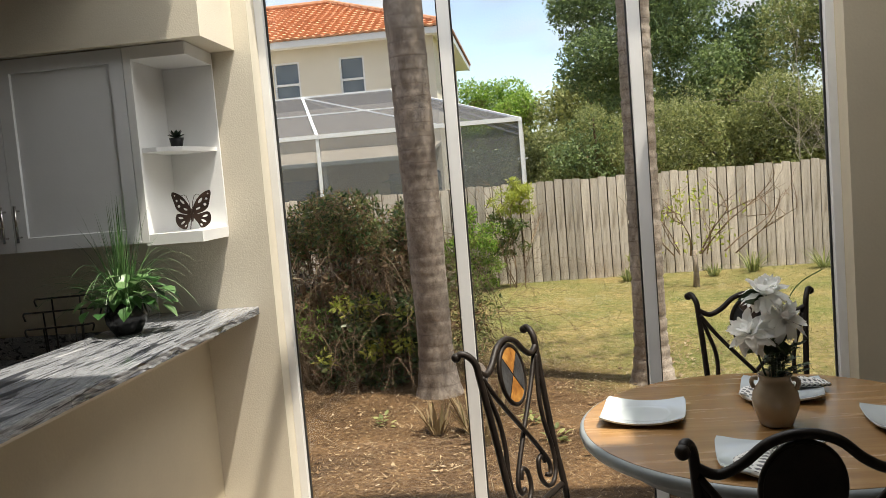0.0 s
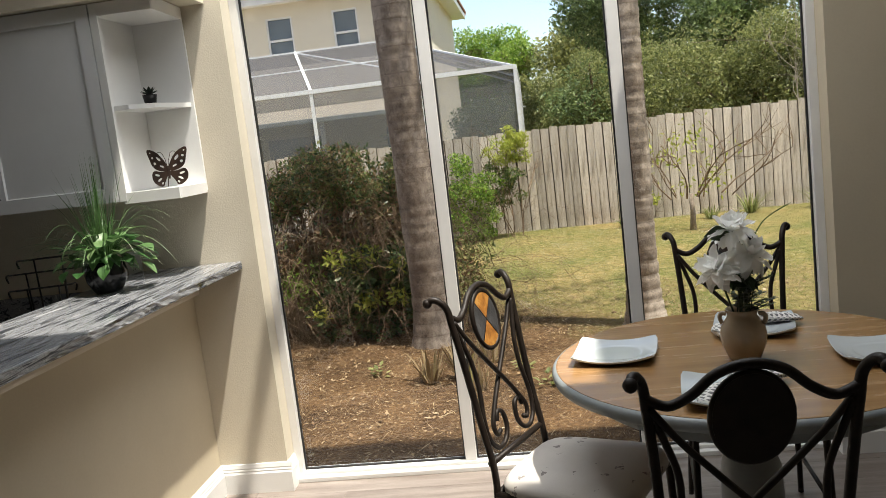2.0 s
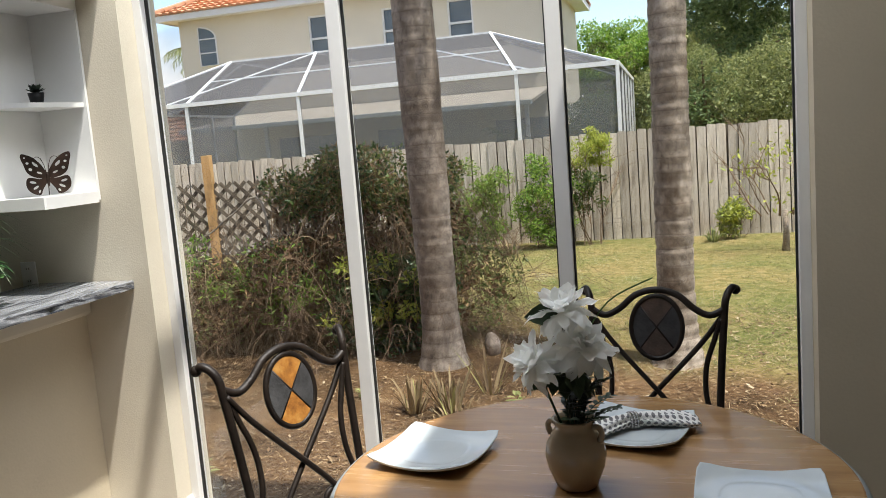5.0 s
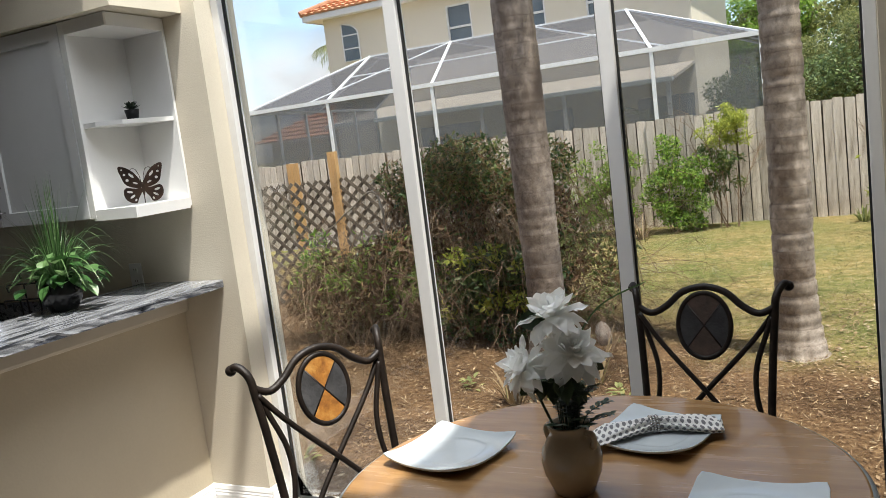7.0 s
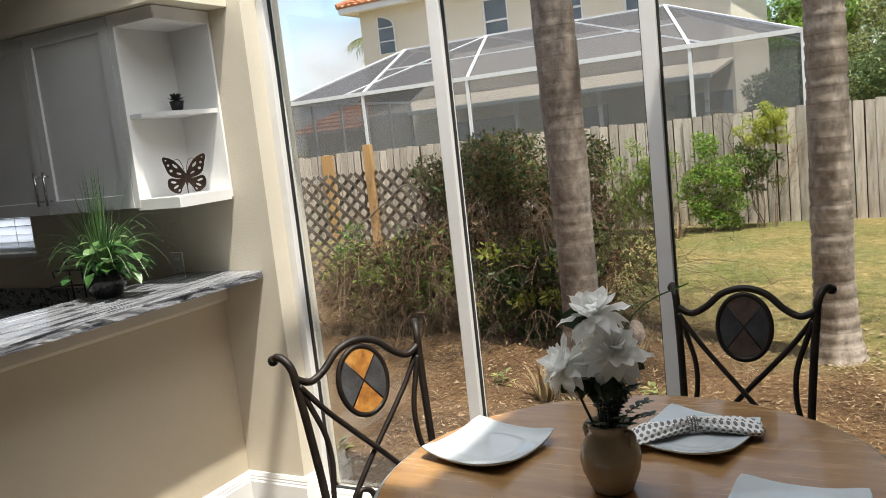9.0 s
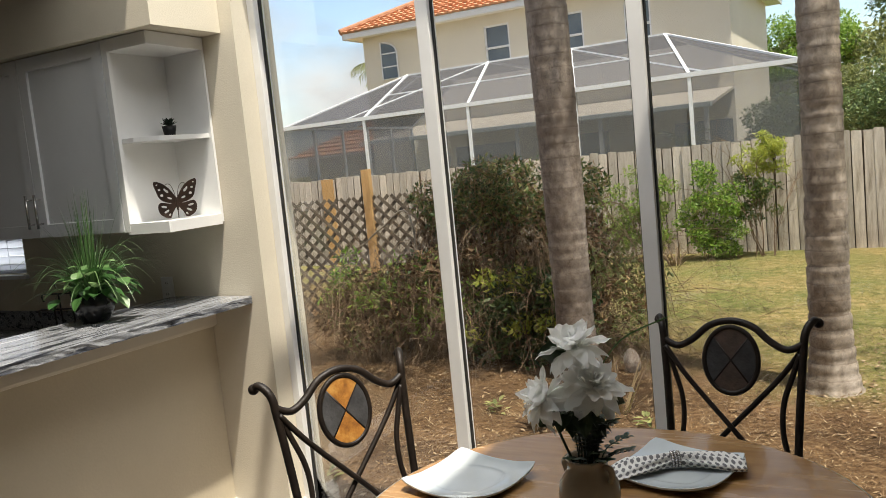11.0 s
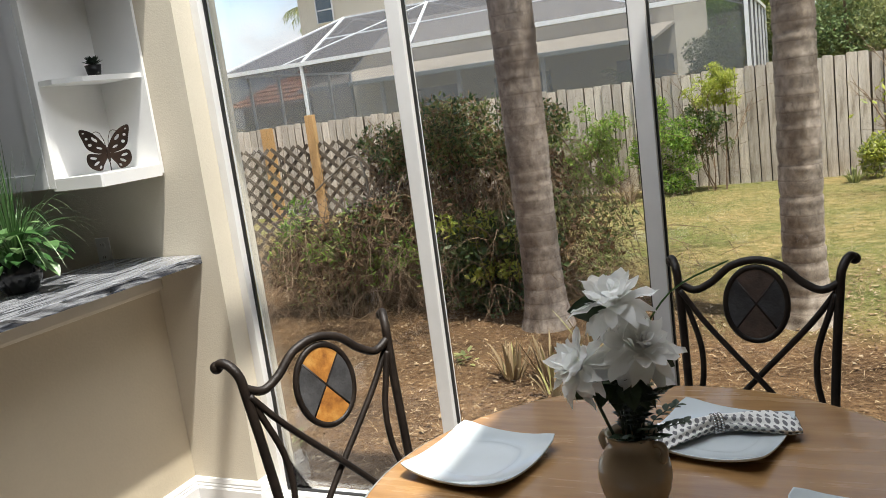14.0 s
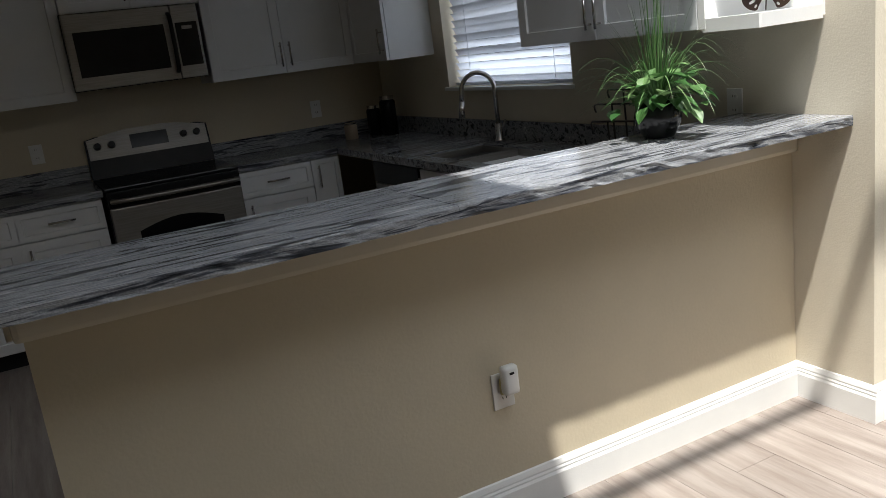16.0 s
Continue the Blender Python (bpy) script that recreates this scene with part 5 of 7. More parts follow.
# ---- napkins with beaded rings ----
def napkin_material():
    ma = material("printed_cotton", [(0.74, 0.73, 0.70), (0.80, 0.79, 0.76)], 0.9, scale=10, bump=0.15, bump_scale=350)
    n, l = ma.node_tree.nodes, ma.node_tree.links
    b = n["Principled BSDF"]
    old = b.inputs["Base Color"].links[0].from_socket
    co = n.new("ShaderNodeTexCoord")
    sp = n.new("ShaderNodeSeparateXYZ")
    l.new(co.outputs["UV"], sp.inputs[0])

    def mth(op, a, bb=None, c=None):
        m = n.new("ShaderNodeMath")
        m.operation = op
        for i, s in enumerate((a, bb, c)):
            if s is None:
                continue
            if isinstance(s, (int, float)):
                m.inputs[i].default_value = s
            else:
                l.new(s, m.inputs[i])
        return m.outputs[0]

    row = mth("FLOOR", mth("MULTIPLY", sp.outputs["Y"], 42.0))
    u = mth("FRACT", mth("MULTIPLY_ADD", sp.outputs["X"], 64.0, mth("MULTIPLY", row, 0.5)))
    v = mth("FRACT", mth("MULTIPLY", sp.outputs["Y"], 42.0))
    du = mth("ABSOLUTE", mth("SUBTRACT", u, 0.5))
    dv = mth("ABSOLUTE", mth("SUBTRACT", v, 0.5))
    lens = mth("ADD", mth("MULTIPLY", du, 1.0), mth("MULTIPLY", mth("MULTIPLY", dv, dv), 1.5))
    spot = mth("LESS_THAN", lens, 0.30)
    mx = n.new("ShaderNodeMixRGB")
    l.new(spot, mx.inputs[0])
    l.new(old, mx.inputs[1])
    mx.inputs[2].default_value = (0.17, 0.165, 0.17, 1)
    l.new(mx.outputs["Color"], b.inputs["Base Color"])
    return ma


M["napkin"] = napkin_material()


def build_napkin():
    nap = thing("napkin", pose(0, 0, 0), "white cotton napkin with grey leaf print in a beaded ring", "napkin", "place settings")
    bm = bmesh.new()
    uv = bm.loops.layers.uv.new("UVMap")
    n, m = 30, 40
    rows, coords = [], {}
    for i in range(n + 1):
        u = i / n * 2 - 1
        w = 0.010 + 0.050 * min(abs(u) * 1.2, 1) ** 0.9 * (1 - 0.35 * max(0, abs(u) - 0.75) / 0.25)
        h = 0.0135 - 0.005 * abs(u)
        ring = []
        for k in range(m):
            a = 2 * math.pi * k / m
            pl = 1 + (0.05 + 0.13 * (1 - abs(u))) * math.sin(a * 7 + u * 2.0)
            x = u * 0.155 + 0.010 * math.cos(a) * abs(u) ** 3
            v = bm.verts.new((x, w * pl * math.cos(a) - 0.028 * u * u, max(h * pl * (1 + math.sin(a)) * (1.15 if abs(u) < 0.8 else 1.0 - 0.8 * (abs(u) - 0.8)), 0)))
            coords[v] = (u * 0.155, a / (2 * math.pi) * 0.26)
            ring.append(v)
        rows.append(ring)
    for a, b in zip(rows, rows[1:]):
        for k in range(m):
            f = bm.faces.new((a[k], a[(k + 1) % m], b[(k + 1) % m], b[k]))
            for lp in f.loops:
                x, y = coords[lp.vert]
                if k == m - 1 and y < 0.01:
                    y = 0.26
                lp[uv].uv = (x, y)
    bm.faces.new(rows[0])
    bm.faces.new(rows[-1][::-1])
    bmesh.ops.recalc_face_normals(bm, faces=bm.faces)
    part("cloth", bm, M["napkin"], nap, smooth=True)
    bm = bmesh.new()
    for r_ in range(3):
        for k in range(18):
            a = 2 * math.pi * (k + 0.5 * (r_ % 2)) / 18
            p = ((r_ - 1) * 0.0075, 0.018 * math.cos(a), 0.0165 + 0.0185 * math.sin(a))
            if p[2] < 0.003:
                continue
            bmesh.ops.create_icosphere(bm, subdivisions=1, radius=0.0045, matrix=Matrix.Translation(p))
    part("ring", bm, M["chrome"], nap, "silver beaded napkin ring", smooth=True)
    return nap


nap = build_napkin()
nap.matrix_basis = pose(0.742, 2.672, TZ + 0.0125, 0, 0, 25)
copy_thing(nap, pose(0.550, 2.072, TZ + 0.0125, 0, 0, 46))

# ---- floor planks ----
y = SOUTH
row = 0
wide, long_ = 0.178, 1.20
while y < NW + 0.13:
    x = WEST - (row * 0.43) % long_
    while x < EAST:
        a, b = max(x, WEST + 0.001), min(x + long_ - 0.0015, EAST - 0.001)
        c = min(y + wide - 0.0015, NW + 0.135)
        if -1.75 < b and a < 2.0 and c > 0.6 and b - a > 0.03 and c - y > 0.02:
            bm = boxes((a, b, y, c, -0.0079, 0.0), bevel=0.0)
            part("plank", bm, M["plank"], floor)
        x += long_
    y += wide
    row += 1
rest = bmesh.new()
y, row = SOUTH, 0
while y < NW + 0.13:
    x = WEST - (row * 0.43) % long_
    while x < EAST:
        a, b = max(x, WEST + 0.001), min(x + long_ - 0.0015, EAST - 0.001)
        c = min(y + wide - 0.0015, NW + 0.135)
        if not (-1.75 < b and a < 2.0 and c > 0.6) and b - a > 0.03 and c - y > 0.02:
            box(rest, a, b, y, c, -0.0079, 0.0)
        x += long_
    y += wide
    row += 1
tagged(part("planks", rest, M["plank"], floor), kind="stuff")

# ---- outdoors ----
GR = -0.12
def ground_material():
    ma = bpy.data.materials.new("yard_ground")
    ma.use_nodes = True
    n, l = ma.node_tree.nodes, ma.node_tree.links
    b = n["Principled BSDF"]
    b.inputs["Roughness"].default_value = 0.95
    b.inputs["Specular IOR Level"].default_value = 0.1
    co = n.new("ShaderNodeTexCoord")

    def ns(scale, detail=6, rough=0.6):
        t = n.new("ShaderNodeTexNoise")
        t.inputs["Scale"].default_value, t.inputs["Detail"].default_value, t.inputs["Roughness"].default_value = scale, detail, rough
        l.new(co.outputs["Object"], t.inputs["Vector"])
        return t

    def ramp(sock, *stops):
        r = n.new("ShaderNodeValToRGB")
        r.color_ramp.elements[0].position, r.color_ramp.elements[0].color = stops[0][0], (*stops[0][1], 1)
        r.color_ramp.elements[1].position, r.color_ramp.elements[1].color = stops[-1][0], (*stops[-1][1], 1)
        for p, c in stops[1:-1]:
            r.color_ramp.elements.new(p).color = (*c, 1)
        l.new(sock, r.inputs["Fac"])
        return r.outputs["Color"]

    mulch = ramp(ns(26, 8, 0.75).outputs["Fac"], (0.30, (0.055, 0.031, 0.016)), (0.5, (0.13, 0.079, 0.042)), (0.62, (0.21, 0.138, 0.075)), (0.75, (0.34, 0.245, 0.14)))
    wide = ramp(ns(1.7, 5, 0.65).outputs["Fac"], (0.35, (0.50, 0.48, 0.46)), (0.65, (1.25, 1.2, 1.12)))
    mw_ = n.new("ShaderNodeMixRGB")
    mw_.blend_type, mw_.inputs[0].default_value = "MULTIPLY", 1.0
    l.new(mulch, mw_.inputs[1])
    l.new(wide, mw_.inputs[2])
    mulch = mw_.outputs["Color"]
    grass = ramp(ns(9, 8, 0.7).outputs["Fac"], (0.30, (0.105, 0.11, 0.042)), (0.5, (0.22, 0.195, 0.085)), (0.64, (0.34, 0.28, 0.15)), (0.78, (0.44, 0.36, 0.22)))
    gw = n.new("ShaderNodeMixRGB")
    gw.blend_type, gw.inputs[0].default_value = "MULTIPLY", 1.0
    l.new(grass, gw.inputs[1])
    l.new(ramp(ns(0.9, 5, 0.65).outputs["Fac"], (0.36, (0.62, 0.74, 0.5)), (0.64, (1.15, 1.0, 0.9))), gw.inputs[2])
    grass = gw.outputs["Color"]
    sep = n.new("ShaderNodeSeparateXYZ")
    l.new(co.outputs["Object"], sep.inputs[0])
    ma1 = n.new("ShaderNodeMath")
    ma1.operation = "MULTIPLY_ADD"
    ma1.inputs[1].default_value = 3.2
    l.new(ns(0.8, 5, 0.6).outputs["Fac"], ma1.inputs[0])
    sx = n.new("ShaderNodeMath")
    sx.operation = "MULTIPLY_ADD"
    sx.inputs[1].default_value = 0.55
    l.new(sep.outputs["X"], sx.inputs[0])
    l.new(sep.outputs["Y"], sx.inputs[2])
    l.new(sx.outputs[0], ma1.inputs[2])
    mr = n.new("ShaderNodeMapRange")
    mr.inputs["From Min"].default_value, mr.inputs["From Max"].default_value = 7.9, 9.1
    l.new(ma1.outputs[0], mr.inputs["Value"])
    mx = n.new("ShaderNodeMixRGB")
    l.new(mr.outputs["Result"], mx.inputs[0])
    l.new(mulch, mx.inputs[1])
    l.new(grass, mx.inputs[2])
    l.new(mx.outputs["Color"], b.inputs["Base Color"])
    bp = n.new("ShaderNodeBump")
    bp.inputs["Strength"].default_value, bp.inputs["Distance"].default_value = 0.8, 0.03
    l.new(ns(38, 6, 0.7).outputs["Fac"], bp.inputs["Height"])
    l.new(bp.outputs["Normal"], b.inputs["Normal"])
    return ma


M["ground"] = ground_material()
bm = bmesh.new()
bmesh.ops.create_grid(bm, x_segments=2, y_segments=2, size=1)
for v in bm.verts:
    v.co = Vector((v.co.x * 2000, v.co.y * 2000, GR))
setting("ground", bm, M["ground"], "backyard of brown mulch and thin yellow-green grass", "ground")


def wobbly_trunk(name, x, y, r0, r1, h, label, lean=(0, 0), ring_depth=0.0028):
    bm = bmesh.new()
    rows, n = int(h / 0.022), 28
    rings = []
    z = 0.0
    ring_gap = 0.0
    for i in range(rows + 1):
        z = h * i / rows
        f = z / h
        flare = 0.07 * math.exp(-z / 0.16)
        base = r0 + (r1 - r0) * f + flare
        ph = (z + 0.05 * noise.noise((x, y, z * 3))) % 0.105 / 0.105
        ridge = ring_depth * (ph - 0.5) - (ring_depth if ph < 0.10 else 0)
        cx, cy = lean[0] * z, lean[1] * z
        ring = []
        for k in range(n):
            a = 2 * math.pi * k / n
            q = noise.noise((math.cos(a) * 1.3 + x, math.sin(a) * 1.3, z * 2.2)) * 0.007 + noise.noise((math.cos(a) * 4, math.sin(a) * 4 + y, z * 9)) * 0.004
            rr = base + ridge + q
            ring.append(bm.verts.new((cx + rr * math.cos(a), cy + rr * math.sin(a), z)))
        rings.append(ring)
    for a, b in zip(rings, rings[1:]):
        for k in range(n):
            bm.faces.new((a[k], a[(k + 1) % n], b[(k + 1) % n], b[k]))
    tree = thing("palm_tree", pose(x, y, GR - 0.02), label, "palm tree", "palms by the window")
    part("trunk", bm, M["bark_dark"] if ring_depth < 0.006 else M["bark"], tree, smooth=True)
    return tree


palm_a = wobbly_trunk("palm", -0.84, 6.42, 0.135, 0.175, 6.5, "grey-brown ringed palm trunk rising from the mulch", (-0.012, 0))
palm_b = wobbly_trunk("palm", 0.845, 6.45, 0.125, 0.118, 6.5, "pale ringed palm trunk at the edge of the grass", (0.006, 0), 0.006)

# fence
fence = thing("fence", pose(0, 13.1, GR), "weathered grey-brown board fence along the yard", "fence")
board_mesh = None
x = -13.0
while x < 9.0:
    if board_mesh is None:
        bm = bmesh.new()
        dog_ear = [(-0.0625, 0), (0.0625, 0), (0.0625, 1.575), (0.055, 1.592), (-0.050, 1.60), (-0.0625, 1.588)]
        near = [bm.verts.new((px, -0.009, pz)) for px, pz in dog_ear]
        far = [bm.verts.new((px, 0.009, pz)) for px, pz in dog_ear]
        bm.faces.new(near)
        bm.faces.new(far[::-1])
        for k in range(6):
            bm.faces.new((near[k], far[k], far[(k + 1) % 6], near[(k + 1) % 6]))
        bmesh.ops.recalc_face_normals(bm, faces=bm.faces)
        ob = part("board", bm, M["fence"], fence)
        board_mesh = ob.data
    else:
        ob = new("board", board_mesh)
        ob.parent = fence
    ob.matrix_basis = pose(x, -0.03 + random.uniform(-0.005, 0.005), random.uniform(-0.03, 0.012), random.uniform(-0.6, 0.6), random.uniform(-0.5, 0.5), random.uniform(-2.0, 2.0))
    x += 0.1385 + random.uniform(-0.004, 0.004)
# narrow boards added on the far side close the gaps, darkened as shade
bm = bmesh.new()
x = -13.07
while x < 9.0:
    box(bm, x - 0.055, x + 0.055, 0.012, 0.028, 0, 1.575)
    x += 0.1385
tagged(part("backing_boards", bm, M["fence_back"], fence, "added backing boards, coloured dark as shade in the gaps"), kind="stuff")
for z in (0.35, 0.85, 1.35):
    part("rail", boxes((-13.1, 9.0, 0.03, 0.07, z - 0.045, z + 0.045)), M["fence"], fence)


def leaves(centers, count, size, aspect=0.45, shell=0.55, droop=0.0, rng=None):
    """Vertices and faces of many small bent leaves spread in ellipsoids (x, y, z, rx, ry, rz)."""
    rng = rng or np.random.default_rng(7)
    c = np.array(centers, float)
    w = c[:, 3] * c[:, 4] * c[:, 5]
    pick = rng.choice(len(c), count, p=w / w.sum())
    d = rng.normal(size=(count, 3))
    d /= np.linalg.norm(d, axis=1)[:, None]
    rad = rng.uniform(shell, 1.05, count) ** 0.7
    p = c[pick, :3] + d * rad[:, None] * c[pick, 3:6]
    ax = rng.normal(size=(count, 3))
    ax[:, 2] -= droop
    ax /= np.linalg.norm(ax, axis=1)[:, None]
    sd = np.cross(ax, rng.normal(size=(count, 3)))
    sd /= np.linalg.norm(sd, axis=1)[:, None]
    nm = np.cross(ax, sd)
    s = size * rng.uniform(0.6, 1.35, count)[:, None]
    v = np.empty((count, 4, 3))
    v[:, 0] = p
    v[:, 1] = p + ax * s * 0.5 + sd * s * aspect * 0.5 + nm * s * 0.08
    v[:, 2] = p + ax * s
    v[:, 3] = p + ax * s * 0.5 - sd * s * aspect * 0.5 + nm * s * 0.08
    idx = np.arange(count)[:, None] * 4
    f = np.concatenate([idx + np.array([[0, 1, 2]]), idx + np.array([[0, 2, 3]])])
    return v.reshape(-1, 3), f


def mesh_object(name, v, f, ma, parent=None, label=""):
    me = bpy.data.meshes.new(name)
    me.from_pydata(v.tolist(), [], f.tolist())
    me.materials.append(ma)
    ob = new(name, me)
    if parent is not None:
        ob.parent = parent
    if label:
        tagged(ob, label)
    return ob


def clumps(cx, cy, cz, rx, ry, rz, n, r, seed):
    rng = random.Random(seed)
    out = []
    while len(out) < n:
        a = Vector((rng.uniform(-1, 1), rng.uniform(-1, 1), rng.uniform(-1, 1)))
        if a.length > 1:
            continue
        k = r * rng.uniform(0.6, 1.3)
        out.append((cx + a.x * rx, cy + a.y * ry, cz + a.z * rz, k, k, k * 0.8))
    return out

# fence: one new board, lattice and its post in front
for x in (-7.88, -7.75):
    part("new_board", boxes((x - 0.062, x + 0.062, -0.062, -0.044, 0, 1.585)), M["new_wood"], fence, "new yellow pine board")
screen = thing("lattice_panel", pose(-4.9, 8.35, GR, 0, 0, 10), "weathered wooden lattice panel with a pine post in the yard", "lattice")
part("post", boxes((0.94, 1.03, -0.05, 0.04, 0, 1.695), bevel=0.004), M["new_wood"], screen, "new yellow pine post")
part("post", boxes((-2.60, -2.51, -0.05, 0.04, 0, 1.695), bevel=0.004), M["new_wood"], screen, "new yellow pine post")
LX0, LX1, LZ0, LZ1 = -2.50, 2.2, 0.03, 1.39
for s in (-1, 1):
    c = LX0 - (LZ1 - LZ0)
    while c < LX1 + (LZ1 - LZ0):
        # a strip at 45 degrees clipped to the panel
        pts = []
        for z in (LZ0, LZ1):
            x = c + s * (z - LZ0) + (LZ1 - LZ0 if s < 0 else 0)
            pts.append((x, z))
        (xa, za), (xb, zb) = pts
        t0, t1 = 0.0, 1.0
        dx = xb - xa
        for lim, sign in ((LX0, 1), (LX1, -1)):
            va, vb = sign * (xa - lim), sign * (xb - lim)
            if va < 0 and vb < 0:
                t0, t1 = 1.0, 0.0
            elif va < 0:
                t0 = max(t0, va / (va - vb))
            elif vb < 0:
                t1 = min(t1, va / (va - vb))
        if t1 - t0 > 0.06:
            a = Vector((xa + dx * t0, 0, za + (zb - za) * t0))
            b = Vector((xa + dx * t1, 0, za + (zb - za) * t1))
            d = (b - a).normalized()
            w = Vector((-d.z, 0, d.x)) * 0.019
            yy = 0.005 * s
            bm = bmesh.new()
            f = [bm.verts.new(p + Vector((0, yy - 0.004, 0))) for p in (a - w, b - w, b + w, a + w)]
            g = [bm.verts.new(p + Vector((0, yy + 0.004, 0))) for p in (a - w, b - w, b + w, a + w)]
            bm.faces.new(f)
            bm.faces.new(g[::-1])
            for i in range(4):
                bm.faces.new((f[i], g[i], g[(i + 1) % 4], f[(i + 1) % 4]))
            part("slat", bm, M["lattice"], screen)
        c += 0.155

# ---- neighbour's house ----
HY = 28.0
house = thing("neighbour_house", pose(0, HY, GR), "cream stucco two-storey house with orange tile roof", "house")
HX0, HX1 = -16.4, -2.9
HZ = 6.75
wins = [(-11.26, -10.29, 5.0, 6.35), (-8.52, -7.60, 5.0, 6.30), (-6.20, -5.33, 5.0, 6.30)]
bm = bmesh.new()
xs = [HX0] + [v for w in wins for v in w[:2]] + [HX1]
for i in range(0, len(xs), 2):
    box(bm, xs[i], xs[i + 1], 0, 0.25, 2.6, HZ)
for a, b, c, d in wins:
    box(bm, a, b, 0, 0.25, 2.6, c)
    box(bm, a, b, 0, 0.25, d, HZ)
box(bm, HX0, HX0 + 0.25, 0.2505, 9, 0, HZ)
box(bm, HX1 - 0.25, HX1, 0.2505, 9, 0, HZ)
box(bm, HX0 + 0.2505, HX1 - 0.2505, 8.75, 9, 0, HZ)
box(bm, HX0, HX1, 0, 0.25, 0, 2.6)
part("wall", bm, M["stucco"], house)
for a, b, c, d in wins:
    w = part("window", boxes((a, a + 0.06, 0.03, 0.12, c, d), (b - 0.06, b, 0.03, 0.12, c, d), (a + 0.06, b - 0.06, 0.03, 0.12, c, c + 0.06), (a + 0.06, b - 0.06, 0.03, 0.12, d - 0.06, d), (a + 0.06, b - 0.06, 0.02, 0.12, (c + d) / 2 - 0.15, (c + d) / 2 - 0.08)), M["alu"], house)
    part("pane", boxes((a + 0.06, b - 0.06, 0.10, 0.11, c + 0.06, d - 0.06)), M["dark_glass"], w)
# arched window
ax0, ax1, az0, az1 = -15.62, -14.92, 5.05, 6.0
bm = bmesh.new()
out = [(ax0, az0), (ax1, az0), (ax1, az1)] + [(ax0 + (ax1 - ax0) * math.cos(radians(t)), az1 + (ax1 - ax0) * 0.62 * math.sin(radians(t))) for t in range(15, 91, 15)]
f = [bm.verts.new((x, -0.03, z)) for x, z in out]
g = [bm.verts.new((x, 0.01, z)) for x, z in out]
bm.faces.new(f)
for i in range(len(f)):
    bm.faces.new((f[i], g[i], g[(i + 1) % len(f)], f[(i + 1) % len(f)]))
bmesh.ops.recalc_face_normals(bm, faces=bm.faces)
w = part("window", bm, M["dark_glass"], house, "quarter-arched window")
bm = tube(bmesh.new(), [(x, -0.04, z) for x, z in out], 0.035, 4, closed=True)
tube(bm, [(ax0, -0.045, az0 + 0.45), (ax1, -0.045, az0 + 0.45)], 0.03, 4)
tube(bm, [(ax0, -0.045, az1), (ax1, -0.045, az1)], 0.03, 4)
part("frame", bm, M["alu"], w)
part("fascia", boxes((HX0 - 0.55, HX1 + 0.55, -0.57, -0.51, HZ - 0.05, HZ + 0.17), (HX0 - 0.57, HX0 - 0.51, -0.51, 9.55, HZ - 0.05, HZ + 0.17), (HX1 + 0.51, HX1 + 0.57, -0.51, 9.55, HZ - 0.05, HZ + 0.17), (HX0 - 0.51, HX1 + 0.51, -0.51, 9.55, HZ - 0.02, HZ)), M["alu"], house, "white eaves board")


def tile_slope(a, b, c, d, rows_n):
    """Barrel tiles on a roof slope: eave from a to b, ridge from d to c."""
    a, b, c, d = (Vector(p) for p in (a, b, c, d))
    bm = bmesh.new()
    nrm = (b - a).cross(d - a).normalized()
    if nrm.z < 0:
        nrm = -nrm
    for r_ in range(rows_n):
        lines = []
        for t, lift in ((r_ / rows_n, 0.075), ((r_ + 1.0) / rows_n, 0.0)):
            p, q = a.lerp(d, t), b.lerp(c, t)
            eave = b - a
            n_ = max(int((q - p).length / 0.06), 2)
            line = []
            for k in range(n_ + 1):
                v = p.lerp(q, k / n_)
                u = (v - a).dot(eave.normalized())
                line.append((v, u, lift))
            lines.append(line)
        n_ = max(len(lines[0]), len(lines[1]))
        p0, q0, p1, q1 = lines[0][0][0], lines[0][-1][0], lines[1][0][0], lines[1][-1][0]
        prev = None
        en = (b - a).normalized()
        for k in range(n_):
            row_v = []
            for (p, q, lift) in ((p0, q0, 0.075), (p1, q1, 0.0)):
                v = p.lerp(q, k / (n_ - 1))
                u = (v - a).dot(en)
                row_v.append(bm.verts.new(v + nrm * (lift + 0.05 * abs(math.sin(u * math.pi / 0.30)))))
            front = bm.verts.new(row_v[0].co - nrm * 0.075)
            if prev:
                bm.faces.new((prev[0], row_v[0], row_v[1], prev[1]))
                bm.faces.new((prev[2], front, row_v[0], prev[0]))
            prev = (row_v[0], row_v[1], front)
    return bm


E0 = HZ + 0.14
RX0, RX1, RY, RZ = -12.6, -7.4, 4.5, HZ + 2.35
ex0, ex1, ey0, ey1 = HX0 - 0.6, HX1 + 0.6, -0.6, 9.6
for quad in (((ex0, ey0, E0), (ex1, ey0, E0), (RX1, RY, RZ), (RX0, RY, RZ)), ((ex1, ey0, E0), (ex1, ey1, E0), (RX1, RY, RZ), (RX1, RY - 0.01, RZ)), ((ex0, ey1, E0), (ex0, ey0, E0), (RX0, RY, RZ), (RX0, RY + 0.01, RZ)), ((ex1, ey1, E0), (ex0, ey1, E0), (RX0, RY, RZ), (RX1, RY, RZ))):
    part("roof", tile_slope(*quad, 16), M["roof"], house, "orange clay barrel tiles")
bm = bmesh.new()
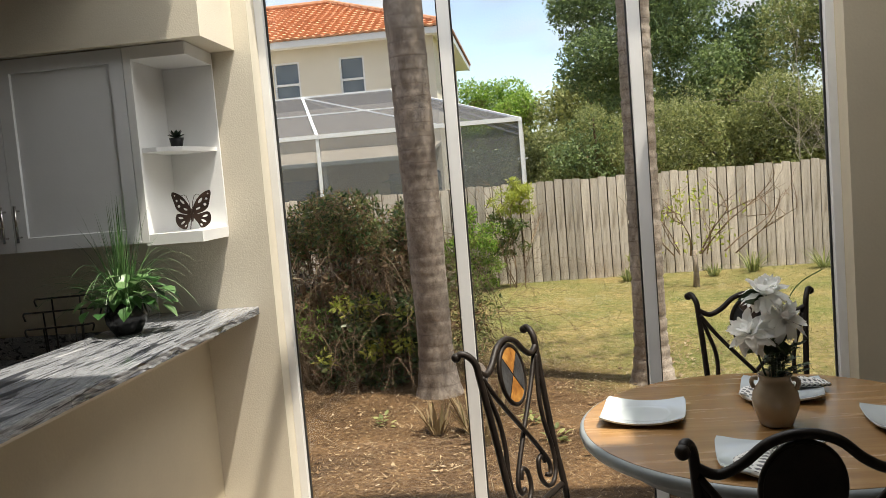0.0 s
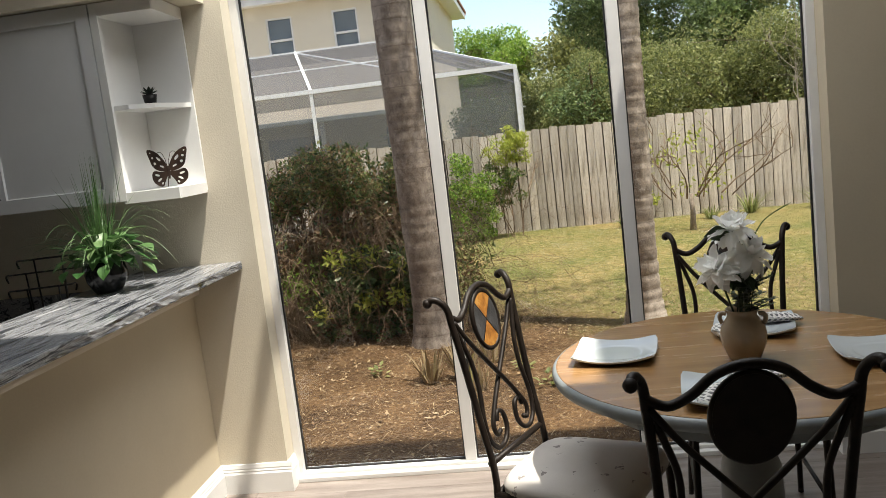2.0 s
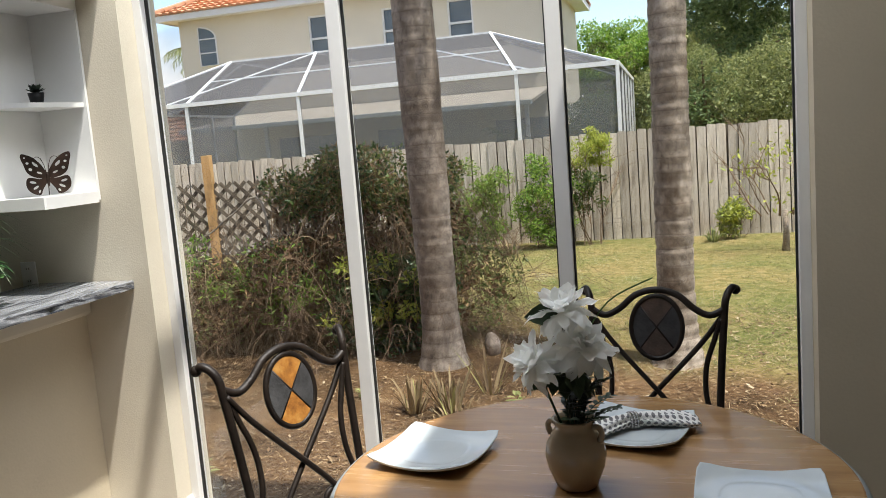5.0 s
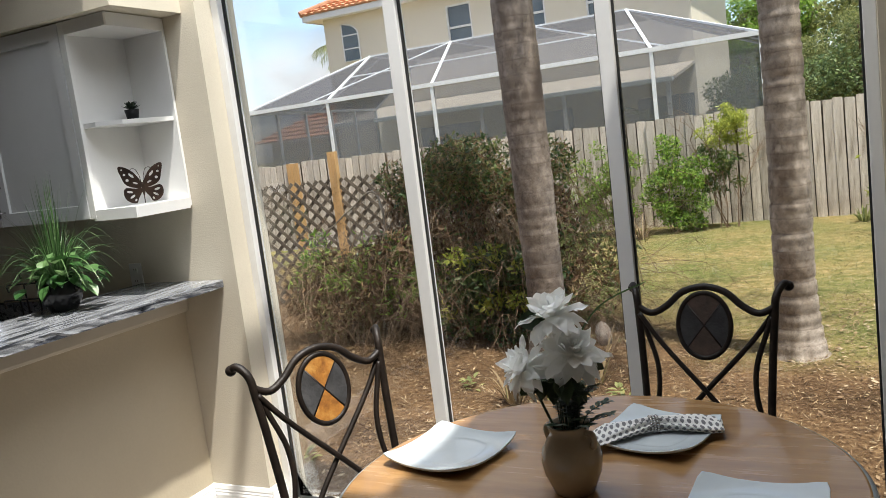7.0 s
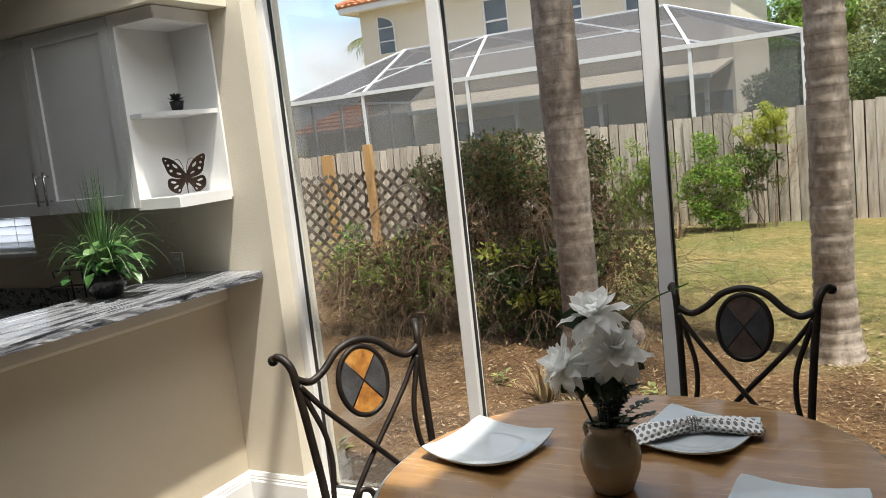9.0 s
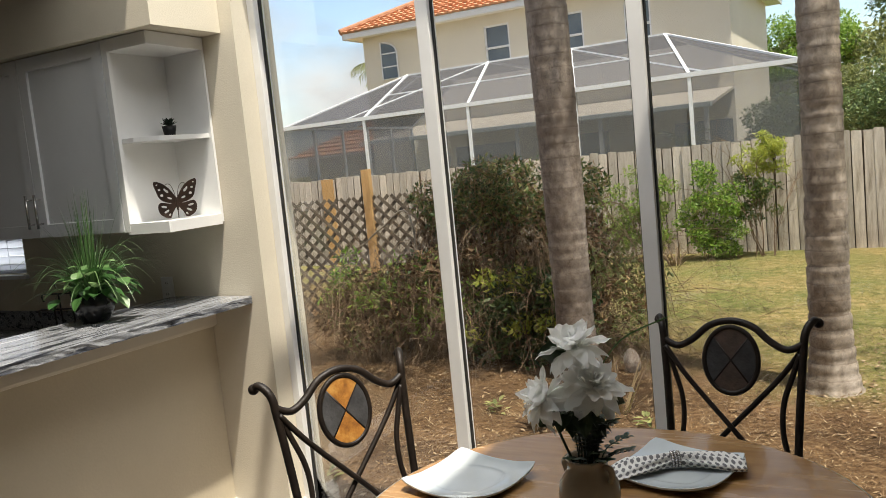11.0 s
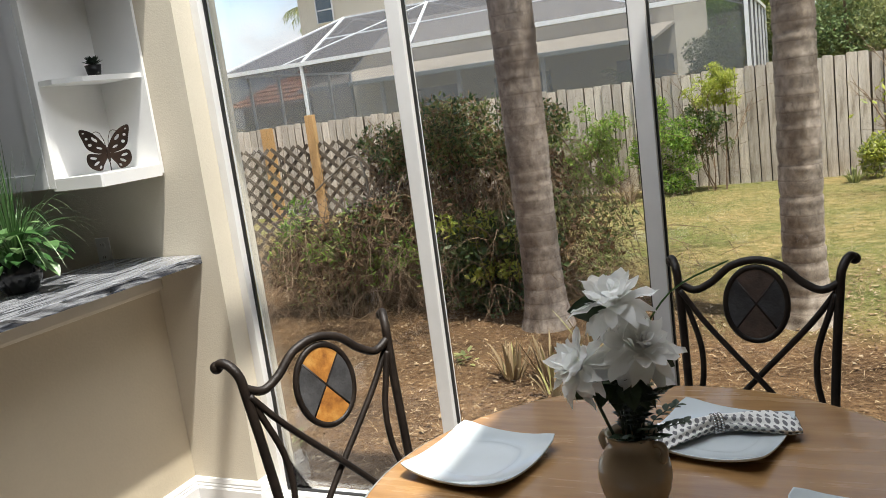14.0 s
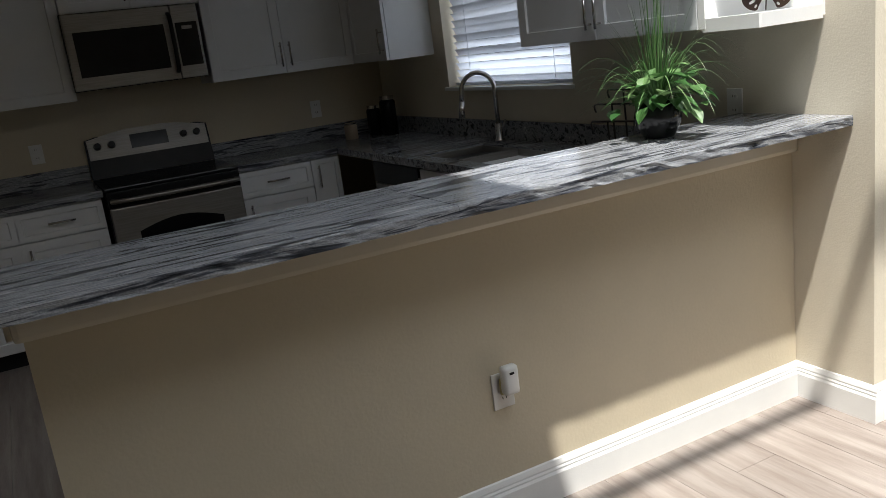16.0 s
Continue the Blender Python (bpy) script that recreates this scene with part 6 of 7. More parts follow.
for p, q in (((ex0, ey0, E0), (RX0, RY, RZ)), ((ex1, ey0, E0), (RX1, RY, RZ)), ((RX0, RY, RZ), (RX1, RY, RZ))):
    p, q = Vector(p), Vector(q)
    n_ = int((q - p).length / 0.4)
    for k in range(n_):
        u, v = p.lerp(q, k / n_), p.lerp(q, (k + 1) / n_)
        tube(bm, [u + Vector((0, 0, 0.10)), v + Vector((0, 0, 0.13))], [0.13, 0.10], 8)
part("ridge_tiles", bm, M["roof"], house, "orange ridge tiles")
# lanai: recessed patio under the first floor
def slab(corners, th):
    bm = bmesh.new()
    lo = [bm.verts.new(p) for p in corners]
    hi = [bm.verts.new(Vector(p) + Vector((0, 0, th))) for p in corners]
    bm.faces.new(lo[::-1])
    bm.faces.new(hi)
    for i in range(4):
        bm.faces.new((lo[i], lo[(i + 1) % 4], hi[(i + 1) % 4], hi[i]))
    return bm


M["patio_roof"] = material("tan_patio_roof", [(0.36, 0.32, 0.26), (0.44, 0.395, 0.325)], 0.8, scale=1.5, bump=0.1, bump_scale=30, fine=0.1)
M["gutter"] = material("pale_aqua_gutter", [(0.74, 0.84, 0.84), (0.80, 0.89, 0.89)], 0.4)
part("lanai_beam", boxes((-14.2, -2.9, -4.2, -3.9, 2.50, 2.63), bevel=0.02), M["gutter"], house, "white gutter and beam over the patio")
part("lanai_roof", slab(((-14.2, -3.89, 2.55), (-2.9, -3.89, 2.55), (-2.9, -0.01, 3.10), (-14.2, -0.01, 3.10)), 0.08), M["patio_roof"], house, "sloping cream patio roof")
for x in (-13.9, -11.2, -8.6, -6.0, -3.05):
    part("lanai_post", boxes((x - 0.055, x + 0.055, -4.10, -3.99, 0, 2.495)), M["alu"], house)
for x0, x1 in ((-12.8, -10.4), (-9.0, -7.0), (-4.8, -3.0)):
    part("patio_door", boxes((x0, x1, -0.03, -0.002, 0.05, 2.2)), M["dark_glass"], house, "dark sliding patio door")
wing = thing("neighbour_house", pose(-19, 33, GR), "low house wing with orange tile roof beyond the pool cage", "house")
part("wall", boxes((-4.5, 4.2, 0, 6, 0, 2.5)), M["stucco"], wing)
part("roof", tile_slope((-5.2, -0.7, 2.5), (4.9, -0.7, 2.5), (2.2, 3, 4.1), (-2.5, 3, 4.1), 8), M["roof"], wing)
part("roof", tile_slope((4.9, -0.7, 2.5), (4.9, 6.7, 2.5), (2.2, 3, 4.1), (2.2, 2.99, 4.1), 8), M["roof"], wing)

# ---- pool cage ----
cage = thing("pool_cage", pose(0, 17.5, GR), "white aluminium screened pool enclosure behind the fence", "pool cage")
CT, CH = 2.92, 4.20
PX = (-12.3, -9.8, -7.0, -4.5, -2.14, -0.12)
HXs = (-10.5, -8.0, -5.7, -3.35)
HYr, BYr = 3.5, 6.5


def bar(p, q, r=0.035):
    part("bar", tube(bmesh.new(), [p, q], r, 4), M["alu"], cage)


for x in PX:
    bar((x, 0, 0), (x, 0, CT), 0.05)
for k in (1, 2, 3, 4, 5):
    y = BYr * k / 5
    for x in (PX[0], PX[-1]):
        bar((x, y, 0), (x, y, CT), 0.05)
bar((PX[0], 0, CT), (PX[-1], 0, CT), 0.065)
for x in (PX[0], PX[-1]):
    bar((x, 0, CT), (x, BYr, CT), 0.055)
    bar((x, 0, 1.0), (x, BYr, 1.0), 0.03)
bar((PX[0], 0, 0.95), (PX[-1], 0, 0.95), 0.03)
bar((HXs[0], HYr, CH), (HXs[-1], HYr, CH), 0.045)
for x, h in zip(PX[1:5], HXs):
    bar((x, 0, CT), (h, HYr, CH), 0.045)
    bar((h, HYr, CH), (h, BYr, CH + 0.02), 0.04)
for h, x in ((HXs[0], PX[0]), (HXs[-1], PX[-1])):
    bar((x, 0, CT), (h, HYr, CH), 0.045)
    bar((x, BYr * 0.5, CT), (h, HYr + 0.6, CH), 0.04)
    bar((x, BYr, CT), (h, BYr, CH), 0.045)
bar(((PX[1] + HXs[0]) / 2, HYr / 2, (CT + CH) / 2), ((PX[4] + HXs[3]) / 2, HYr / 2, (CT + CH) / 2), 0.03)
bar((-10.46, 0, CT), (HXs[1], HYr, CH), 0.03)
bar((HXs[2], HYr, CH), (-1.77, 0, CT), 0.03)


def sheet(*pts, mesh=None):
    bm = bmesh.new()
    bm.faces.new([bm.verts.new(p) for p in pts])
    part("screen_panel", bm, mesh or M["screen"], cage, "dark grey insect screen")


for a, b in zip(PX, PX[1:]):
    sheet((a, 0, 0), (b, 0, 0), (b, 0, CT), (a, 0, CT), mesh=M["wall_screen"])
for a, b, c, d in zip(PX[1:5], PX[2:5], HXs[1:], HXs):
    sheet((a, 0, CT), (b, 0, CT), (c, HYr, CH), (d, HYr, CH))
sheet((PX[0], 0, CT), (PX[1], 0, CT), (HXs[0], HYr, CH))
sheet((PX[4], 0, CT), (PX[5], 0, CT), (HXs[3], HYr, CH))
for x, h in ((PX[0], HXs[0]), (PX[-1], HXs[-1])):
    sheet((x, 0, CT), (h, HYr, CH), (h, BYr, CH), (x, BYr, CT))
    for k in range(3):
        sheet((x, BYr * k / 3, 0), (x, BYr * (k + 1) / 3, 0), (x, BYr * (k + 1) / 3, CT), (x, BYr * k / 3, CT))
sheet((HXs[0], HYr, CH), (HXs[-1], HYr, CH), (HXs[-1], BYr, CH), (HXs[0], BYr, CH))


# ---- plants ----
def twigs(centre, n, reach, up, r0, seed, levels=2, droop=0.0):
    """Branching thin twigs from one place, as one mesh."""
    rng = random.Random(seed)
    bm = bmesh.new()

    def grow(p, d, ln, r, lev):
        pts = [p]
        q, w = p.copy(), d.copy()
        for i in range(4):
            w = (w + Vector((rng.uniform(-0.35, 0.35), rng.uniform(-0.35, 0.35), rng.uniform(-0.25, 0.25) - droop * i))).normalized()
            q = q + w * ln / 4
            pts.append(q.copy())
        tube(bm, pts, [r * (1 - 0.17 * i) for i in range(5)], 4)
        if lev > 0:
            for k in range(3):
                i = rng.randint(1, 4)
                grow(pts[i], (w + Vector((rng.uniform(-1, 1), rng.uniform(-1, 1), rng.uniform(-0.5, 0.8)))).normalized(), ln * rng.uniform(0.4, 0.7), r * 0.6, lev - 1)

    for k in range(n):
        a = rng.uniform(0, 6.283)
        s = rng.uniform(0, 1)
        p = Vector(centre) + Vector((reach[0] * 0.5 * s * math.cos(a), reach[1] * 0.5 * s * math.sin(a), 0))
        d = Vector((math.cos(a) * reach[0] * 0.6 * rng.uniform(0.2, 1), math.sin(a) * reach[1] * 0.6 * rng.uniform(0.2, 1), up * rng.uniform(0.5, 1.0)))
        grow(p, d.normalized(), d.length, r0 * rng.uniform(0.6, 1.2), levels)
    return bm


def shrub(name, x, y, label, category, foliage, twig_bm=None, group="", trunk=None, zbase=None):
    ob = thing(name, pose(x, y, GR if zbase is None else zbase), label, category, group)
    if trunk is not None:
        part("trunk", trunk, M["bark"], ob, smooth=True)
    if twig_bm is not None:
        part("twigs", twig_bm, M["twig"], ob)
    for cen, cnt, size, ma, asp, seed in foliage:
        v, f = leaves(cen, cnt, size, asp, rng=np.random.default_rng(seed))
        mesh_object("foliage", v, f, ma, ob)
    return ob


M["brown_leaf"] = leaf_material("dry_leaves", [(0.12, 0.06, 0.03), (0.26, 0.15, 0.075), (0.44, 0.30, 0.15)], 0.8, 0.2)
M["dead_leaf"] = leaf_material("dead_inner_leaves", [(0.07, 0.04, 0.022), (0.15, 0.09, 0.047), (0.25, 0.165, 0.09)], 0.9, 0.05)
M["dark_leaf"] = leaf_material("dark_glossy_leaves", [(0.025, 0.05, 0.016), (0.065, 0.11, 0.034), (0.14, 0.20, 0.06)], 0.35, 0.3)
M["vine"] = material("dry_vine_bark", [(0.14, 0.088, 0.052), (0.34, 0.25, 0.155)], 0.9, scale=4)


def vines(n, rx, ry, top, seed, r=0.0032, spread=1.3):
    """Long thin stems that rise from the ground, arch over and hang out again."""
    rng = random.Random(seed)
    bm = bmesh.new()
    for k in range(n):
        a, q = rng.uniform(0, 6.283), math.sqrt(rng.uniform(0, 1))
        x0, y0 = rx * 0.75 * q * math.cos(a), ry * 0.75 * q * math.sin(a)
        h = top * rng.uniform(0.55, 1.05) * (1 - 0.35 * q)
        b = a + rng.uniform(-1.2, 1.2)
        out = rng.uniform(0.15, 0.55) * spread
        dx, dy = math.cos(b) * out, math.sin(b) * out * 0.7
        pts = [(x0, y0, 0), (x0 + dx * 0.1 + rng.uniform(-0.1, 0.1), y0 + dy * 0.1, h * 0.5), (x0 + dx * 0.4, y0 + dy * 0.4, h * 0.92), (x0 + dx * 0.75, y0 + dy * 0.75, h * rng.uniform(0.85, 1.02)), (x0 + dx * 1.15, y0 + dy * 1.15, h * rng.uniform(0.45, 0.8)), (x0 + dx * 1.3, y0 + dy * 1.3, h * rng.uniform(0.2, 0.55))]
        pts = smooth_line([Vector(p) + Vector((rng.uniform(-0.05, 0.05), rng.uniform(-0.05, 0.05), 0)) for p in pts], 3)
        rr = r * rng.uniform(0.6, 1.4)
        tube(bm, pts, [rr * (1 - 0.6 * i / len(pts)) for i in range(len(pts))], 4)
    return bm


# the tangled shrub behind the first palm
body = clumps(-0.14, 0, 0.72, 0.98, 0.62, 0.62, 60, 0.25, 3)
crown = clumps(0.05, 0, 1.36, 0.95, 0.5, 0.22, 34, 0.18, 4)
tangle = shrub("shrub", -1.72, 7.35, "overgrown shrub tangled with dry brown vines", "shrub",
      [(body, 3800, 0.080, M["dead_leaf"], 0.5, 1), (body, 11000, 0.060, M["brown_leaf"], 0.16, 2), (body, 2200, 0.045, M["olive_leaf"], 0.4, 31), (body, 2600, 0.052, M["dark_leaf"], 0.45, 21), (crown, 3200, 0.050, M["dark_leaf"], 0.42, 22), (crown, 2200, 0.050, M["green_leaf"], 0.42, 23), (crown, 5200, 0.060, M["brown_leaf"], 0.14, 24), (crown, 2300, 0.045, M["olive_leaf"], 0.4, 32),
       (clumps(0.35, -0.55, 0.42, 0.55, 0.25, 0.38, 26, 0.16, 8), 3600, 0.062, M["dark_leaf"], 0.5, 9), (clumps(0.25, -0.75, 0.50, 0.40, 0.12, 0.40, 10, 0.09, 5), 520, 0.058, M["yellow_leaf"], 0.42, 4), (clumps(0.90, -0.2, 0.42, 0.30, 0.4, 0.36, 20, 0.16, 6), 600, 0.05, M["brown_leaf"], 0.4, 3), (clumps(0.95, -0.2, 0.6, 0.35, 0.4, 0.5, 20, 0.16, 26), 1100, 0.05, M["olive_leaf"], 0.4, 27),
       (clumps(-0.6, -0.55, 0.55, 0.55, 0.2, 0.42, 22, 0.13, 17), 620, 0.056, M["bright_leaf"], 0.36, 18)],
      twigs((0, 0, 0), 130, (2.2, 1.3), 1.15, 0.0042, 11, 3, 0.16))
part("vines", vines(300, 1.15, 0.66, 1.62, 12, 0.0040), M["vine"], tangle, "long dry arching vine stems")
body = clumps(0, 0, 0.40, 0.55, 0.42, 0.34, 30, 0.17, 13)
tips = clumps(0.05, -0.1, 0.62, 0.6, 0.4, 0.36, 30, 0.09, 14)
thin = shrub("shrub", -2.86, 6.95, "thin twiggy shrub with bright green leaf tips", "shrub",
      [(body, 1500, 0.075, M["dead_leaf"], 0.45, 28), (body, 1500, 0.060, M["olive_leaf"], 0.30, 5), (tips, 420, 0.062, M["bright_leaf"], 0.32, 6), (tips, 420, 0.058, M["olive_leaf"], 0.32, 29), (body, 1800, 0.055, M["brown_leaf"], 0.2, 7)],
      twigs((0, 0, 0), 46, (1.5, 1.0), 0.72, 0.0034, 21, 3, 0.12))
part("vines", vines(120, 0.6, 0.45, 1.10, 22, 0.0034, 1.5), M["vine"], thin, "thin dry arching stems")
part("bare_branch", tube(bmesh.new(), smooth_line([(0.45, 0, 0.25), (0.26, 0.20, 1.24), (-0.04, 0.20, 1.15), (-0.25, 0.20, 1.01), (-0.41, 0.20, 0.95), (-0.54, 0.20, 0.91), (-0.58, 0.20, 0.99)]), [0.012 - 0.0003 * k for k in range(31)], 6), M["pale_twig"], thin, "pale bare branch curving over the lattice", smooth=True)
# bright green shrubs against the fence
cen = clumps(0, 0, 0.48, 0.46, 0.25, 0.48, 44, 0.13, 31) + clumps(-0.08, 0, 1.1, 0.12, 0.12, 0.42, 12, 0.10, 32) + clumps(0.35, 0, 0.75, 0.22, 0.12, 0.3, 10, 0.10, 34)
shrub("shrub", -0.95, 12.45, "bright green leafy shrub against the fence", "shrub", [(cen, 6500, 0.048, M["bright_leaf"], 0.5, 8), (cen, 1500, 0.045, M["green_leaf"], 0.5, 9)], twigs((0, 0, 0), 8, (0.4, 0.3), 0.8, 0.006, 33, 2), "fence shrubs")
cen = clumps(0.10, 0, 0.74, 0.58, 0.2, 0.60, 48, 0.13, 41)
shrub("shrub", -2.05, 12.5, "loose green shrub against the fence", "shrub", [(cen, 3600, 0.05, M["olive_leaf"], 0.45, 10), (cen, 3600, 0.05, M["bright_leaf"], 0.45, 11)], twigs((0, 0, 0), 8, (0.6, 0.3), 0.8, 0.006, 42, 2), "fence shrubs")
cen = clumps(-0.10, 0, 1.38, 0.34, 0.2, 0.26, 34, 0.085, 51)
shrub("sapling", -0.18, 12.6, "slender sapling with yellow-green leaves by the fence", "sapling", [(cen, 2600, 0.050, M["yellow_leaf"], 0.4, 12), (clumps(-0.2, 0, 0.8, 0.34, 0.2, 0.4, 20, 0.10, 52), 1800, 0.05, M["green_leaf"], 0.45, 13)], twigs((-0.12, 0, 0), 7, (0.35, 0.2), 1.45, 0.010, 53, 2))
cen = clumps(0, 0, 0.28, 0.22, 0.15, 0.2, 10, 0.14, 61)
shrub("shrub", 1.62, 12.7, "small yellow-green shrub at the fence foot", "shrub", [(cen, 900, 0.07, M["yellow_leaf"], 0.4, 14), (cen, 500, 0.07, M["olive_leaf"], 0.4, 15)], twigs((0, 0, 0), 6, (0.3, 0.2), 0.5, 0.005, 62, 1), "fence shrubs")
# small bare tree in the yard
shrub("sapling", 2.15, 11.4, "small nearly bare citrus sapling in the grass", "sapling", [(clumps(0, 0, 1.0, 0.75, 0.4, 0.5, 20, 0.2, 71), 260, 0.07, M["yellow_leaf"], 0.45, 16)], twigs((0, 0, 0.45), 9, (1.6, 0.9), 1.0, 0.014, 72, 2), trunk=tube(bmesh.new(), [(0, 0, 0), (0.01, 0, 0.25), (0, 0, 0.5)], [0.045, 0.035, 0.03], 8))


def tree(name, x, y, label, trunk_h, trunk_r, crowns, seed, limbs=7, group=""):
    ob = thing(name, pose(x, y, GR), label, "tree", group)
    rng = random.Random(seed)
    bm = tube(bmesh.new(), [(0, 0, -0.1), (0.05, 0, trunk_h * 0.4), (0, 0.05, trunk_h)], [trunk_r * 1.3, trunk_r, trunk_r * 0.75], 10)
    for k in range(limbs):
        cen = rng.choice(crowns[0][0])
        top = Vector(cen[:3])
        a = Vector((0, 0, trunk_h * rng.uniform(0.6, 1.0)))
        midp = a.lerp(top, 0.5) + Vector((0, 0, 0.3))
        tube(bm, smooth_line([a, midp, top], 4), [trunk_r * 0.5 * (1 - i / 10) for i in range(9)], 6)
    part("trunk", bm, M["twig"], ob, smooth=True)
    for cen, cnt, size, ma, sd in crowns:
        v, f = leaves(cen, cnt, size, 0.5, rng=np.random.default_rng(sd))
        mesh_object("crown", v, f, ma, ob)
    return ob


# trees behind the fence
tree("tree", 5.6, 24.0, "tall dark green oak behind the fence", 3.2, 0.28, [(clumps(-1.0, 0, 5.8, 3.6, 2.2, 3.6, 110, 0.75, 81), 80000, 0.115, M["oak_leaf"], 81)], 81)
tree("tree", 9.5, 19.0, "broad green tree behind the fence", 2.8, 0.25, [(clumps(0, 0, 4.9, 4.2, 2.0, 3.2, 110, 0.6, 91), 62000, 0.105, M["olive_leaf"], 91), (clumps(-0.5, -0.8, 5.6, 3.5, 1.5, 2.6, 50, 0.55, 93), 20000, 0.11, M["bright_leaf"], 92)], 91)
tree("tree", 4.3, 16.6, "grey-green twiggy bush tree behind the fence", 1.2, 0.10, [(clumps(0, 0, 2.1, 2.6, 1.0, 1.1, 90, 0.42, 101), 42000, 0.065, M["olive_leaf"], 101), (clumps(0, 0, 1.8, 2.4, 1.0, 1.0, 60, 0.42, 103), 9000, 0.085, M["olive_leaf"], 102)], 101, 12)
tree("tree", 1.6, 19.5, "olive-green bush tree beside the pool cage", 1.3, 0.12, [(clumps(0, 0, 2.1, 1.35, 1.0, 1.0, 50, 0.42, 111), 26000, 0.07, M["olive_leaf"], 111), (clumps(0, 0, 1.9, 1.2, 1.0, 0.9, 30, 0.4, 113), 4000, 0.09, M["oak_leaf"], 112)], 111)
tree("tree", -2.0, 40.0, "distant light green tree beyond the houses", 3.0, 0.3, [(clumps(0, 0, 4.6, 2.6, 1.5, 1.7, 60, 0.7, 121), 20000, 0.15, M["bright_leaf"], 121), (clumps(0.8, 0, 3.8, 3.0, 1.5, 1.7, 40, 0.7, 123), 8000, 0.20, M["olive_leaf"], 122)], 121)
tree("tree", 3.2, 34.0, "distant green tree beyond the fence", 3.0, 0.3, [(clumps(0, 0, 4.0, 2.4, 1.5, 1.6, 50, 0.8, 131), 9000, 0.22, M["olive_leaf"], 131)], 131)
bare = thing("bare_shrub", pose(4.9, 14.6, GR), "pale bare-branched shrub leaning behind the fence", "shrub")
part("branches", twigs((0.9, 0, 0.6), 14, (2.6, 1.0), 2.4, 0.009, 141, 2), M["pale_twig"], bare)

# potted palms on the neighbour's patio, and a dark hedge beside it
def patio_palm(x, y, h, seed):
    rng = random.Random(seed)
    ob = thing("potted_palm", pose(x, y, GR), "dark green potted palm on the screened patio", "plant", "patio palms")
    part("pot", lathe(bmesh.new(), [(0, 0), (0.16, 0), (0.22, 0.36), (0.19, 0.36), (0, 0.33)], 16), M["vase"], ob, smooth=True)
    part("stem", tube(bmesh.new(), [(0, 0, 0.3), (0.03, 0.02, h * 0.55)], [0.05, 0.035], 8), M["twig"], ob, smooth=True)
    for k in range(14):
        a, el, ln = rng.uniform(0, 6.283), rng.uniform(0.2, 1.2), h * rng.uniform(0.38, 0.55)
        rib = [Vector((math.cos(a) * ln * t * math.cos(el), math.sin(a) * ln * t * math.cos(el), h * 0.55 + ln * (math.sin(el) * t - 0.5 * t * t))) for t in (i / 7 for i in range(8))]
        bm = tube(bmesh.new(), rib, 0.010, 4)
        for i in range(1, 8):
            for s in (-1, 1):
                d = Vector((-math.sin(a) * s + math.cos(a) * 0.5, math.cos(a) * s + math.sin(a) * 0.5, -0.3))
                blade(bm, rib[i], rib[i] + d * h * 0.13, 0.02, 0.045, 3)
        part("frond", bm, M["dark_leaf"], ob)


for x, y, h, sd in ((-3.4, 22.6, 2.5, 301), (-5.0, 23.2, 1.9, 302), (-9.0, 23.0, 2.3, 303)):
    patio_palm(x, y, h, sd)
tree("shrub", -1.3, 26.2, "dark green hedge beside the patio", 0.8, 0.08, [(clumps(0, 0, 1.5, 1.3, 0.8, 1.2, 50, 0.42, 311), 14000, 0.10, M["dark_leaf"], 311)], 311)
tree("shrub", 1.0, 25.5, "olive-green hedge beyond the pool cage", 0.8, 0.08, [(clumps(0, 0, 1.6, 1.9, 0.8, 1.3, 60, 0.45, 321), 14000, 0.11, M["olive_leaf"], 321)], 321)

# far palm behind the house
fp = thing("palm_tree", pose(-20.3, 36.0, GR + 2.1), "distant feathery palm behind the house", "palm tree")
part("trunk", tube(bmesh.new(), [(0, 0, -1.9), (0.1, 0, 2.5), (0, 0, 4.4)], [0.2, 0.16, 0.15], 10), M["bark"], fp, smooth=True)
rg2 = random.Random(77)
for k in range(22):
    bm = bmesh.new()
    a = 2 * math.pi * k / 22 + rg2.uniform(-0.15, 0.15)
    el = rg2.uniform(0.2, 1.1)
    ln = rg2.uniform(1.7, 2.3)
    rib = [Vector((math.cos(a) * ln * t * math.cos(el * (1 - t * 0.6)), math.sin(a) * ln * t * math.cos(el * (1 - t * 0.6)), 4.4 + ln * (math.sin(el) * t - 0.75 * t * t))) for t in (i / 12 for i in range(13))]
    tube(bm, rib, 0.018, 4)
    for i in range(1, 13):
        for s in (-1, 1):
            for j in range(2):
                d = Vector((-math.sin(a) * s * 0.5 + math.cos(a) * 0.35, math.cos(a) * s * 0.5 + math.sin(a) * 0.35, -0.75 + rg2.uniform(-0.2, 0.2)))
                blade(bm, rib[i].lerp(rib[i - 1], j * 0.5), rib[i] + d * rg2.uniform(0.45, 0.7), 0.02, 0.032, 3)
    part("frond", bm, M["olive_leaf"], fp)

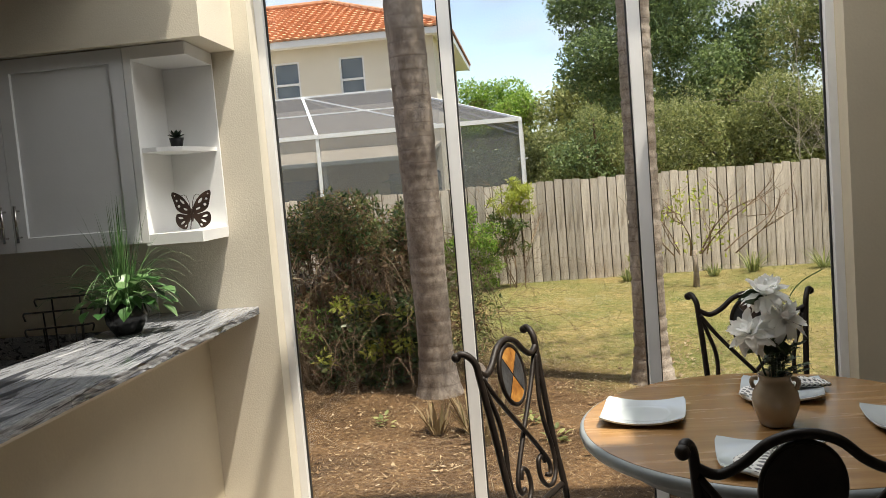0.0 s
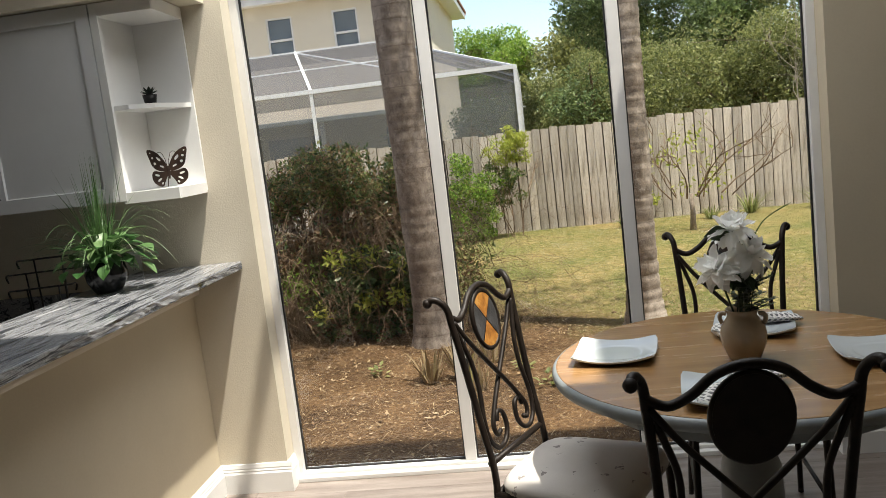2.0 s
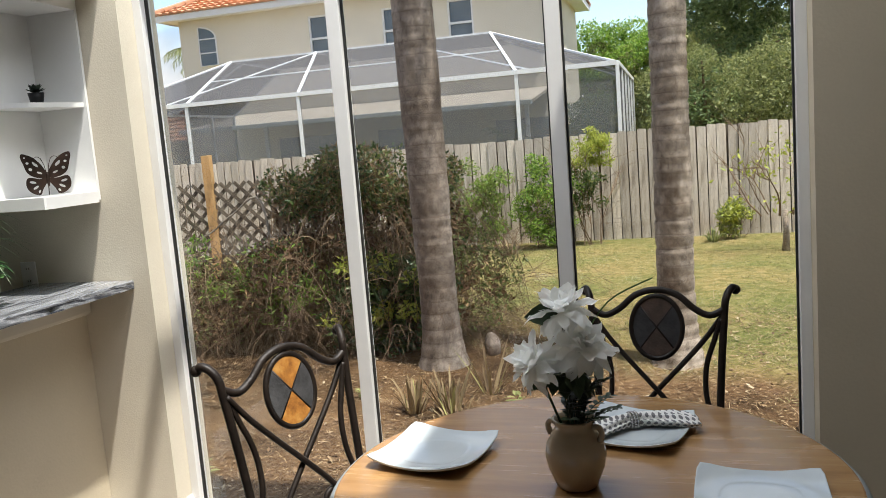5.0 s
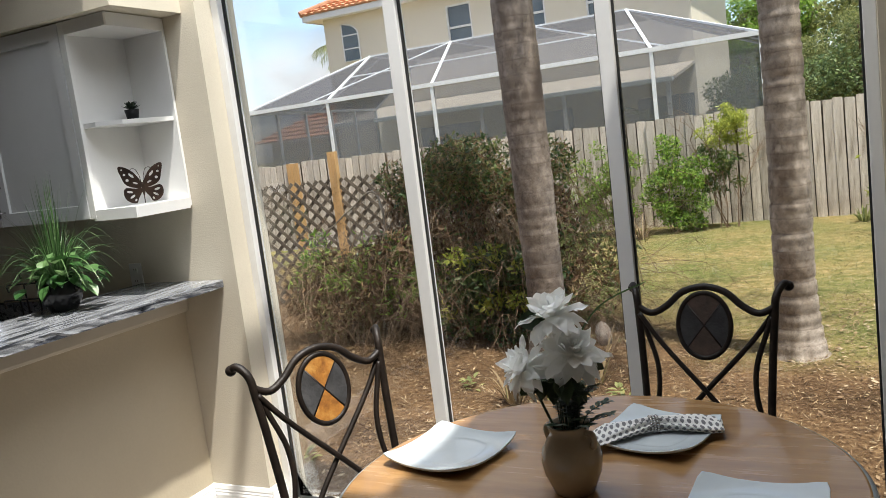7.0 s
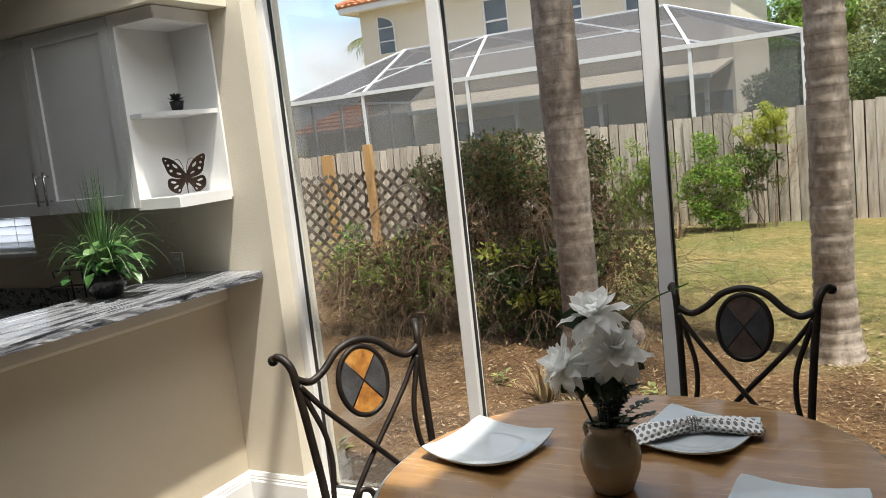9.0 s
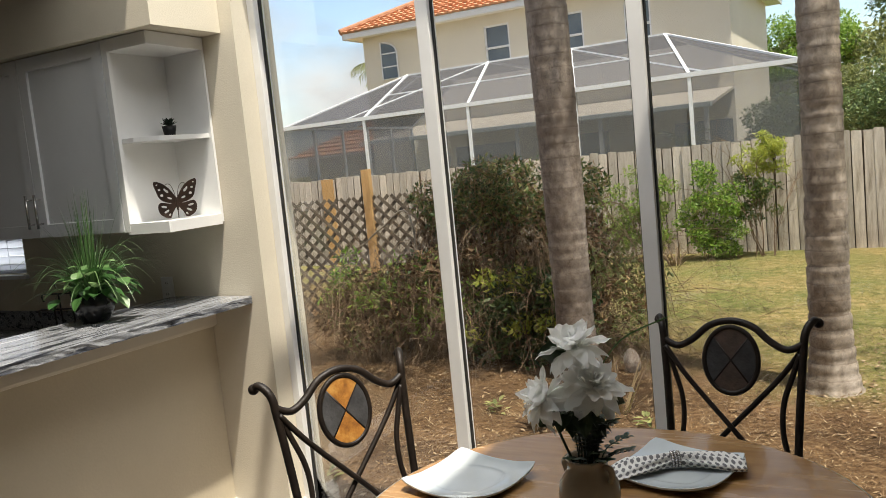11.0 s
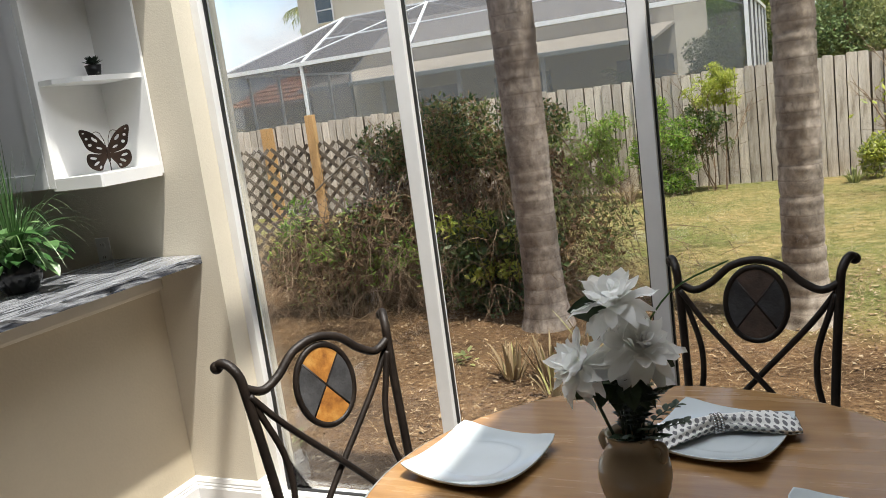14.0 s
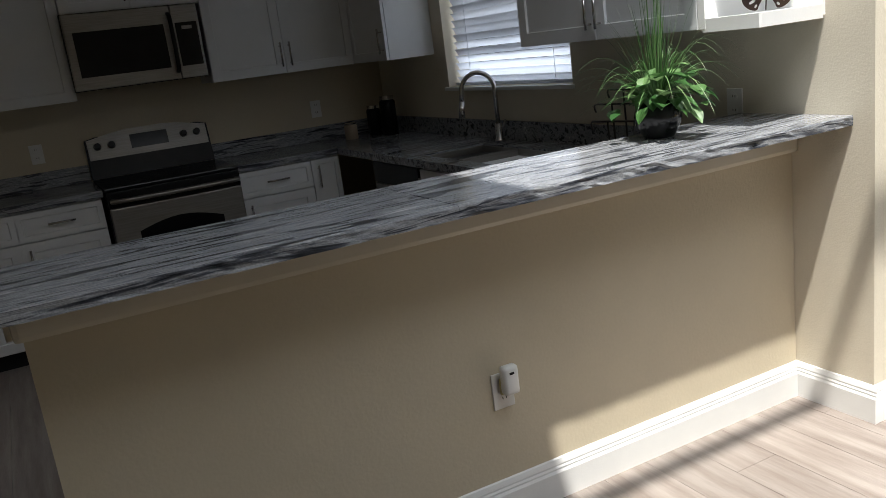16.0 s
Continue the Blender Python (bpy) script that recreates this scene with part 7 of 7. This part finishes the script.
# crowns of the two near palms
for pt, px_ in ((palm_a, -0.08), (palm_b, 0.04)):
    for k in range(13):
        bm = bmesh.new()
        a = 2 * math.pi * k / 13 + rg2.uniform(-0.15, 0.15)
        el = rg2.uniform(0.3, 1.1)
        ln = rg2.uniform(1.6, 2.2)
        rib = [Vector((px_ + math.cos(a) * ln * t * math.cos(el * (1 - t * 0.6)), math.sin(a) * ln * t * math.cos(el * (1 - t * 0.6)), 6.45 + ln * (math.sin(el) * t - 0.7 * t * t))) for t in (i / 10 for i in range(11))]
        tube(bm, rib, 0.016, 4)
        for i in range(1, 11):
            for s in (-1, 1):
                d = Vector((-math.sin(a) * s * 0.6 + math.cos(a) * 0.4, math.cos(a) * s * 0.6 + math.sin(a) * 0.4, -0.5))
                blade(bm, rib[i], rib[i] + d * 0.55, 0.02, 0.05, 3)
        part("frond", bm, M["olive_leaf"], pt)

# ---- leaf litter and grass ----
def scatter(name, n, xr, yr, size, aspect, ma, label, category, seed, flat=0.25, mask=None):
    rng = np.random.default_rng(seed)
    p = np.stack([rng.uniform(*xr, n), rng.uniform(*yr, n), np.full(n, 0.0)], 1)
    if mask is not None:
        p = p[mask(p)]
        n = len(p)
    a = rng.uniform(0, 2 * np.pi, n)
    tilt = rng.normal(0, flat, n)
    ax = np.stack([np.cos(a) * np.cos(tilt), np.sin(a) * np.cos(tilt), np.abs(np.sin(tilt))], 1)
    sd = np.stack([-np.sin(a), np.cos(a), rng.normal(0, flat, n)], 1)
    s = size * rng.uniform(0.5, 1.6, n)[:, None]
    v = np.empty((n, 4, 3))
    v[:, 0] = p
    v[:, 1] = p + ax * s * 0.5 + sd * s * aspect * 0.5
    v[:, 2] = p + ax * s
    v[:, 3] = p + ax * s * 0.5 - sd * s * aspect * 0.5
    v[:, :, 2] += 0.004 + rng.uniform(0, 0.012, n)[:, None]
    i = np.arange(n)[:, None] * 4
    f = np.concatenate([i + np.array([[0, 1, 2]]), i + np.array([[0, 2, 3]])])
    ob = mesh_object(name, v.reshape(-1, 3), f, ma)
    ob.matrix_basis = pose(0, 0, GR)
    return tagged(ob, label, category, kind="stuff")


M["litter"] = leaf_material("mulch_chips", [(0.055, 0.03, 0.015), (0.12, 0.068, 0.034), (0.19, 0.115, 0.06), (0.28, 0.19, 0.10), (0.45, 0.35, 0.21)], 0.9, 0.05)
scatter("mulch", 85000, (-6, 5), (3.85, 8.2), 0.026, 0.17, M["litter"], "brown mulch, dry leaves and twigs on the ground", "mulch", 201)
M["straw"] = leaf_material("pale_straw", [(0.12, 0.08, 0.048), (0.26, 0.185, 0.11), (0.44, 0.35, 0.22)], 0.85, 0.1)
scatter("twig_litter", 2200, (-5, 5), (3.85, 8.5), 0.10, 0.032, M["straw"], "dry twigs lying on the mulch", "mulch", 202)
M["pale_leaf"] = leaf_material("bleached_leaves", [(0.10, 0.055, 0.03), (0.16, 0.095, 0.05), (0.23, 0.145, 0.075), (0.32, 0.22, 0.12), (0.46, 0.37, 0.25)], 0.85, 0.1)
scatter("fallen_leaf_litter", 7000, (-5, 5), (3.85, 8.0), 0.034, 0.45, M["pale_leaf"], "brown and bleached fallen leaves scattered over the mulch", "leaves", 204, mask=lambda p: np.sin(p[:, 0] * 2.3 + 1.1 * np.sin(p[:, 1] * 1.9)) * np.sin(p[:, 1] * 2.1 + 0.8) + 0.35 * np.sin(p[:, 0] * 9.0 + p[:, 1] * 5.0) > 0.05)
M["dry_grass"] = leaf_material("lawn_blades", [(0.10, 0.115, 0.04), (0.19, 0.19, 0.075), (0.30, 0.26, 0.125), (0.43, 0.36, 0.21)], 0.8, 0.25)
scatter("grass", 190000, (-8, 9), (4.6, 13.05), 0.032, 0.11, M["dry_grass"], "thin sun-bleached yellow-green lawn", "grass", 203, 0.45, mask=lambda p: p[:, 1] + 0.55 * p[:, 0] + 0.5 * np.sin(p[:, 0] * 3.1) * np.sin(p[:, 1] * 4.3) > 6.75)
# grassy tufts and strappy plants
for k, (x, y, n_, ln, ma, lab) in enumerate(((-1.37, 11.95, 46, 0.42, "straw", "clump of dry straw-coloured blades by the fence"), (3.2, 12.6, 60, 0.45, "olive_leaf", "low strappy plant at the fence foot"), (4.2, 12.5, 60, 0.45, "olive_leaf", "low strappy plant at the fence foot"), (1.35, 12.4, 50, 0.25, "olive_leaf", "low strappy plant at the fence foot"), (2.6, 12.4, 50, 0.25, "olive_leaf", "low strappy plant at the fence foot"))):
    t_ = thing("grass_tuft", pose(x, y, GR), lab, "plant", "ground plants")
    bm = bmesh.new()
    for j in range(n_):
        a = rg2.uniform(0, 6.28)
        r = rg2.uniform(0.3, 1) * ln
        blade(bm, (0.06 * math.cos(a), 0.06 * math.sin(a), 0), (r * math.cos(a), r * math.sin(a), rg2.uniform(0.1, 0.8) * ln), 0.06, 0.02, 5)
    part("leaves", bm, M[ma], t_)
M["dry_strap"] = leaf_material("dried_straps", [(0.13, 0.085, 0.045), (0.24, 0.17, 0.09), (0.36, 0.28, 0.15), (0.30, 0.30, 0.10)], 0.8, 0.15)
for x, y, n_, ln in ((-0.34, 5.76, 14, 0.38), (-0.50, 5.35, 30, 0.32), (-0.74, 5.36, 34, 0.27), (-0.40, 5.10, 22, 0.19)):
    t_ = thing("aloe", pose(x, y, GR), "half-dried brown strap-leaved plant in the mulch", "plant", "dry plants")
    bm = bmesh.new()
    for j in range(n_):
        a = rg2.uniform(0, 6.28)
        r = rg2.uniform(0.15, 0.8) * ln
        blade(bm, (0.05 * math.cos(a), 0.05 * math.sin(a), 0), (r * math.cos(a), r * math.sin(a), rg2.uniform(0.35, 1.0) * ln), rg2.uniform(0.0, 0.05), rg2.uniform(0.014, 0.03), 6)
    part("leaves", bm, M["dry_strap"], t_)
log = bmesh.new()
bmesh.ops.create_icosphere(log, subdivisions=3, radius=0.085)
for v in log.verts:
    v.co = Vector((v.co.x * 0.75, v.co.y * 0.7, v.co.z * 1.25)) * (1 + 0.25 * noise.noise(v.co * 9))
log = link("garden_stone", log, M["bark_dark"], True)
log.matrix_basis = pose(-0.53, 6.70, GR + 0.07)
tagged(log, "rough grey-brown stone standing beside the palm", "stone")
for k, (x, y) in enumerate(((-1.6, 4.3), (0.05, 5.1), (-0.1, 5.5), (1.55, 4.6), (1.7, 5.0), (-1.15, 5.6), (0.3, 4.8))):
    t_ = thing("weed", pose(x, y, GR), "small green weed growing in the mulch", "plant", "ground plants")
    bm = bmesh.new()
    for j in range(14):
        a = rg2.uniform(0, 6.28)
        r = rg2.uniform(0.0, 0.06)
        leaf(bm, (r * math.cos(a), r * math.sin(a), rg2.uniform(0.0, 0.07)), (math.cos(a), math.sin(a), rg2.uniform(0.1, 0.9)), (0, 0, 1), rg2.uniform(0.04, 0.08), 0.03)
    part("leaves", bm, M["olive_leaf"], t_)
